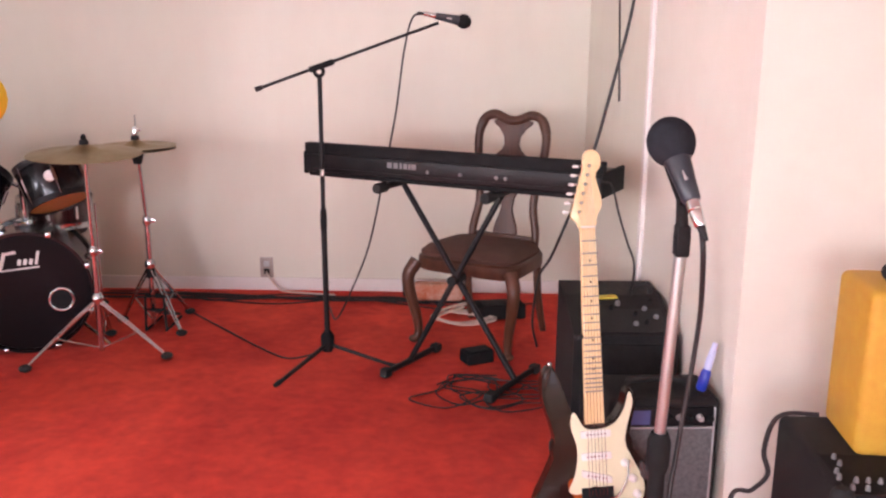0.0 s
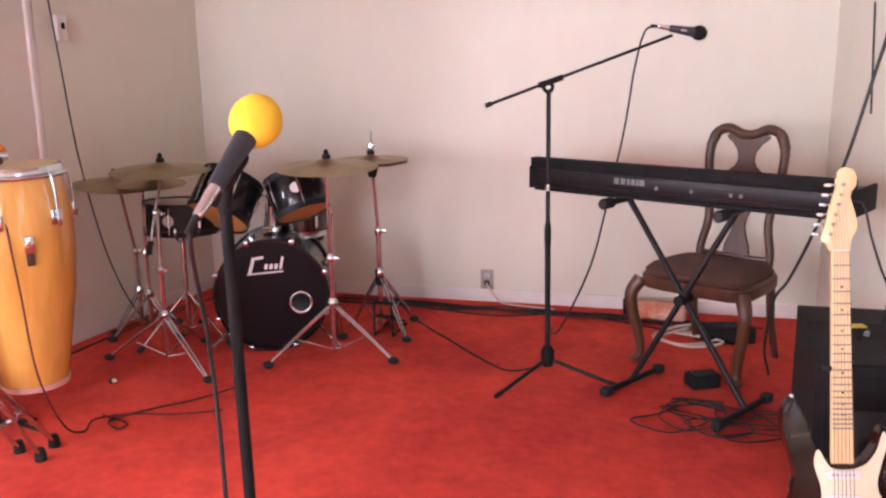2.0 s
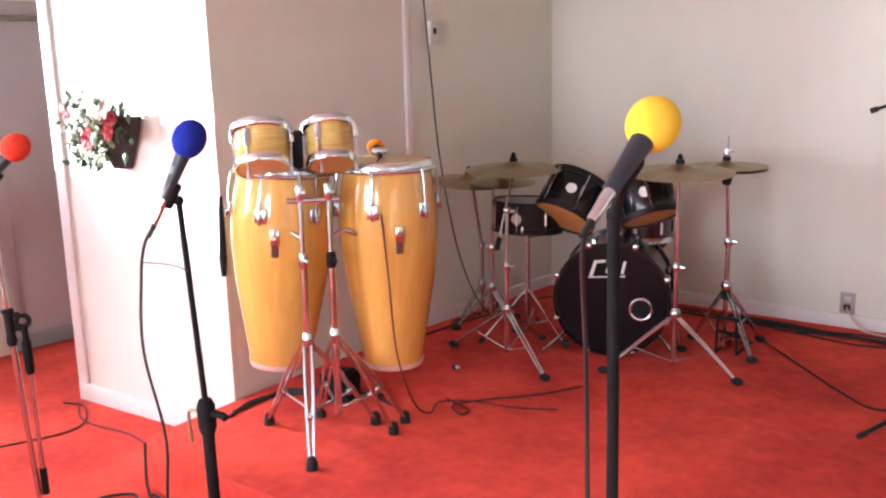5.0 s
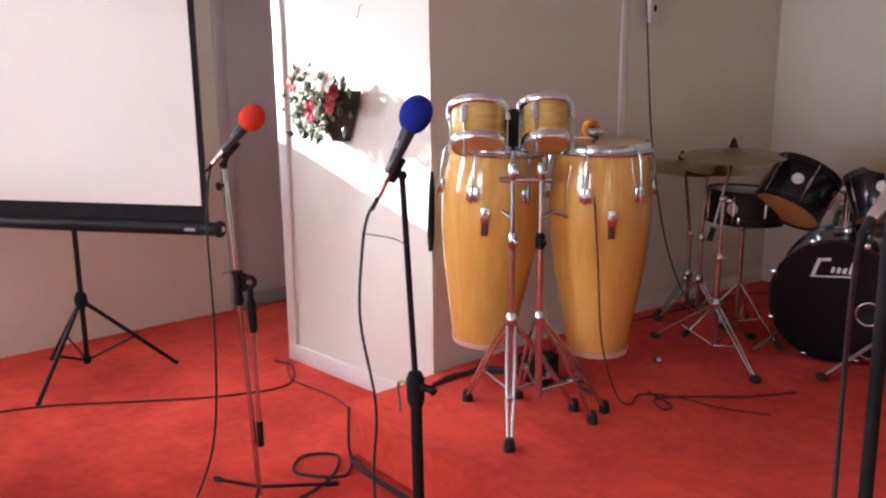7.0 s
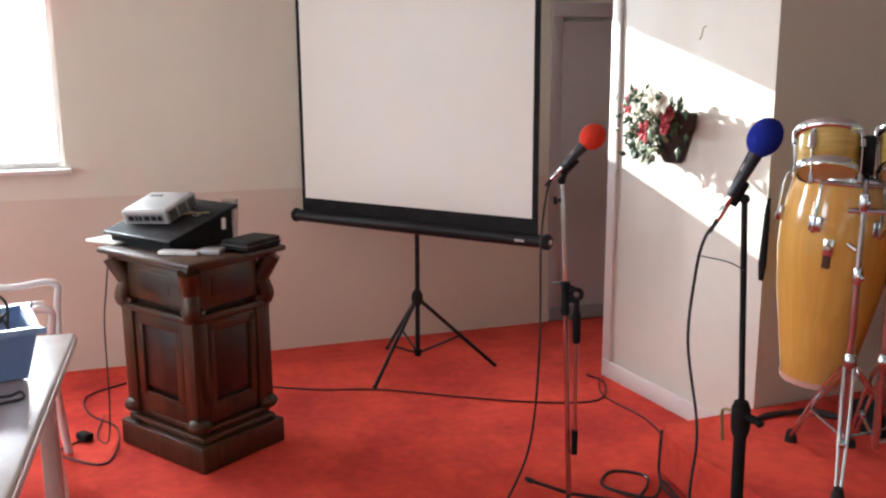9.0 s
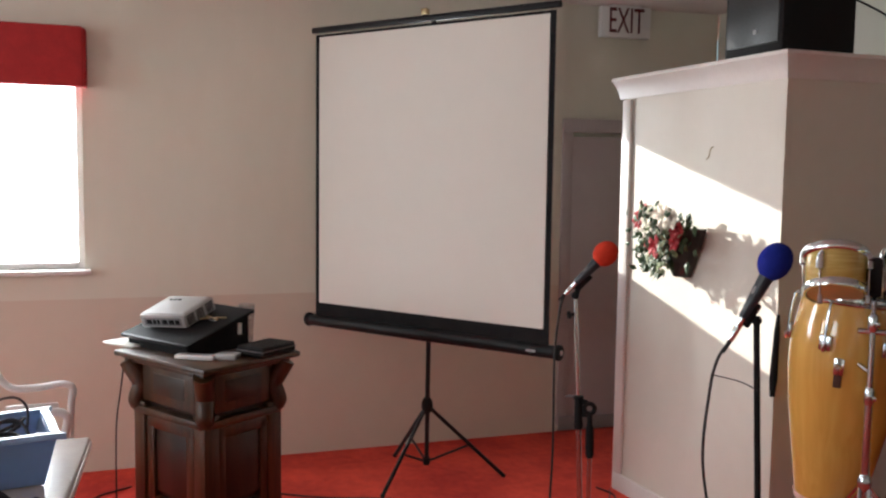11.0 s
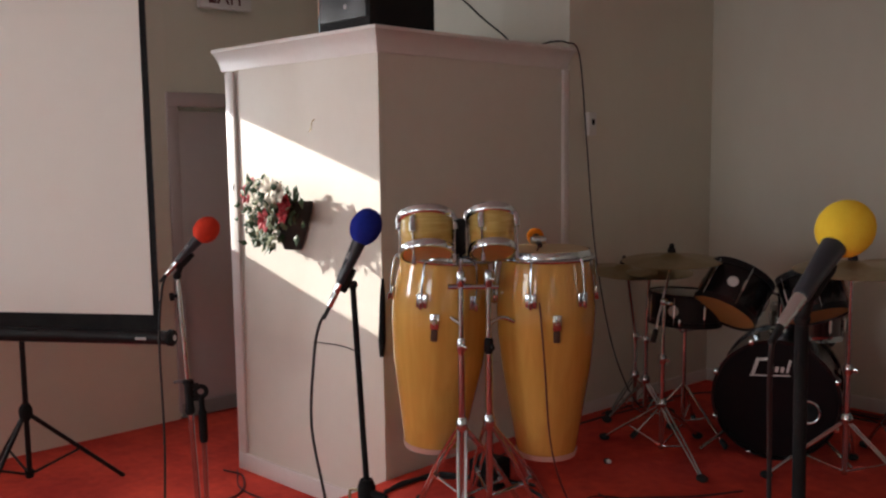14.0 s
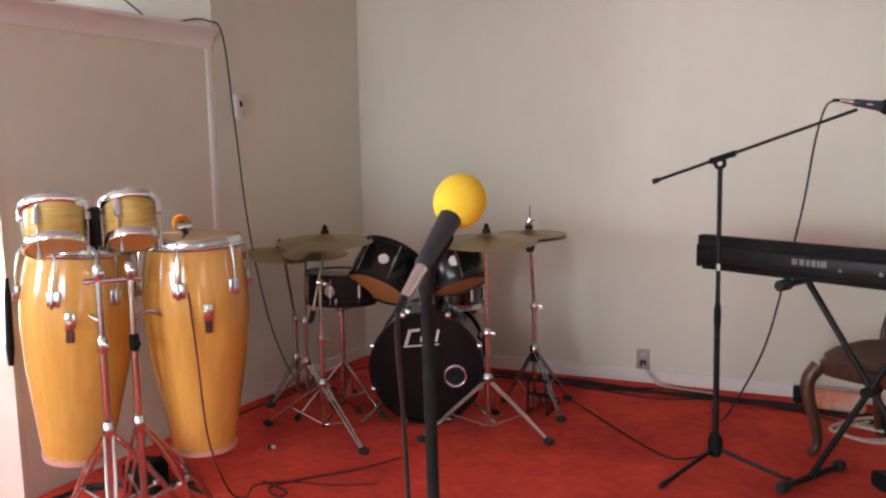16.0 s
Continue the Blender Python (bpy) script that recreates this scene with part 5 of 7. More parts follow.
# stand with the crash cymbal
cymbal_stand((-2.285, 3.46, STAGE), 0.24, [(-2.60, 3.455, STAGE), (-1.97, 3.268, STAGE), (-2.27, 3.78, STAGE)], (-2.285, 3.47, 0.93), "chrome boom cymbal stand with a crash cymbal", boom=((-2.31, 3.44, 0.80), (-2.31, 3.585, 1.12)), cym=[((-2.32, 3.59, 1.13), (0.02, -0.05, 1), 0.235)])
# stand by the side wall with two cymbals
cymbal_stand((-2.62, 3.86, STAGE), 0.22, [(-2.75, 3.70, STAGE), (-2.44, 3.82, STAGE), (-2.66, 4.10, STAGE)], (-2.60, 3.85, 0.98), "chrome cymbal stand beside the wall with two dull cymbals", cym=[((-2.47, 3.74, 1.045), (0.05, -0.06, 1), 0.165)])
cymbal_stand((-2.76, 3.98, STAGE), 0.20, [(-2.80, 3.80, STAGE), (-2.58, 4.05, STAGE), (-2.78, 4.20, STAGE)], (-2.70, 3.80, 1.00), "chrome cymbal stand in the corner with a flat cymbal", cym=[((-2.67, 3.72, 1.035), (0.10, -0.03, 1), 0.20)])
# snare stand
sb = V(-2.34, 3.76, STAGE)
ss = thing("snare_stand", sb, "chrome folding stand under the snare drum", "drum stand", "drum kit")
part("tube", Mesh(sb).cyl(sb + V(0, 0, 0.05), sb + V(0, 0, 0.56), 0.011, n=12), CHROME, ss)
tripod_legs(ss, sb + V(0, 0, 0.28), [sb + V(0.26, -0.05, 0.012), sb + V(-0.16, -0.22, 0.012), sb + V(-0.08, 0.26, 0.012)], 0.006, CHROME, 0.015, sb + V(0, 0, 0.08))
for i in range(3):
    a = 2 * math.pi * i / 3 + 0.9
    part("basket_arm", Mesh(sb).tube([sb + V(0, 0, 0.54), sb + V(0.12 * math.cos(a), 0.12 * math.sin(a), 0.56), sb + V(0.178 * math.cos(a), 0.178 * math.sin(a), 0.60), sb + V(0.18 * math.cos(a), 0.18 * math.sin(a), 0.63)], 0.006, 8, 4), CHROME, ss)
# drum stool
so_ = V(-2.02, 4.42, STAGE)
stl = thing("drum_stool", so_, "round black padded drum stool", "stool", "drum kit")
part("seat", Mesh(so_).lathe(so_ + V(0, 0, 0.42), so_ + V(0, 0, 0.50), [(0, 0.15), (0.3, 0.165), (0.8, 0.16), (1, 0.12)], 28), TOLEX, stl)
part("post", Mesh(so_).cyl(so_ + V(0, 0, 0.1), so_ + V(0, 0, 0.42), 0.014, n=12), CHROME, stl)
tripod_legs(stl, so_ + V(0, 0, 0.25), [so_ + V(0.22, 0.05, 0.012), so_ + V(-0.15, 0.17, 0.012), so_ + V(-0.08, -0.22, 0.012)], 0.008, CHROME, 0.014)

# ---- congas, bongos and their stands ----


def conga(base, top, r, label, turn):
    b, t_ = Vector(base), Vector(top)
    a = (t_ - b).normalized()
    c = thing("conga_drum", b, label, "conga", "congas")
    part("shell", Mesh(b).lathe(b, t_, [(0, r * 0.58), (0.02, r * 0.61), (0.12, r * 0.68), (0.28, r * 0.79), (0.45, r * 0.91), (0.62, r * 0.985), (0.74, r * 1.0), (0.86, r * 0.96), (0.94, r * 0.91), (1.0, r * 0.86)], 56), CONGAWOOD, c, "glossy golden oak stave shell")
    part("bottom_band", Mesh(b).lathe(b - a * 0.004, b + a * 0.018, [(0, r * 0.58), (0, r * 0.605), (1, r * 0.635), (1, r * 0.60)], 48, False), PALEPINK, c, "pale protective band round the foot")
    part("drum_head", Mesh(b).lathe(t_ + a * 0.0, t_ + a * 0.022, [(0, r * 0.87), (0.6, r * 0.875), (1, r * 0.82)], 48), HIDE, c, "natural hide head")
    part("rim", Mesh(b).ring(t_ - a * 0.012, a, r * 0.93, 0.009, 48, 8), CHROME, c, "chrome comfort rim")
    part("rim_band", Mesh(b).lathe(t_ - a * 0.02, t_ + a * 0.02, [(0, r * 0.905), (0.5, r * 0.925), (1, r * 0.885)], 48, False), CHROME, c)
    x = a.orthogonal().normalized()
    y = a.cross(x)
    for i in range(6):
        an = 2 * math.pi * (i + 0.12) / 6
        d = x * math.cos(an) + y * math.sin(an)
        q = t_ - a * 0.155 + d * r * 0.985
        lug = part("side_plate", Mesh(b).box(q + d * 0.006, (0.045, 0.012, 0.055), Matrix((d.cross(a), d, a)).transposed(), 0.005), CHROME, c)
        part("tension_hook", Mesh(b).tube([t_ - a * 0.005 + d * r * 0.95, t_ - a * 0.025 + d * (r * 0.965 + 0.008), t_ - a * 0.09 + d * (r * 0.985 + 0.012), t_ - a * 0.175 + d * (r * 0.99 + 0.012)], 0.0050, 8, 4), CHROME, lug)
        part("hook_nut", Mesh(b).lathe(t_ - a * 0.158 + d * (r * 0.99 + 0.016), t_ - a * 0.186 + d * (r * 0.99 + 0.016), [(0, 0.009), (0.6, 0.009), (1, 0.006)], 10), CHROME, lug)
    f = (V(-0.2, 0, 0) - V(b.x, b.y, 0)).normalized()
    d = (f + V(-f.y, f.x, 0) * turn).normalized()
    q = b.lerp(t_, 0.70) + d * (r * 0.985 + 0.004)
    m3 = Matrix((d.cross(a).normalized(), d, a)).transposed()
    plate = part("mount_plate", Mesh(b).box(q, (0.034, 0.012, 0.060), m3, 0.004), POLISHED, c, "chrome mounting plate")
    part("plate_bolt", Mesh(b).lathe(q + d * 0.005, q + d * 0.022, [(0, 0.012), (0.6, 0.012), (1, 0.008)], 12), POLISHED, plate)
    part("rubber_pad", Mesh(b).box(q - a * 0.052 - d * 0.001, (0.026, 0.010, 0.046), m3, 0.004), UPHOL, plate, "brown rubber pad")
    return c


conga((-2.618, 2.282, 0.470), (-2.572, 2.312, 1.235), 0.195, "golden oak conga drum with chrome hardware on a stand", -0.16)
conga((-2.272, 2.566, 0.450), (-2.272, 2.562, 1.238), 0.192, "golden oak conga drum with hide head on a stand", 0.20)


o = V(-2.41, 2.235, 1.235)
bg = thing("bongo_drums", o, "pair of striped wooden bongo drums with chrome rims", "bongos")
for cx, cy, r, z0, z1 in ((-2.470, 2.118, 0.105, 1.255, 1.405), (-2.297, 2.285, 0.090, 1.262, 1.417)):
    a = V(-0.40, 0.37, 1).normalized()
    p0 = V(cx, cy, z0)
    p1 = p0 + a * (z1 - z0)
    sh = part("shell", Mesh(o).lathe(p0, p1, [(0, r * 0.86), (0.05, r * 0.88), (0.5, r * 0.93), (1, r * 0.93)], 40, False), BONGOWOOD, bg, "yellow striped wooden shell")
    part("drum_head", Mesh(o).lathe(p1, p1 + a * 0.012, [(0, r * 0.95), (1, r * 0.90)], 40), HIDE, bg)
    part("bottom_opening", Mesh(o).lathe(p0 + a * 0.001, p0 + a * 0.003, [(0, r * 0.85), (1, r * 0.85)], 32), HEADTAN, bg)
    part("top_rim", Mesh(o).lathe(p1 - a * 0.022, p1 + a * 0.014, [(0, r * 0.975), (0.08, r * 1.015), (0.3, r * 1.055), (0.55, r * 1.065), (0.8, r * 1.045), (1, r * 0.97)], 40, False), POLISHED, bg)
    part("bottom_ring", Mesh(o).lathe(p0 - a * 0.002, p0 + a * 0.026, [(0, r * 0.90), (0, r * 0.96), (0.25, r * 0.995), (0.75, r * 1.0), (1, r * 0.97), (1, r * 0.90)], 40, False), POLISHED, bg)
    for i in range(4):
        an = 2 * math.pi * i / 4 + 0.35
        d = V(math.cos(an), math.sin(an), 0)
        lug = part("lug_claw", Mesh(o).tube([p1 + d * r * 0.97 + a * 0.012, p1 + d * r * 1.09 - a * 0.004, p1 + d * r * 1.10 - a * 0.045], 0.0125, 10, 4), POLISHED, bg)
        part("tension_rod", Mesh(o).tube([p1 + d * r * 1.10 - a * 0.03, p0 + d * r * 1.04 + a * 0.0], 0.0038, 6, 0), CHROME, lug)
        part("rod_nut", Mesh(o).cyl(p0 + d * r * 1.04 + a * 0.01, p0 + d * r * 1.04 - a * 0.02, 0.008, n=8), CHROME, lug)
part("centre_block", Mesh(o).box((-2.415, 2.232, 1.32), (0.045, 0.075, 0.13), 45, 0.006), BLACKM, bg)

o = V(-2.37, 2.26, STAGE)
cs = thing("conga_stand", o, "double chrome tripod stand for congas and bongos", "drum stand")
for px, py, top, hubz, feet in ((-2.378, 2.196, 1.20, 0.42, ((-2.671, 2.250), (-2.240, 2.045), (-2.313, 2.487))), (-2.306, 2.268, 1.19, 0.43, ((-2.55, 2.42), (-2.189, 2.447), (-2.22, 2.56)))):
    b = V(px, py, STAGE)
    hub = b + V(0, 0, hubz)
    part("pole", Mesh(o).cyl(b + V(0, 0, 0.12), b + V(0, 0, 0.72), 0.0135, n=14), CHROME, cs)
    part("upper_pole", Mesh(o).cyl(b + V(0, 0, 0.72), b + V(0, 0, top - STAGE), 0.0105, n=14), CHROME, cs)
    for z in (0.72, 0.97):
        q = b + V(0, 0, z)
        part("clamp", Mesh(o).lathe(q - V(0, 0, 0.03), q + V(0, 0, 0.03), [(0, 0.014), (0.2, 0.0175), (0.8, 0.0175), (1, 0.013)], 14).box(q + V(0.028, -0.01, 0), (0.036, 0.012, 0.018), -40, 0.004), BLACKM if z < 0.9 and px > -2.34 else CHROME, cs)
    part("hub", Mesh(o).lathe(hub - V(0, 0, 0.03), hub + V(0, 0, 0.03), [(0, 0.017), (0.3, 0.024), (0.7, 0.024), (1, 0.016)], 16), CHROME, cs)
    for fx, fy in feet:
        f = V(fx, fy, STAGE + 0.016)
        d = f - hub
        side = V(-d.y, d.x, 0).normalized() * 0.014
        for s in (-1, 1):
            part("leg", Mesh(o).tube([hub + side * s + V(0, 0, 0), hub + d * 0.45 + side * s + V(0, 0, 0.02), f + side * s * 0.5], 0.007, 8, 4), CHROME, cs)
        part("brace", Mesh(o).tube([b + V(0, 0, 0.14), hub + d * 0.62], 0.005, 6, 0), CHROME, cs)
        q = hub + d * 0.62
        part("leg_joint", Mesh(q).box(q, (0.04, 0.02, 0.02), math.degrees(math.atan2(d.y, d.x)), 0.004), CHROME, cs)
        part("rubber_foot", Mesh(f).lathe(f + V(0, 0, 0.032), f - V(0, 0, 0.015), [(0, 0.014), (0.4, 0.02), (1, 0.022)], 14), RUBBER, cs)
part("cross_bar", Mesh(o).tube([V(-2.41, 2.164, 1.14), V(-2.378, 2.196, 1.14), V(-2.306, 2.268, 1.14), V(-2.28, 2.294, 1.14)], 0.010, 8, 3), CHROME, cs)
part("bongo_post", Mesh(o).cyl((-2.378, 2.196, 1.17), (-2.41, 2.232, 1.26), 0.009, n=10), CHROME, cs)
for a, b in (((-2.378, 2.196, 1.0), (-2.56, 2.20, 1.02)), ((-2.306, 2.268, 1.0), (-2.27, 2.37, 1.0))):
    part("conga_arm", Mesh(o).tube([Vector(a), (Vector(a) + Vector(b)) / 2 + V(0, 0, 0.02), Vector(b)], 0.009, 8, 4), CHROME, cs)

# microphone with orange windscreen lying over the conga
o = V(-2.34, 2.60, 1.262)
t = thing("conga_microphone", o, "small microphone with orange windscreen over the conga", "microphone", "vocal microphones")
mh, mt = V(-2.365, 2.615, 1.295), V(-2.25, 2.50, 1.275)
part("microphone", Mesh(o).lathe(mt, mh, [(0, 0.009), (0.3, 0.012), (0.9, 0.019), (1, 0.02)], 16), BLACK, t)
part("foam_windscreen", Mesh(o).ball(mh, 0.034, 20), FOAM_O, t, "orange foam windscreen")
part("clamp", Mesh(o).box(mt.lerp(mh, 0.35) + V(0, 0, 0.008), (0.04, 0.06, 0.03), -40, 0.008), CHROME, t)
part("cable", Mesh(o).tube([mt, V(-2.225, 2.45, 1.24), V(-2.17, 2.40, 1.05), V(-2.145, 2.395, 0.85), V(-2.12, 2.40, 0.55), V(-2.12, 2.50, 0.32), V(-2.18, 2.68, STAGE + 0.01), V(-2.22, 2.80, STAGE + 0.006), V(-2.10, 2.883, STAGE + 0.006), V(-1.926, 2.912, STAGE + 0.006), V(-1.756, 2.991, STAGE + 0.006)], 0.0036, 8, 8), REDCABLE, t)

# ---- projection screen ----
o = V(-4.42, 1.36, 0)
ps = thing("projection_screen", o, "white tripod projection screen with black case and frame", "screen")
L0, R0 = V(-5.09, 0.868, 0.815), V(-3.80, 1.785, 0.815)
sd = (R0 - L0).normalized()
sn = V(sd.y, -sd.x, 0)
sw = (R0 - L0).length
sc = L0.lerp(R0, 0.5)
sang = math.degrees(math.atan2(sd.y, sd.x))
post = V(-4.42, 1.352, 0)
part("case", Mesh(o).lathe(L0 + sd * 0.012, R0 - sd * 0.012, [(0, 0.032), (0.5, 0.034), (1, 0.032)], 20), BLACK, ps)
for p_ in (L0, R0):
    part("case_end", Mesh(p_).lathe(p_ - sd * 0.016, p_ + sd * 0.016, [(0, 0.033), (0.2, 0.038), (0.8, 0.038), (1, 0.033)], 18), BLACKM, ps)
part("end_button", Mesh(R0).lathe(R0 + sd * 0.014, R0 + sd * 0.022, [(0, 0.014), (1, 0.011)], 14), SILVERP, ps, "small silver end button")
TOPZ = 2.445
part("fabric", Mesh(o).box(sc + V(0, 0, (TOPZ + 0.815) / 2 - 0.815), (sw - 0.10, 0.004, TOPZ - 0.815 - 0.05), sang), BLACKM, ps, "black bordered screen fabric")
part("white_field", Mesh(o).box(sc + sn * 0.004 + V(0, 0, (TOPZ - 0.04 + 0.92) / 2 - 0.815), (sw - 0.158, 0.004, TOPZ - 0.04 - 0.92), sang), SCREEN, ps, "matte white viewing surface")
part("top_bar", Mesh(o).box(V(sc.x, sc.y, TOPZ), (sw - 0.05, 0.03, 0.032), sang, 0.008), BLACK, ps)
part("post", Mesh(o).cyl(post + V(0, 0, 0.12), post + V(0, 0, TOPZ + 0.02) - sn * 0.02, 0.0125, n=12), BLACK, ps)
part("hanger", Mesh(o).box(V(sc.x, sc.y, TOPZ + 0.035), (0.04, 0.03, 0.035), sang, 0.006), BRASS, ps)
hub = post + V(0, 0, 0.44)
part("collar", Mesh(o).lathe(hub - V(0, 0, 0.04), hub + V(0, 0, 0.04), [(0, 0.018), (0.3, 0.03), (0.7, 0.03), (1, 0.018)], 14), BLACKM, ps)
part("lower_collar", Mesh(o).lathe(post + V(0, 0, 0.12), post + V(0, 0, 0.155), [(0, 0.016), (1, 0.022)], 12), BLACKM, ps)
for f in (V(-4.335, 1.085, 0.012), V(-4.415, 1.80, 0.012), V(-4.93, 1.34, 0.012)):
    lg = part("leg", Mesh(o).tube([hub, f], 0.0105, 8, 0), BLACK, ps)
    part("foot_cap", Mesh(f).ball(f, 0.014, 10, (1, 1, 0.8)), RUBBER, lg)
    part("brace", Mesh(o).tube([post + V(0, 0, 0.135), hub.lerp(f, 0.55)], 0.006, 6, 0), BLACK, ps)
part("handle_badge", Mesh(R0).box(R0 - sd * 0.13 + sn * 0.034, (0.05, 0.004, 0.012), sang), SILVERP, ps)

# ---- pulpit ----
bm_, bl_, br_ = V(-3.641, 0.154, 0), V(-4.110, -0.137, 0), V(-3.836, 0.544, 0)
pu = (bl_ - bm_).normalized()
pv = V(pu.y, -pu.x, 0)
if pv.dot(br_ - bm_) < 0:
    pv = -pv
PW, PD = 0.57, 0.44
pc = bm_ + pu * PW / 2 + pv * PD / 2
pang = math.degrees(math.atan2(pu.y, pu.x))
o = pc.copy()
pl = thing("pulpit", o, "dark carved walnut pulpit with panelled sides", "pulpit")


def pp(u, v, z):
    """u along the wide side, v along the narrow side, both from the middle."""
    return pc + pu * u + pv * v + V(0, 0, z)


def pbox(nm, u, v, z, su, sv, sz, mt=PODWOOD, bev=0.006, par=None, lab=""):
    return part(nm, Mesh(pp(u, v, z)).box(pp(u, v, z), (su, sv, sz), pang, bev), mt, par or pl, lab)


pbox("plinth", 0, 0, 0.055, PW, PD, 0.11, bev=0.008)
pbox("plinth_moulding", 0, 0, 0.125, PW - 0.05, PD - 0.05, 0.03, bev=0.012)
pbox("base_step", 0, 0, 0.155, PW - 0.09, PD - 0.09, 0.03, bev=0.010)
BW, BD = PW - 0.12, PD - 0.07
pbox("carcass", 0, 0, 0.51, BW - 0.03, BD - 0.03, 0.69, PODDARK, 0.0)
for su in (-1, 1):
    for sv in (-1, 1):
        pbox("corner_post", su * (BW / 2 - 0.02), sv * (BD / 2 - 0.02), 0.42, 0.075, 0.075, 0.50)
        c = pp(su * (BW / 2 - 0.005), sv * (BD / 2 - 0.005), 0.185)
        part("post_foot", Mesh(c).ball(c, 0.05, 14, (1, 1, 0.7)), PODWOOD, pl)
        # scrolled bracket that swells out under the top
        ou = (pu * su + pv * sv).normalized()
        c0 = pp(su * (BW / 2 - 0.03), sv * (BD / 2 - 0.03), 0)
        part("scroll_bracket", Mesh(c0).tube([c0 + V(0, 0, 0.64), c0 + ou * 0.05 + V(0, 0, 0.66), c0 + ou * 0.045 + V(0, 0, 0.70), c0 + ou * 0.03 + V(0, 0, 0.74), c0 + ou * 0.055 + V(0, 0, 0.79), c0 + ou * 0.085 + V(0, 0, 0.845)], 0.036, 10, 5, 0.042), PODWOOD, pl)
for sv in (-1, 1):
    pbox("lower_rail", 0, sv * (BD / 2 - 0.008), 0.225, BW - 0.09, 0.03, 0.09)
    pbox("middle_rail", 0, sv * (BD / 2 + 0.004), 0.635, BW + 0.02, 0.05, 0.035, bev=0.012)
    pbox("upper_frieze", 0, sv * (BD / 2 - 0.004), 0.755, BW - 0.08, 0.03, 0.16)
    pbox("inset_panel", 0, sv * (BD / 2 - 0.004), 0.43, BW - 0.24, 0.012, 0.27, PODDARK, 0.004)
    for su in (-1, 1):
        pbox("panel_stile", su * (BW / 2 - 0.09), sv * (BD / 2 - 0.004), 0.43, 0.05, 0.03, 0.36)
    pbox("panel_top_rail", 0, sv * (BD / 2 - 0.004), 0.59, BW - 0.14, 0.03, 0.05)
    pbox("frieze_panel", 0, sv * (BD / 2 + 0.008), 0.76, BW - 0.24, 0.012, 0.09, PODDARK, 0.004)
for su in (-1, 1):
    pbox("lower_rail", su * (BW / 2 - 0.008), 0, 0.225, 0.03, BD - 0.09, 0.09)
    pbox("middle_rail", su * (BW / 2 + 0.004), 0, 0.635, 0.05, BD + 0.02, 0.035, bev=0.012)
    pbox("upper_frieze", su * (BW / 2 - 0.004), 0, 0.755, 0.03, BD - 0.08, 0.16)
    pbox("inset_panel", su * (BW / 2 - 0.004), 0, 0.43, 0.012, BD - 0.18, 0.27, PODDARK, 0.004)
    for sv in (-1, 1):
        pbox("panel_stile", su * (BW / 2 - 0.004), sv * (BD / 2 - 0.075), 0.43, 0.03, 0.04, 0.36)
    pbox("panel_top_rail", su * (BW / 2 - 0.004), 0, 0.59, 0.03, BD - 0.12, 0.05)
    pbox("frieze_panel", su * (BW / 2 + 0.008), 0, 0.76, 0.012, BD - 0.18, 0.09, PODDARK, 0.004)
pbox("top_moulding", 0, 0, 0.848, BW + 0.09, BD + 0.09, 0.022, bev=0.008)
pbox("top_board", 0, 0, 0.872, PW + 0.05, PD + 0.07, 0.026, bev=0.010)

PT = 0.885
o = pp(0.145, 0.02, PT)
lc = thing("slanted_reading_desk", o, "black slanted desk box on the pulpit", "desk box")
ROT = Matrix((pu, pv, V(0, 0, 1))).transposed()
w2 = 0.21
mm = Mesh(o)
mm.rings([[o + pu * s * w2 + pv * -0.17 + V(0, 0, 0.0), o + pu * s * w2 + pv * 0.15, o + pu * s * w2 + pv * 0.15 + V(0, 0, 0.145), o + pu * s * w2 + pv * -0.17 + V(0, 0, 0.045)] for s in (-1, 1)])
part("body", mm, BLACKM, lc, smooth=False)
TS = Matrix.Rotation(-math.atan2(0.10, 0.32), 3, pu) @ ROT
part("lid", Mesh(o).box(o + pv * -0.01 + V(0, 0, 0.103), (0.47, 0.37, 0.014), TS, 0.004), BLACKM, lc)
q = o + pv * -0.188 + V(0, 0, 0.046)
part("front_edge", Mesh(q).box(q, (0.47, 0.014, 0.018), TS, 0.006), BLACK, lc, "shiny black front edge")
q = o - pu * 0.213 + pv * 0.10 + V(0, 0, 0.085)
part("tag", Mesh(q).box(q, (0.003, 0.022, 0.05), ROT, 0.001), PAPER, lc, "small white paper tag")
o = pp(0.195, 0.005, PT + 0.110)
pj = thing("projector", o, "silver grey video projector lying on the desk box", "projector")
PR = Matrix.Rotation(-math.atan2(0.10, 0.32), 3, pu) @ Matrix.Rotation(radians(12), 3, 'Z') @ ROT
part("case", Mesh(o).box(o + PR @ V(0, 0, 0.038), (0.25, 0.20, 0.060), PR, 0.005, 2), PROJGREY, pj)
part("top_cover", Mesh(o).box(o + PR @ V(0, 0, 0.070), (0.235, 0.185, 0.006), PR, 0.003), PROJGREY, pj)
q = o + PR @ V(0, -0.1005, 0.036)
part("connector_panel", Mesh(q).box(q, (0.21, 0.004, 0.038), PR, 0.001), DIMGREY, pj, "recessed grey connector panel")
for u, w, mt in ((-0.085, 0.022, BLACKM), (-0.052, 0.028, BLACKM), (-0.014, 0.028, BLACKM), (0.022, 0.014, BLACKM), (0.044, 0.014, BLACKM), (0.075, 0.030, BLACKM)):
    q = o + PR @ V(u, -0.103, 0.036)
    part("port", Mesh(q).box(q, (w, 0.004, 0.020), PR, 0.001), mt, pj)
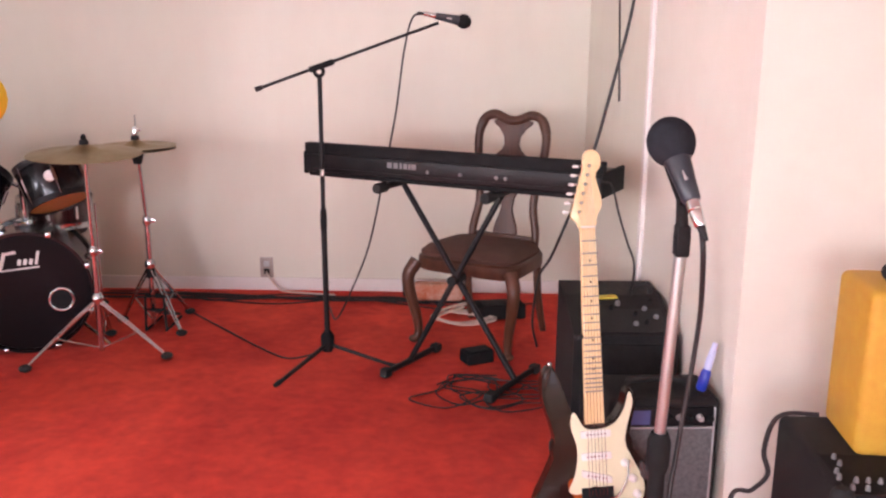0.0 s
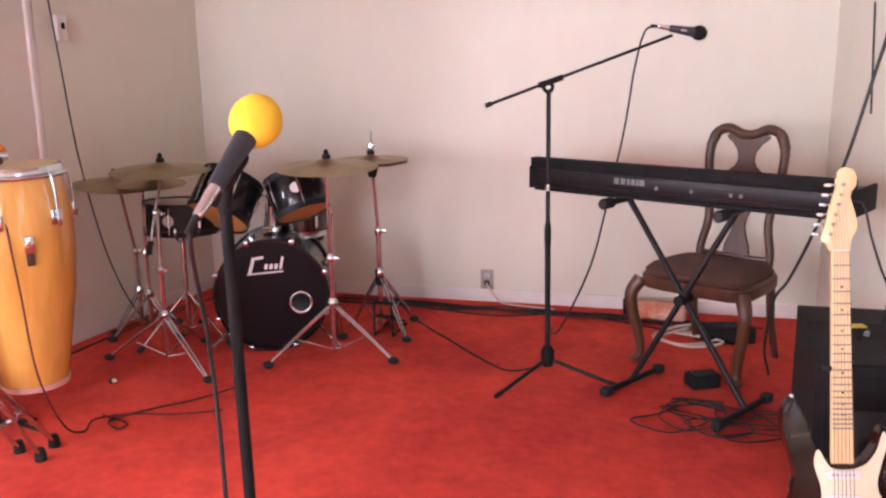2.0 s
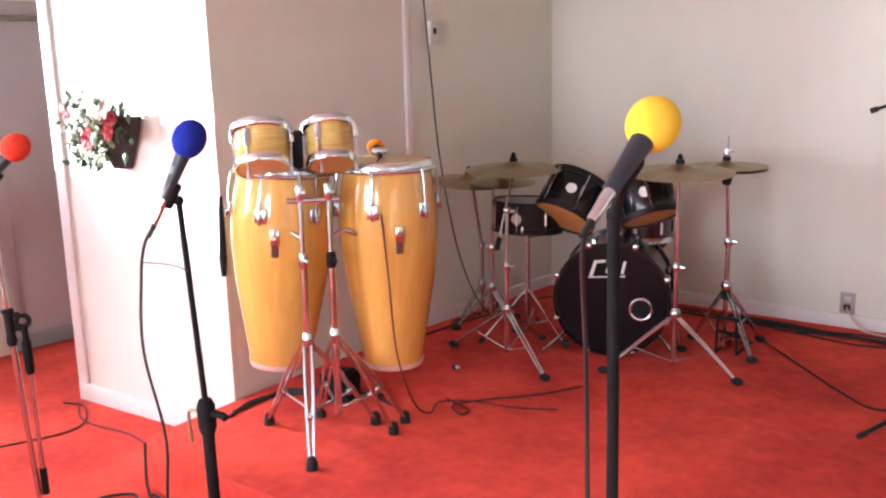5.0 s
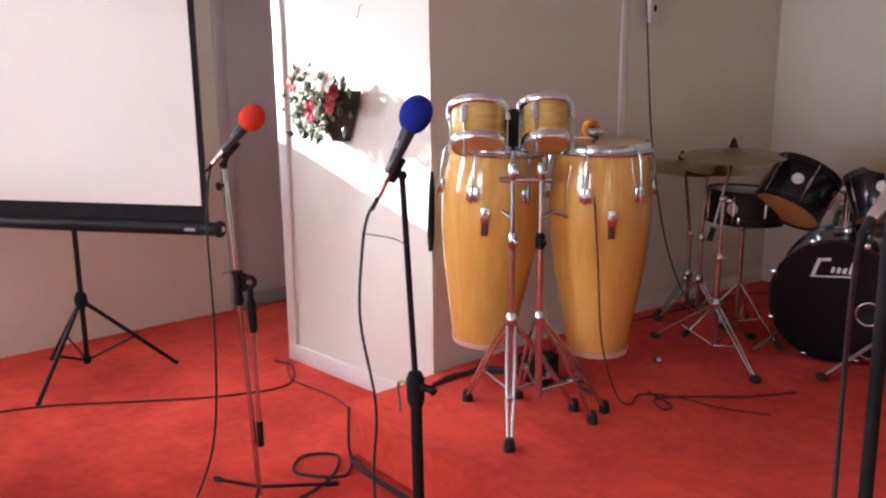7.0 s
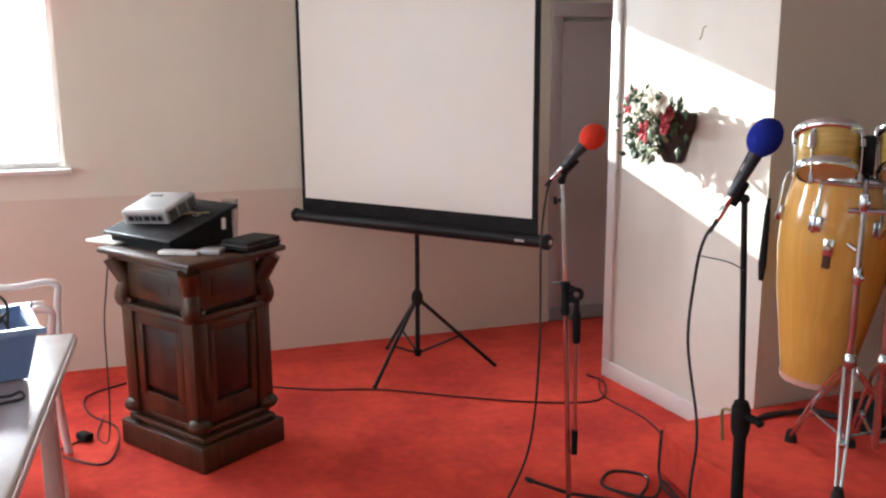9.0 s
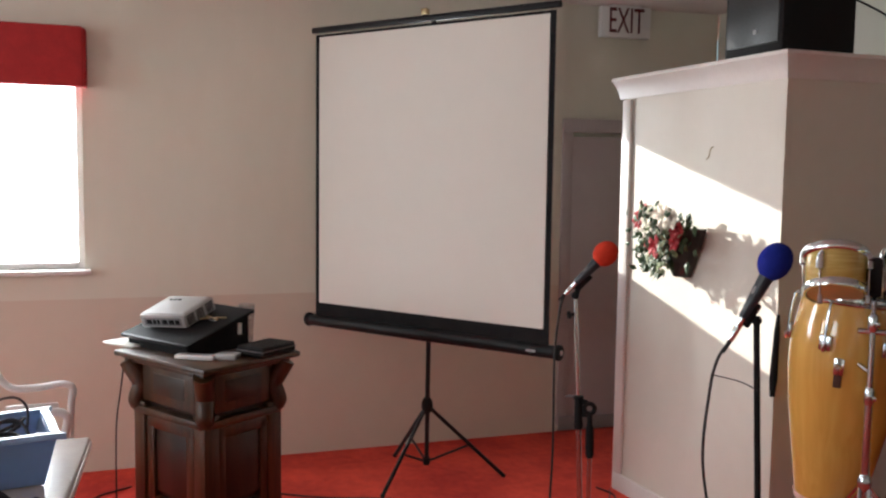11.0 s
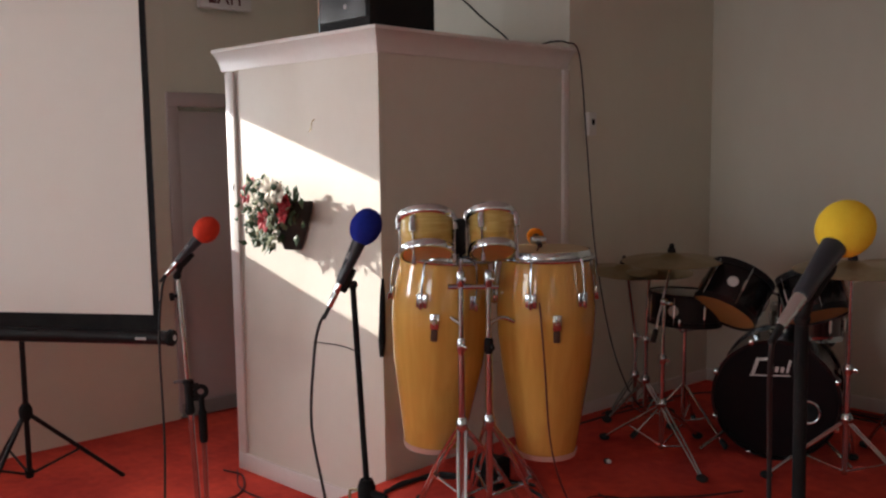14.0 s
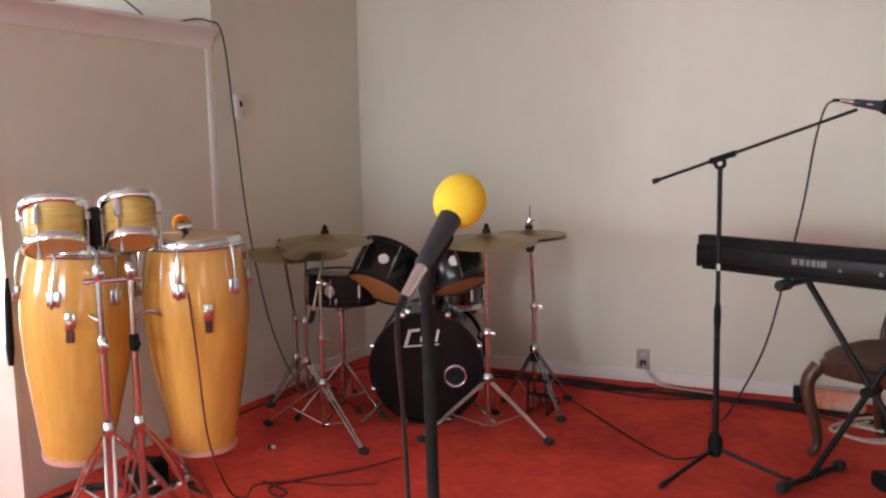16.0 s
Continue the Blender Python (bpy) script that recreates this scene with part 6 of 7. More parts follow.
for v in (-0.062, 0.0, 0.062):
    for k in range(5):
        q = o + PR @ V(-0.1255, v, 0.018 + 0.009 * k)
        part("vent_slat", Mesh(q).box(q, (0.003, 0.048, 0.005), PR), BLACKM, pj)
for i in range(3):
    q = o + PR @ V(0.02 + 0.025 * i, 0.05, 0.074)
    part("button", Mesh(q).box(q, (0.014, 0.009, 0.003), PR), BLACKM, pj)
o = pp(0.0, 0.03, PT + 0.124)
ky = thing("key_bunch", o, "small bunch of brass keys on the desk box", "keys")
part("ring", Mesh(o).ring(o + V(0, 0, 0.006), (0.2, 0.2, 1), 0.016, 0.002, 18, 6), SILVERP, ky)
for a in (10, 70, 200, 290):
    d = V(math.cos(radians(a)), math.sin(radians(a)), 0.15)
    part("key", Mesh(o).box(o + d * 0.036 + V(0, 0, 0.008), (0.045, 0.012, 0.006), a, 0.001, 1), BRASS, ky)
o = pp(-0.12, -0.15, PT)
rc = thing("remote_control", o, "white remote control on the pulpit edge", "remote control")
part("body", Mesh(o).box(o + V(0, 0, 0.010), (0.045, 0.17, 0.018), ROT @ Matrix.Rotation(radians(62), 3, 'Z'), 0.006), WHITEP, rc)
part("buttons", Mesh(o).box(o + V(0, 0, 0.020), (0.026, 0.12, 0.003), ROT @ Matrix.Rotation(radians(62), 3, 'Z')), SILVERP, rc)
o = pp(-0.21, -0.06, PT)
ct = thing("card_case", o, "small clear plastic case on the pulpit", "case")
part("case", Mesh(o).box(o + V(0, 0, 0.012), (0.09, 0.07, 0.022), pang + 30, 0.004), SILVERP, ct)
o = pp(-0.24, 0.12, PT)
bk = thing("leather_case", o, "soft black zipped leather case lying on the pulpit", "case")
part("lower_shell", Mesh(o).box(o + V(0, 0, 0.014), (0.150, 0.215, 0.026), pang + 8, 0.011, 3), BLACKM, bk)
part("upper_shell", Mesh(o).box(o + V(0, 0, 0.034), (0.146, 0.208, 0.020), pang + 8, 0.0095, 3), TOLEX, bk)
part("zip", Mesh(o).box(o + V(0, 0, 0.0255), (0.153, 0.218, 0.003), pang + 8, 0.001, 1), DIMGREY, bk)
o = pp(0.365, -0.13, PT)
pa = thing("open_booklet", o, "white paper booklet on the pulpit corner", "booklet")
part("sheet", Mesh(o).box(o + V(0, 0, 0.006), (0.20, 0.15, 0.010), pang + 4, 0.002), PAPER, pa)
# a plain cup form stands in for a crumpled plastic packet
o = pp(0.0, 0.215, PT)
gl = thing("plastic_packet", o, "clear cup shape for a crumpled plastic packet behind the desk box", "cup")
part("cup", Mesh(o).lathe(o + V(0, 0, 0.001), o + V(0, 0, 0.175), [(0, 0.026), (0.02, 0.028), (1, 0.036), (1, 0.034), (0.03, 0.026)], 20), CLEARP, gl)

# ---- table with tub, and a plastic chair ----
ta, tb = V(-3.34, -0.262, 0), V(-1.55, -0.40, 0)
td = (tb - ta).normalized()
tn = V(td.y, -td.x, 0)
o = ta.lerp(tb, 0.5) + tn * 0.37
tbl = thing("folding_table", o, "pale laminate folding table with scuffed edge", "table")
tang = math.degrees(math.atan2(td.y, td.x))
tl_ = (tb - ta).length
part("tabletop", Mesh(o).box(o + V(0, 0, 0.724), (tl_, 0.74, 0.032), tang, 0.010, 3), TABLETOP, tbl)
part("edge_band", Mesh(o).box(o - tn * 0.371 + V(0, 0, 0.718), (tl_ - 0.03, 0.008, 0.024), tang, 0.003), TRIM, tbl)
for su in (-1, 1):
    for sv in (-1, 1):
        q = o + td * su * (tl_ / 2 - 0.14) + tn * sv * 0.28
        part("leg", Mesh(q).box(q + V(0, 0, 0.354), (0.075, 0.05, 0.708), tang, 0.006), TABLETOP, tbl)
part("apron", Mesh(o).box(o - tn * 0.28 + V(0, 0, 0.66), (tl_ - 0.2, 0.03, 0.09), tang, 0.004), TABLETOP, tbl)
TZ = 0.7405
o = V(-2.97, -0.60, TZ)
TUBTURN = Matrix.Rotation(radians(10), 3, 'Z')
tub = thing("storage_tub", o, "translucent blue plastic tub full of black cables", "tub")


def tub_ring(hx, hy, z):
    return [o + TUBTURN @ V(x, y, z * 1.1) for x, y in smooth_outline([(-hx, -hy * 0.9), (-hx * 0.9, -hy), (hx * 0.9, -hy), (hx, -hy * 0.9), (hx, hy * 0.9), (hx * 0.9, hy), (-hx * 0.9, hy), (-hx, hy * 0.9)], 2)]


part("body", Mesh(o).rings([tub_ring(0.120, 0.195, 0.002), tub_ring(0.138, 0.226, 0.128), tub_ring(0.134, 0.222, 0.128), tub_ring(0.116, 0.191, 0.008)]), TUBBLUE, tub)
rim_out, rim_in = [tub_ring(0.158, 0.248, z) for z in (0.126, 0.142)], [tub_ring(0.136, 0.224, z) for z in (0.142, 0.126)]
part("rim", Mesh(o).rings(rim_out + rim_in, closed=True), TUBRIM, tub, "pale blue rolled rim")
random.seed(11)
for i in range(12):
    pts = [o + TUBTURN @ V(random.uniform(-0.10, 0.10), random.uniform(-0.18, 0.18), random.uniform(0.05, 0.145)) for _ in range(8)]
    part("cable_coil", Mesh(o).tube(pts, 0.006, 6, 6), CABLE, tub)
part("loose_cable", Mesh(o).tube([o + V(-0.05, 0.02, 0.11), o + V(-0.06, 0.06, 0.20), o + V(-0.07, 0.13, 0.225), o + V(-0.08, 0.17, 0.19), o + V(-0.06, 0.17, 0.12)], 0.004, 6, 6), CABLE, tub)
part("loose_cable", Mesh(o).tube([o + V(0.02, 0.05, 0.11), o + V(0.0, 0.11, 0.17), o + V(0.0, 0.16, 0.165), o + V(0.03, 0.19, 0.12)], 0.005, 6, 6), CABLE, tub)
part("loose_cable", Mesh(o).tube([o + V(-0.02, 0.10, 0.12), o + V(-0.14, -0.02, 0.26), o + V(-0.20, -0.12, 0.33), o + V(-0.22, -0.22, 0.30)], 0.004, 6, 6), CABLE, tub)
o = V(-2.72, -0.46, TZ)
ad = thing("power_adapter", o, "black power adapter with a coiled cord on the table", "adapter")
part("case", Mesh(o).box(o + V(0, -0.02, 0.018), (0.09, 0.06, 0.034), 25, 0.006), BLACKM, ad)
part("cord", Mesh(o).tube([o + V(0.02, 0.01, 0.02), o + V(-0.01, 0.05, 0.008), o + V(-0.04, 0.075, 0.006), o + V(0.03, 0.085, 0.010), o + V(0.05, 0.02, 0.008), o + V(0.08, -0.04, 0.006), o + V(0.10, -0.12, 0.006)], 0.0045, 6, 6), CABLE, ad)
o = V(-2.36, -0.48, TZ)
pl_ = thing("pliers", o, "dark pair of pliers lying on the table", "pliers")
for a in (8, -10):
    d = V(math.sin(radians(a)), math.cos(radians(a)), 0)
    part("arm", Mesh(o).tube([o + V(0, 0, 0.010) - d * 0.11, o + V(0, 0, 0.012), o + V(0, 0, 0.009) + d.cross(V(0, 0, 0.05)) + d * 0.07], 0.008, 8, 4, 0.005), BLACKM, pl_)
o = V(-2.17, -0.49, TZ)
bx_ = thing("cardboard_carton", o, "small white carton with a blue edge on the table", "carton")
part("carton", Mesh(o).box(o + V(0, 0, 0.02), (0.13, 0.19, 0.038), 12, 0.002, 1), PAPER, bx_)
part("edge_strip", Mesh(o).box(o + V(0.068, 0.013, 0.018), (0.003, 0.18, 0.030), 12), BLUEP, bx_)
part("flap", Mesh(o).box(o + V(0.0, 0.0, 0.0405), (0.10, 0.15, 0.002), 12), SILVERP, bx_)

o = V(-3.87, -0.595, 0)
pch = thing("plastic_chair", o, "white moulded plastic armchair behind the table", "chair")
seat_rings = [[o + V(x, y, z) for x, y in smooth_outline([(-0.20, -0.20), (0.20, -0.20), (0.235, 0.18), (0.20, 0.22), (-0.20, 0.22), (-0.235, 0.18)], 4)] for z in (0.40, 0.43)]
part("seat", Mesh(o).rings(seat_rings), WHITEP, pch)
for i in range(5):
    x = -0.16 + i * 0.08
    part("back_slat", Mesh(o).tube([o + V(x * 0.85, -0.19, 0.42), o + V(x * 0.95, -0.235, 0.62), o + V(x, -0.27, 0.84)], 0.020, 8, 4), WHITEP, pch)
part("back_rail", Mesh(o).tube([o + V(-0.225, -0.19, 0.62), o + V(-0.22, -0.25, 0.80), o + V(-0.14, -0.275, 0.865), o + V(0, -0.28, 0.88), o + V(0.14, -0.275, 0.865), o + V(0.22, -0.25, 0.80), o + V(0.225, -0.19, 0.62)], 0.020, 10, 6), WHITEP, pch)
for sx in (-1, 1):
    part("armrest", Mesh(o).tube([o + V(sx * 0.225, -0.20, 0.88), o + V(sx * 0.228, -0.06, 0.83), o + V(sx * 0.23, -0.012, 0.775), o + V(sx * 0.23, 0.03, 0.748), o + V(sx * 0.23, 0.12, 0.748), o + V(sx * 0.23, 0.205, 0.757), o + V(sx * 0.228, 0.245, 0.735), o + V(sx * 0.225, 0.238, 0.66), o + V(sx * 0.222, 0.225, 0.42)], 0.015, 10, 6), WHITEP, pch)
    part("arm_panel", Mesh(o).box(o + V(sx * 0.23, 0.09, 0.655), (0.010, 0.20, 0.05), 0, 0.004), WHITEP, pch)
    for y in (-0.18, 0.19):
        part("leg", Mesh(o).tube([o + V(sx * 0.20, y, 0.42), o + V(sx * 0.225, y * 1.2, 0.002)], 0.024, 10, 0, 0.017), WHITEP, pch)

# ---- flower basket on the closet front ----
o = V(-3.60, 2.31, 1.20)
fb = thing("flower_basket", o, "dark wall basket with red and white silk flowers", "flower basket")


def half_cone(z, r, cx):
    return [V(cx + r * math.cos(math.pi * i / 14), 2.318 - r * 0.85 * math.sin(math.pi * i / 14), z) for i in range(15)]


part("basket", Mesh(o).rings([half_cone(1.19, 0.055, -3.575), half_cone(1.25, 0.085, -3.575), half_cone(1.36, 0.125, -3.565), half_cone(1.42, 0.14, -3.56)]), WICKER, fb)
random.seed(5)


def leaf(m_, c, d, n, L, w):
    d, n = Vector(d).normalized(), Vector(n).normalized()
    s = d.cross(n).normalized()
    pts = [c, c + d * L * 0.35 + s * w, c + d * L + n * 0.0, c + d * L * 0.35 - s * w]
    mid = c + d * L * 0.4 + n * w * 0.35
    vs = [m_.v(q) for q in pts] + [m_.v(mid)]
    for i, j in ((0, 1), (1, 2), (2, 3), (3, 0)):
        m_.bm.faces.new((vs[i], vs[j], vs[4]))


for mt, nn in ((GREENLEAF, 250), (PALELEAF, 95)):
    m_ = Mesh(o)
    for i in range(nn):
        a = random.uniform(0, 2 * math.pi)
        q = V(-3.575 + random.gauss(0, 0.085), 2.26 - abs(random.gauss(0, 0.085)), 1.395 + random.gauss(0, 0.062))
        if i % 3 == 0:
            q = V(-3.655 + random.uniform(-0.09, 0.10), 2.235 - random.uniform(0, 0.05), random.uniform(1.21, 1.38))
        leaf(m_, q, (math.cos(a), random.uniform(-0.8, 0.1), math.sin(a) - 0.3), (random.uniform(-0.4, 0.4), -1, random.uniform(-0.2, 0.6)), random.uniform(0.035, 0.065), random.uniform(0.011, 0.02))
    tagged(part("leaves", m_, mt, fb, smooth=False), kind="stuff")


def flower(c, r, mt, lab):
    m_ = Mesh(c)
    for ring_, (k, rr) in enumerate(((6, 1.0), (5, 0.65), (4, 0.35))):
        for i in range(k):
            a = 2 * math.pi * i / k + ring_ * 0.5
            d = V(math.cos(a), -0.35 - ring_ * 0.35, math.sin(a))
            leaf(m_, Vector(c), d, (0, -1, 0.1), r * rr, r * rr * 0.5)
    part("flower", m_, mt, fb, lab, smooth=False)


for x, z, r in ((-3.745, 1.485, 0.062), (-3.765, 1.445, 0.050), (-3.605, 1.335, 0.072), (-3.475, 1.41, 0.062), (-3.455, 1.365, 0.05)):
    flower(V(x + 0.02, 2.18 + random.uniform(-0.02, 0.02), z), r, FLOWERRED, "deep red silk flower")
for x, z, r in ((-3.675, 1.465, 0.060), (-3.715, 1.405, 0.05), (-3.53, 1.475, 0.062), (-3.48, 1.465, 0.050), (-3.60, 1.455, 0.055), (-3.655, 1.41, 0.045), (-3.565, 1.43, 0.045)):
    flower(V(x + 0.02, 2.175 + random.uniform(-0.02, 0.02), z), r * 1.2, FLOWERWHITE, "cream white silk flower")
part("hook", Mesh(o).tube([V(-3.41, 2.33, 1.79), V(-3.41, 2.315, 1.78), V(-3.415, 2.31, 1.745), V(-3.43, 2.31, 1.735)], 0.003, 6, 3), BRASS, fb)

# ---- loudspeaker on the closet, with its cable ----
o = V(-3.06, 2.50, 2.158)
sp = thing("loudspeaker", o, "black loudspeaker cabinet standing on the closet", "loudspeaker")
SA = V(-3.0, 2.348, 0)
u_ = V(-1.0, -0.06, 0).normalized()
v_ = V(-0.06, 1.0, 0).normalized()
ctr = SA + u_ * 0.195 + v_ * 0.205
SR = Matrix((u_, v_, u_.cross(v_))).transposed()
part("cabinet", Mesh(o).box(ctr + V(0, 0, 2.158 + 0.24), (0.33, 0.41, 0.48), SR, 0.012), TOLEX, sp)
q = ctr - v_ * 0.206 + V(0, 0, 2.158 + 0.25)
part("front_grille", Mesh(o).box(q, (0.29, 0.010, 0.41), SR, 0.006), mat("dark_speaker_grille", (0.03, 0.035, 0.035), 0.35, dark=(0.015, 0.016, 0.016), scale=90, amount=0.8), sp)
q = ctr - v_ * 0.212 + u_ * -0.02 + V(0, 0, 2.158 + 0.10)
part("badge", Mesh(o).box(q, (0.018, 0.003, 0.018), SR), SILVERP, sp)
part("cable", Mesh(o).tube([ctr + v_ * 0.19 - u_ * 0.1 + V(0, 0, 2.44), V(-2.98, 2.82, 2.34), V(-2.965, 2.98, 2.25), V(-2.96, 3.13, 2.18), V(-3.0, 3.25, 2.142), V(-2.96, 3.37, 2.158), V(-2.93, 3.46, 2.182), V(-2.905, 3.54, 2.182), V(-2.868, 3.60, 2.12), V(-2.85, 3.64, 1.70), V(-2.83, 3.68, 1.20), V(-2.80, 3.74, 0.80), V(-2.76, 3.80, 0.52), V(-2.70, 3.88, 0.30), V(-2.62, 3.95, STAGE + 0.01)], 0.0042, 8, 6), CABLE, sp)

# black strap hanging at the closet corner
o = V(-2.985, 2.345, 0.80)
bs = thing("hanging_strap", o, "black strap hanging at the closet corner", "strap")
part("strap", Mesh(o).lathe(V(-2.975, 2.34, 1.10), V(-2.985, 2.335, 0.76), [(0, 0.006), (0.2, 0.012), (0.8, 0.016), (1, 0.01)], 10), BLACKM, bs)

# ---- sockets ----
o = V(-1.008, 4.822, 0.333)
ot = thing("wall_outlet", o, "cream wall outlet with plugs in the back wall", "outlet")
part("plate", Mesh(o).box(o, (0.075, 0.010, 0.118), -1.4, 0.003), mat("aged_outlet_plastic", (0.42, 0.35, 0.31), 0.4, dark=(0.30, 0.24, 0.21), scale=20, amount=0.6), ot)
for z in (-0.022, 0.022):
    part("socket", Mesh(o).box(o + V(0, -0.007, z), (0.032, 0.006, 0.03), -1.4, 0.004), SILVERP if z > 0 else BLACKM, ot)
part("cord", Mesh(o).tube([o + V(0, -0.012, -0.022), o + V(0.02, -0.05, -0.04), o + V(0.07, -0.06, -0.10), V(-0.88, 4.74, STAGE + 0.012), V(-0.6, 4.68, STAGE + 0.012)], 0.005, 8, 6), WHITECABLE, ot)
o = V(-2.885, 3.715, 1.775)
sw_ = thing("wall_switch", o, "white thermostat box with dark switch on the wall", "switch")
part("plate", Mesh(o).box(o + V(0.008, 0, 0), (0.030, 0.075, 0.12), 5, 0.003), WHITEP, sw_)
part("toggle", Mesh(o).box(o + V(0.025, 0, 0.01), (0.008, 0.02, 0.03), 5, 0.002), BLACKM, sw_)

# ---- cables and small things on the floors ----


def cable(pts, mt=CABLE, r=0.0045, label="black cable lying on the red carpet"):
    o_ = Vector(pts[0])
    t_ = thing("floor_cable", o_, label, "cable", "floor cables")
    part("cord", Mesh(o_).tube(pts, r, 6, 7), mt, t_)


S1 = STAGE + 0.006
cable([(-1.55, 4.70, S1), (-1.2, 4.66, S1), (-0.8, 4.70, S1), (-0.3, 4.60, S1), (0.1, 4.50, S1), (0.5, 4.55, S1)])
cable([(-1.9, 4.76, S1), (-1.3, 4.72, S1), (-0.7, 4.60, S1), (-0.25, 4.66, S1), (0.2, 4.40, S1)])
cable([(-1.3, 4.60, S1), (-0.9, 4.52, S1), (-0.5, 4.62, S1), (-0.1, 4.48, S1), (0.25, 4.30, S1)])
cable([(-1.35, 4.40, S1), (-1.05, 4.05, S1), (-0.85, 3.82, S1), (-0.70, 3.68, S1), (-0.60, 3.72, S1), (-0.55, 3.80, S1), (-0.52, 3.95, S1 + 0.01)])
cable([(-2.85, 3.80, S1), (-2.78, 4.2, S1), (-2.6, 4.6, S1), (-2.1, 4.74, S1)])
cable([(-2.80, 2.75, S1), (-2.84, 3.2, S1), (-2.82, 3.7, S1), (-2.7, 4.3, S1)])
cable([(-2.215, 2.847, S1), (-2.067, 2.793, S1), (-2.071, 2.738, S1), (-2.151, 2.804, S1), (-2.054, 2.943, S1), (-1.916, 3.087, S1), (-1.794, 3.282, S1)], REDCABLE)
cable([(0.08, 4.42, S1), (0.30, 4.30, S1 + 0.02), (0.10, 4.20, S1), (-0.05, 4.32, S1), (0.15, 4.48, S1 + 0.02), (0.35, 4.36, S1)], WHITECABLE, 0.008, "cream power cord coiled behind the chair")
cable([(0.05, 4.36, S1 + 0.012), (0.28, 4.22, S1 + 0.02), (0.12, 4.14, S1 + 0.012), (-0.02, 4.26, S1 + 0.012), (0.12, 4.42, S1 + 0.02)], WHITECABLE, 0.008, "cream power cord coiled behind the chair")
random.seed(3)
for k in range(7):
    c0 = V(0.06 + 0.05 * k, 3.32 + random.uniform(-0.08, 0.10), S1)
    pts = []
    for i in range(8):
        a = i * 0.9 + k
        rr = 0.12 + 0.06 * math.sin(i * 1.7 + k)
        pts.append((c0.x + rr * 1.4 * math.cos(a), c0.y + rr * math.sin(a), S1 + 0.004 * (i % 3)))
    cable(pts, CABLE, 0.0032, "tangled black cable under the keyboard stand")
cable([(0.60, 3.20, 1.09), (0.624, 3.142, 1.084), (0.643, 3.087, 0.989), (0.667, 3.031, 0.896), (0.684, 2.976, 0.826), (0.706, 3.10, 0.678)], CABLE, 0.004, "black cable hanging from the keyboard to the amplifier")
cable([(0.76, 3.2, 2.735), (0.73, 3.22, 2.2), (0.686, 3.232, 1.748), (0.636, 3.242, 1.488), (0.569, 3.254, 1.195), (0.51, 3.365, 0.945), (0.466, 3.574, 0.71), (0.434, 3.729, 0.575), (0.42, 3.80, 0.35), (0.45, 3.85, S1)], CABLE, 0.006, "black cable hanging down from the ceiling")
cable([(0.803, 4.085, 1.80), (0.803, 4.031, 1.567), (0.804, 3.988, 1.341)], CABLE, 0.004, "short dark cord hanging on the side wall")
Z1 = 0.006
cable([(-5.05, 0.2, Z1), (-4.75, 0.35, Z1), (-4.45, 0.75, Z1), (-4.30, 1.10, Z1), (-4.05, 1.45, Z1), (-3.85, 1.75, Z1), (-3.75, 2.05, Z1), (-3.95, 2.22, Z1), (-4.10, 2.20, Z1)], REDCABLE, 0.005, "dark red cable snaking over the lower carpet")
cable([(-4.05, 2.25, Z1), (-3.80, 2.12, Z1), (-3.45, 2.14, Z1), (-3.15, 2.05, Z1), (-3.02, 1.95, Z1)], REDCABLE, 0.004, "thin cable along the closet baseboard")
cable([(-2.88, 1.05, Z1), (-2.75, 1.25, Z1), (-2.80, 1.62, Z1), (-2.95, 1.80, Z1), (-3.05, 1.70, Z1), (-2.95, 1.60, Z1), (-2.80, 1.72, Z1), (-2.90, 1.84, Z1), (-2.72, 1.80, Z1), (-2.45, 1.79, Z1)], CABLE, 0.006, "black cable looping at the foot of the stage")
cable([(-2.95, 1.86, STAGE), (-2.93, 1.84, 0.12), (-2.90, 1.82, 0.04), (-2.80, 1.79, 0.012), (-2.5, 1.77, 0.010)], CABLE, 0.006, "black cable running down the stage edge")
cable([(-4.90, -0.115, Z1), (-4.77, -0.302, Z1), (-4.51, -0.287, Z1), (-4.27, -0.164, Z1), (-3.96, -0.189, Z1), (-3.91, -0.26, Z1), (-4.09, -0.405, Z1), (-4.22, -0.30, Z1)], REDCABLE, 0.005, "dark cable looping on the carpet beside the pulpit")
cable([pp(0.262, -0.232, 0.83), pp(0.268, -0.25, 0.70), pp(0.258, -0.275, 0.58), pp(0.275, -0.27, 0.42), pp(0.282, -0.27, 0.20), pp(0.30, -0.28, 0.02), pp(0.42, -0.26, Z1), pp(0.62, -0.10, Z1)], CABLE, 0.0032, "thin dark cord hanging down the pulpit side")
o = V(-4.20, -0.304, Z1)
t = thing("power_adapter", o, "small black plug adapter on the red carpet", "adapter")
part("case", Mesh(o).box(o + V(0, 0, 0.016), (0.07, 0.045, 0.032), 35, 0.006), BLACKM, t)
cable([(-2.885, 2.25, S1), (-2.880, 2.43, S1 + 0.004), (-2.86, 2.55, S1 + 0.004), (-2.70, 2.62, S1 + 0.004), (-2.45, 2.75, S1)], CABLE, 0.009, "thick black cable bundle behind the conga stand")
cable([(-2.86, 2.20, S1), (-2.90, 2.36, S1 + 0.004), (-2.84, 2.5, S1 + 0.004), (-2.60, 2.70, S1), (-2.35, 2.66, S1)], CABLE, 0.008, "thick black cable bundle behind the conga stand")

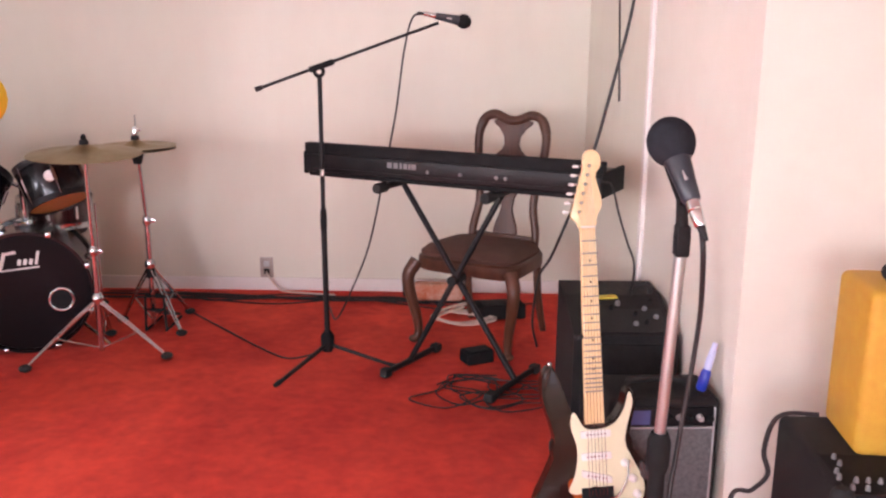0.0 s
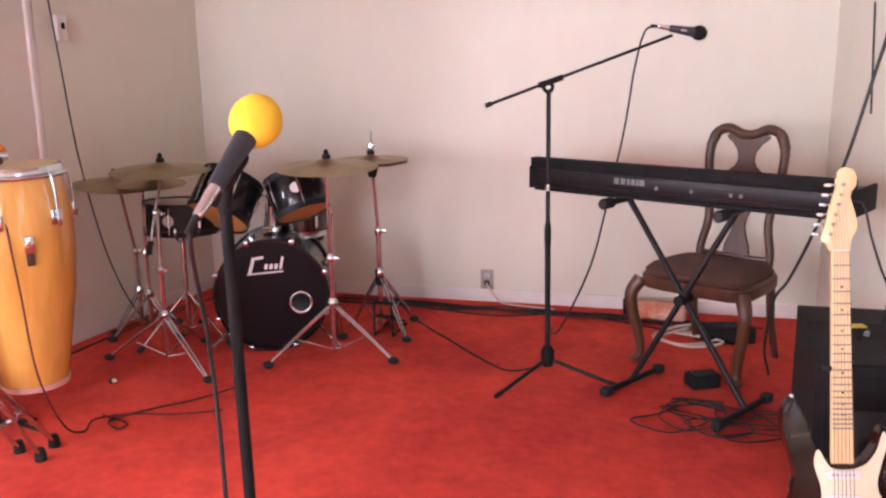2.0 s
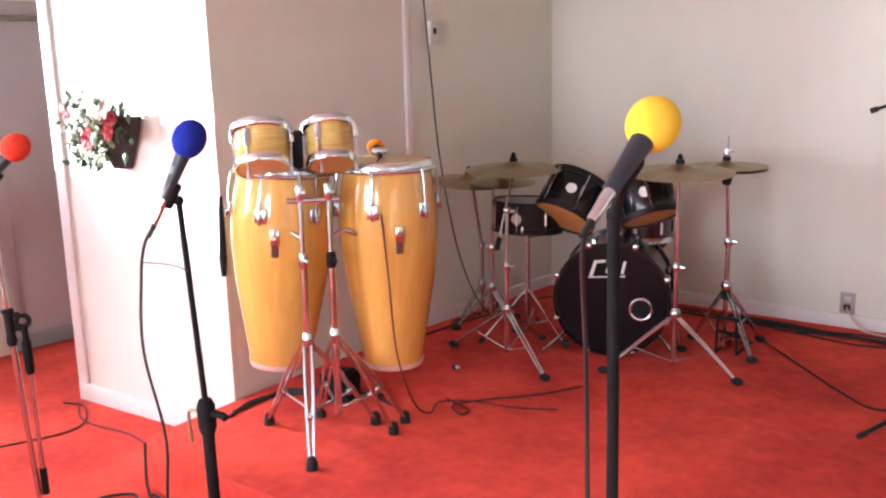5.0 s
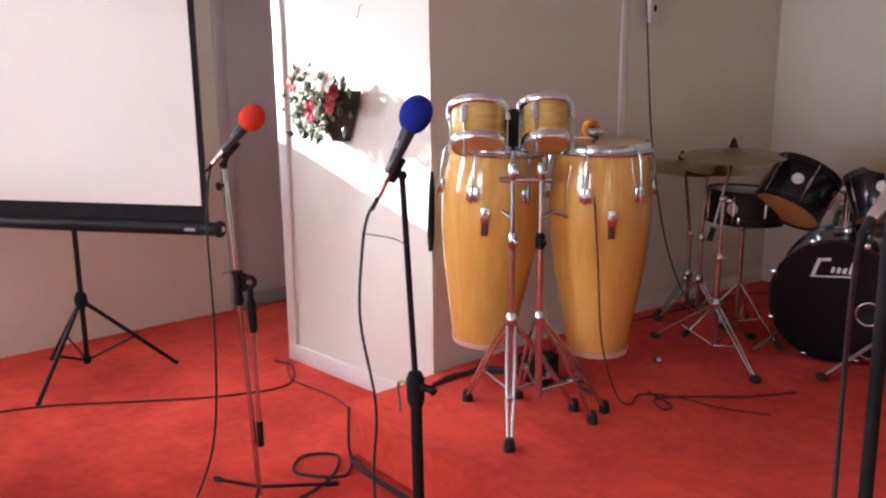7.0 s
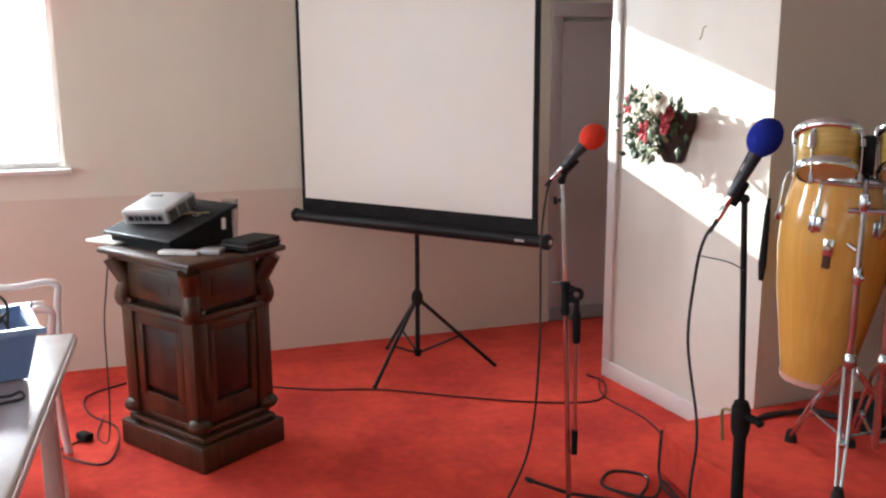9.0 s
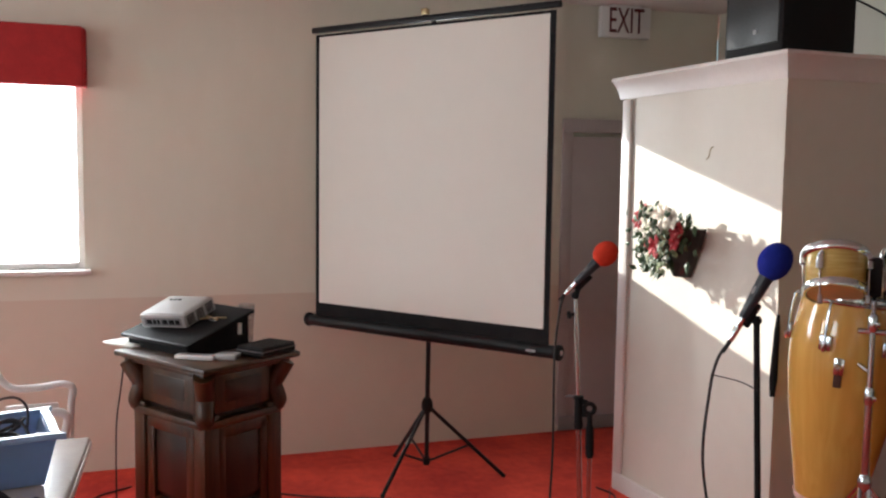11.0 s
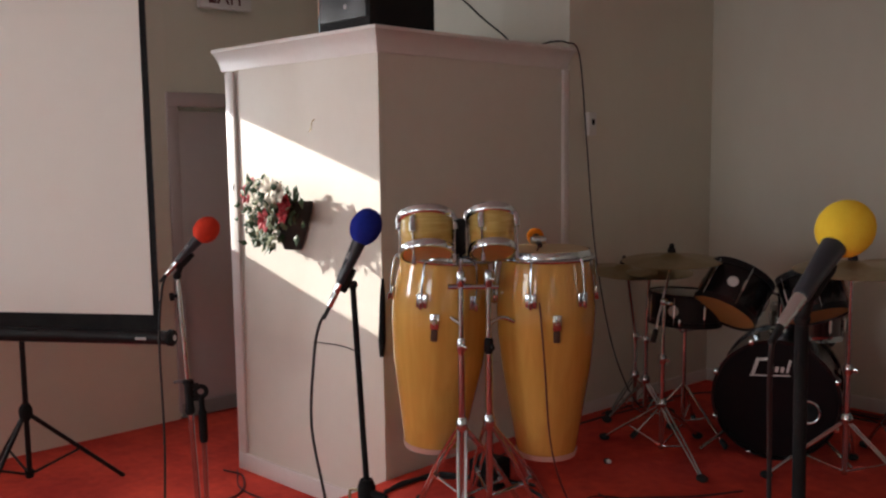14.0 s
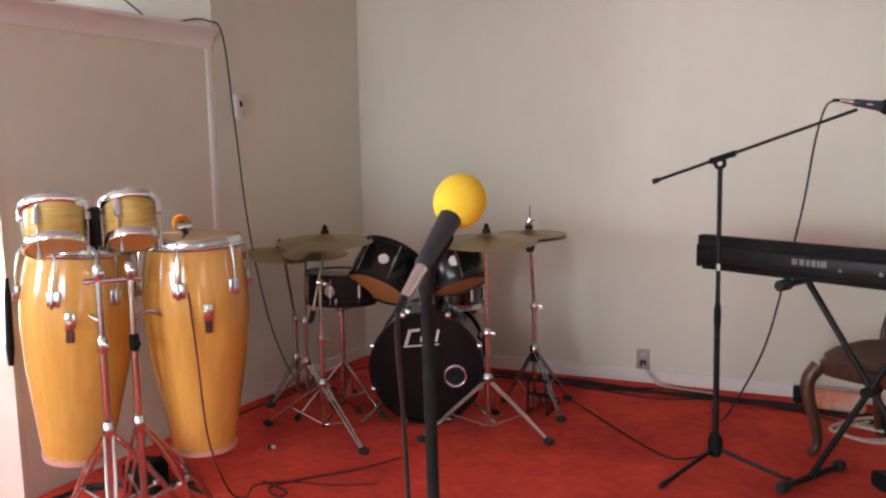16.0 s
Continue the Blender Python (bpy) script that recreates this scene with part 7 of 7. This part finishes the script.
for (x, y, sx, sy, sz, a, lab) in ((0.30, 4.33, 0.26, 0.14, 0.075, 10, "black effects box on the stage carpet"), (0.16, 3.66, 0.13, 0.09, 0.06, 25, "black sustain pedal under the keyboard"), (-2.62, 2.62, 0.14, 0.12, 0.12, 10, "black power supply behind the conga stand")):
    o = V(x, y, STAGE + 0.003)
    t = thing("pedal_box", o, lab, "pedal")
    part("case", Mesh(o).box(o + V(0, 0, sz / 2), (sx, sy, sz), a, 0.008), BLACKM, t)
    part("foot_plate", Mesh(o).box(o + V(0, -0.01, sz + 0.004), (sx * 0.7, sy * 0.6, 0.008), a, 0.003), RUBBER, t)
o = V(-0.02, 4.62, STAGE + 0.003)
t = thing("orange_bag", o, "small orange and white package against the wall", "package")
part("bag", Mesh(o).box(o + V(0, 0, 0.05), (0.28, 0.10, 0.10), -4, 0.03, 4), mat("orange_paper", (0.55, 0.13, 0.04), 0.6, dark=(0.7, 0.5, 0.4), scale=9, amount=0.9), t)
part("adapter", Mesh(o).box(o + V(-0.17, 0.02, 0.06), (0.05, 0.06, 0.08), 8, 0.006), BLACKM, t)

cable([(0.861, 1.83, 0.767), (0.798, 1.858, 0.757), (0.772, 1.87, 0.725), (0.761, 1.874, 0.653), (0.773, 1.869, 0.598), (0.744, 1.881, 0.55), (0.699, 1.898, 0.507), (0.68, 1.80, 0.25), (0.70, 1.74, 0.03), (0.76, 1.66, 0.008)], CABLE, 0.006, "black cable looping beside the amplifier cabinet")
random.seed(21)
for k in range(4):
    y0 = 4.72 - 0.035 * k
    cable([(-2.0 + 0.28 * i + random.uniform(-0.08, 0.08), y0 - 0.012 * i + random.uniform(-0.04, 0.03), S1 + 0.004 * k) for i in range(9)], CABLE, 0.006, "black cable lying along the back wall")
o = V(-2.416, 3.194, S1)
t = thing("rubber_stopper", o, "small black and white rubber stopper lying on the stage carpet", "stopper")
part("cap", Mesh(o).lathe(o, o + V(0.03, -0.02, 0.012), [(0, 0.010), (0.2, 0.013), (1, 0.013)], 12), RUBBER, t)
part("tip", Mesh(o).lathe(o + V(0.03, -0.02, 0.012), o + V(0.044, -0.03, 0.016), [(0, 0.010), (1, 0.008)], 12), WHITEP, t)
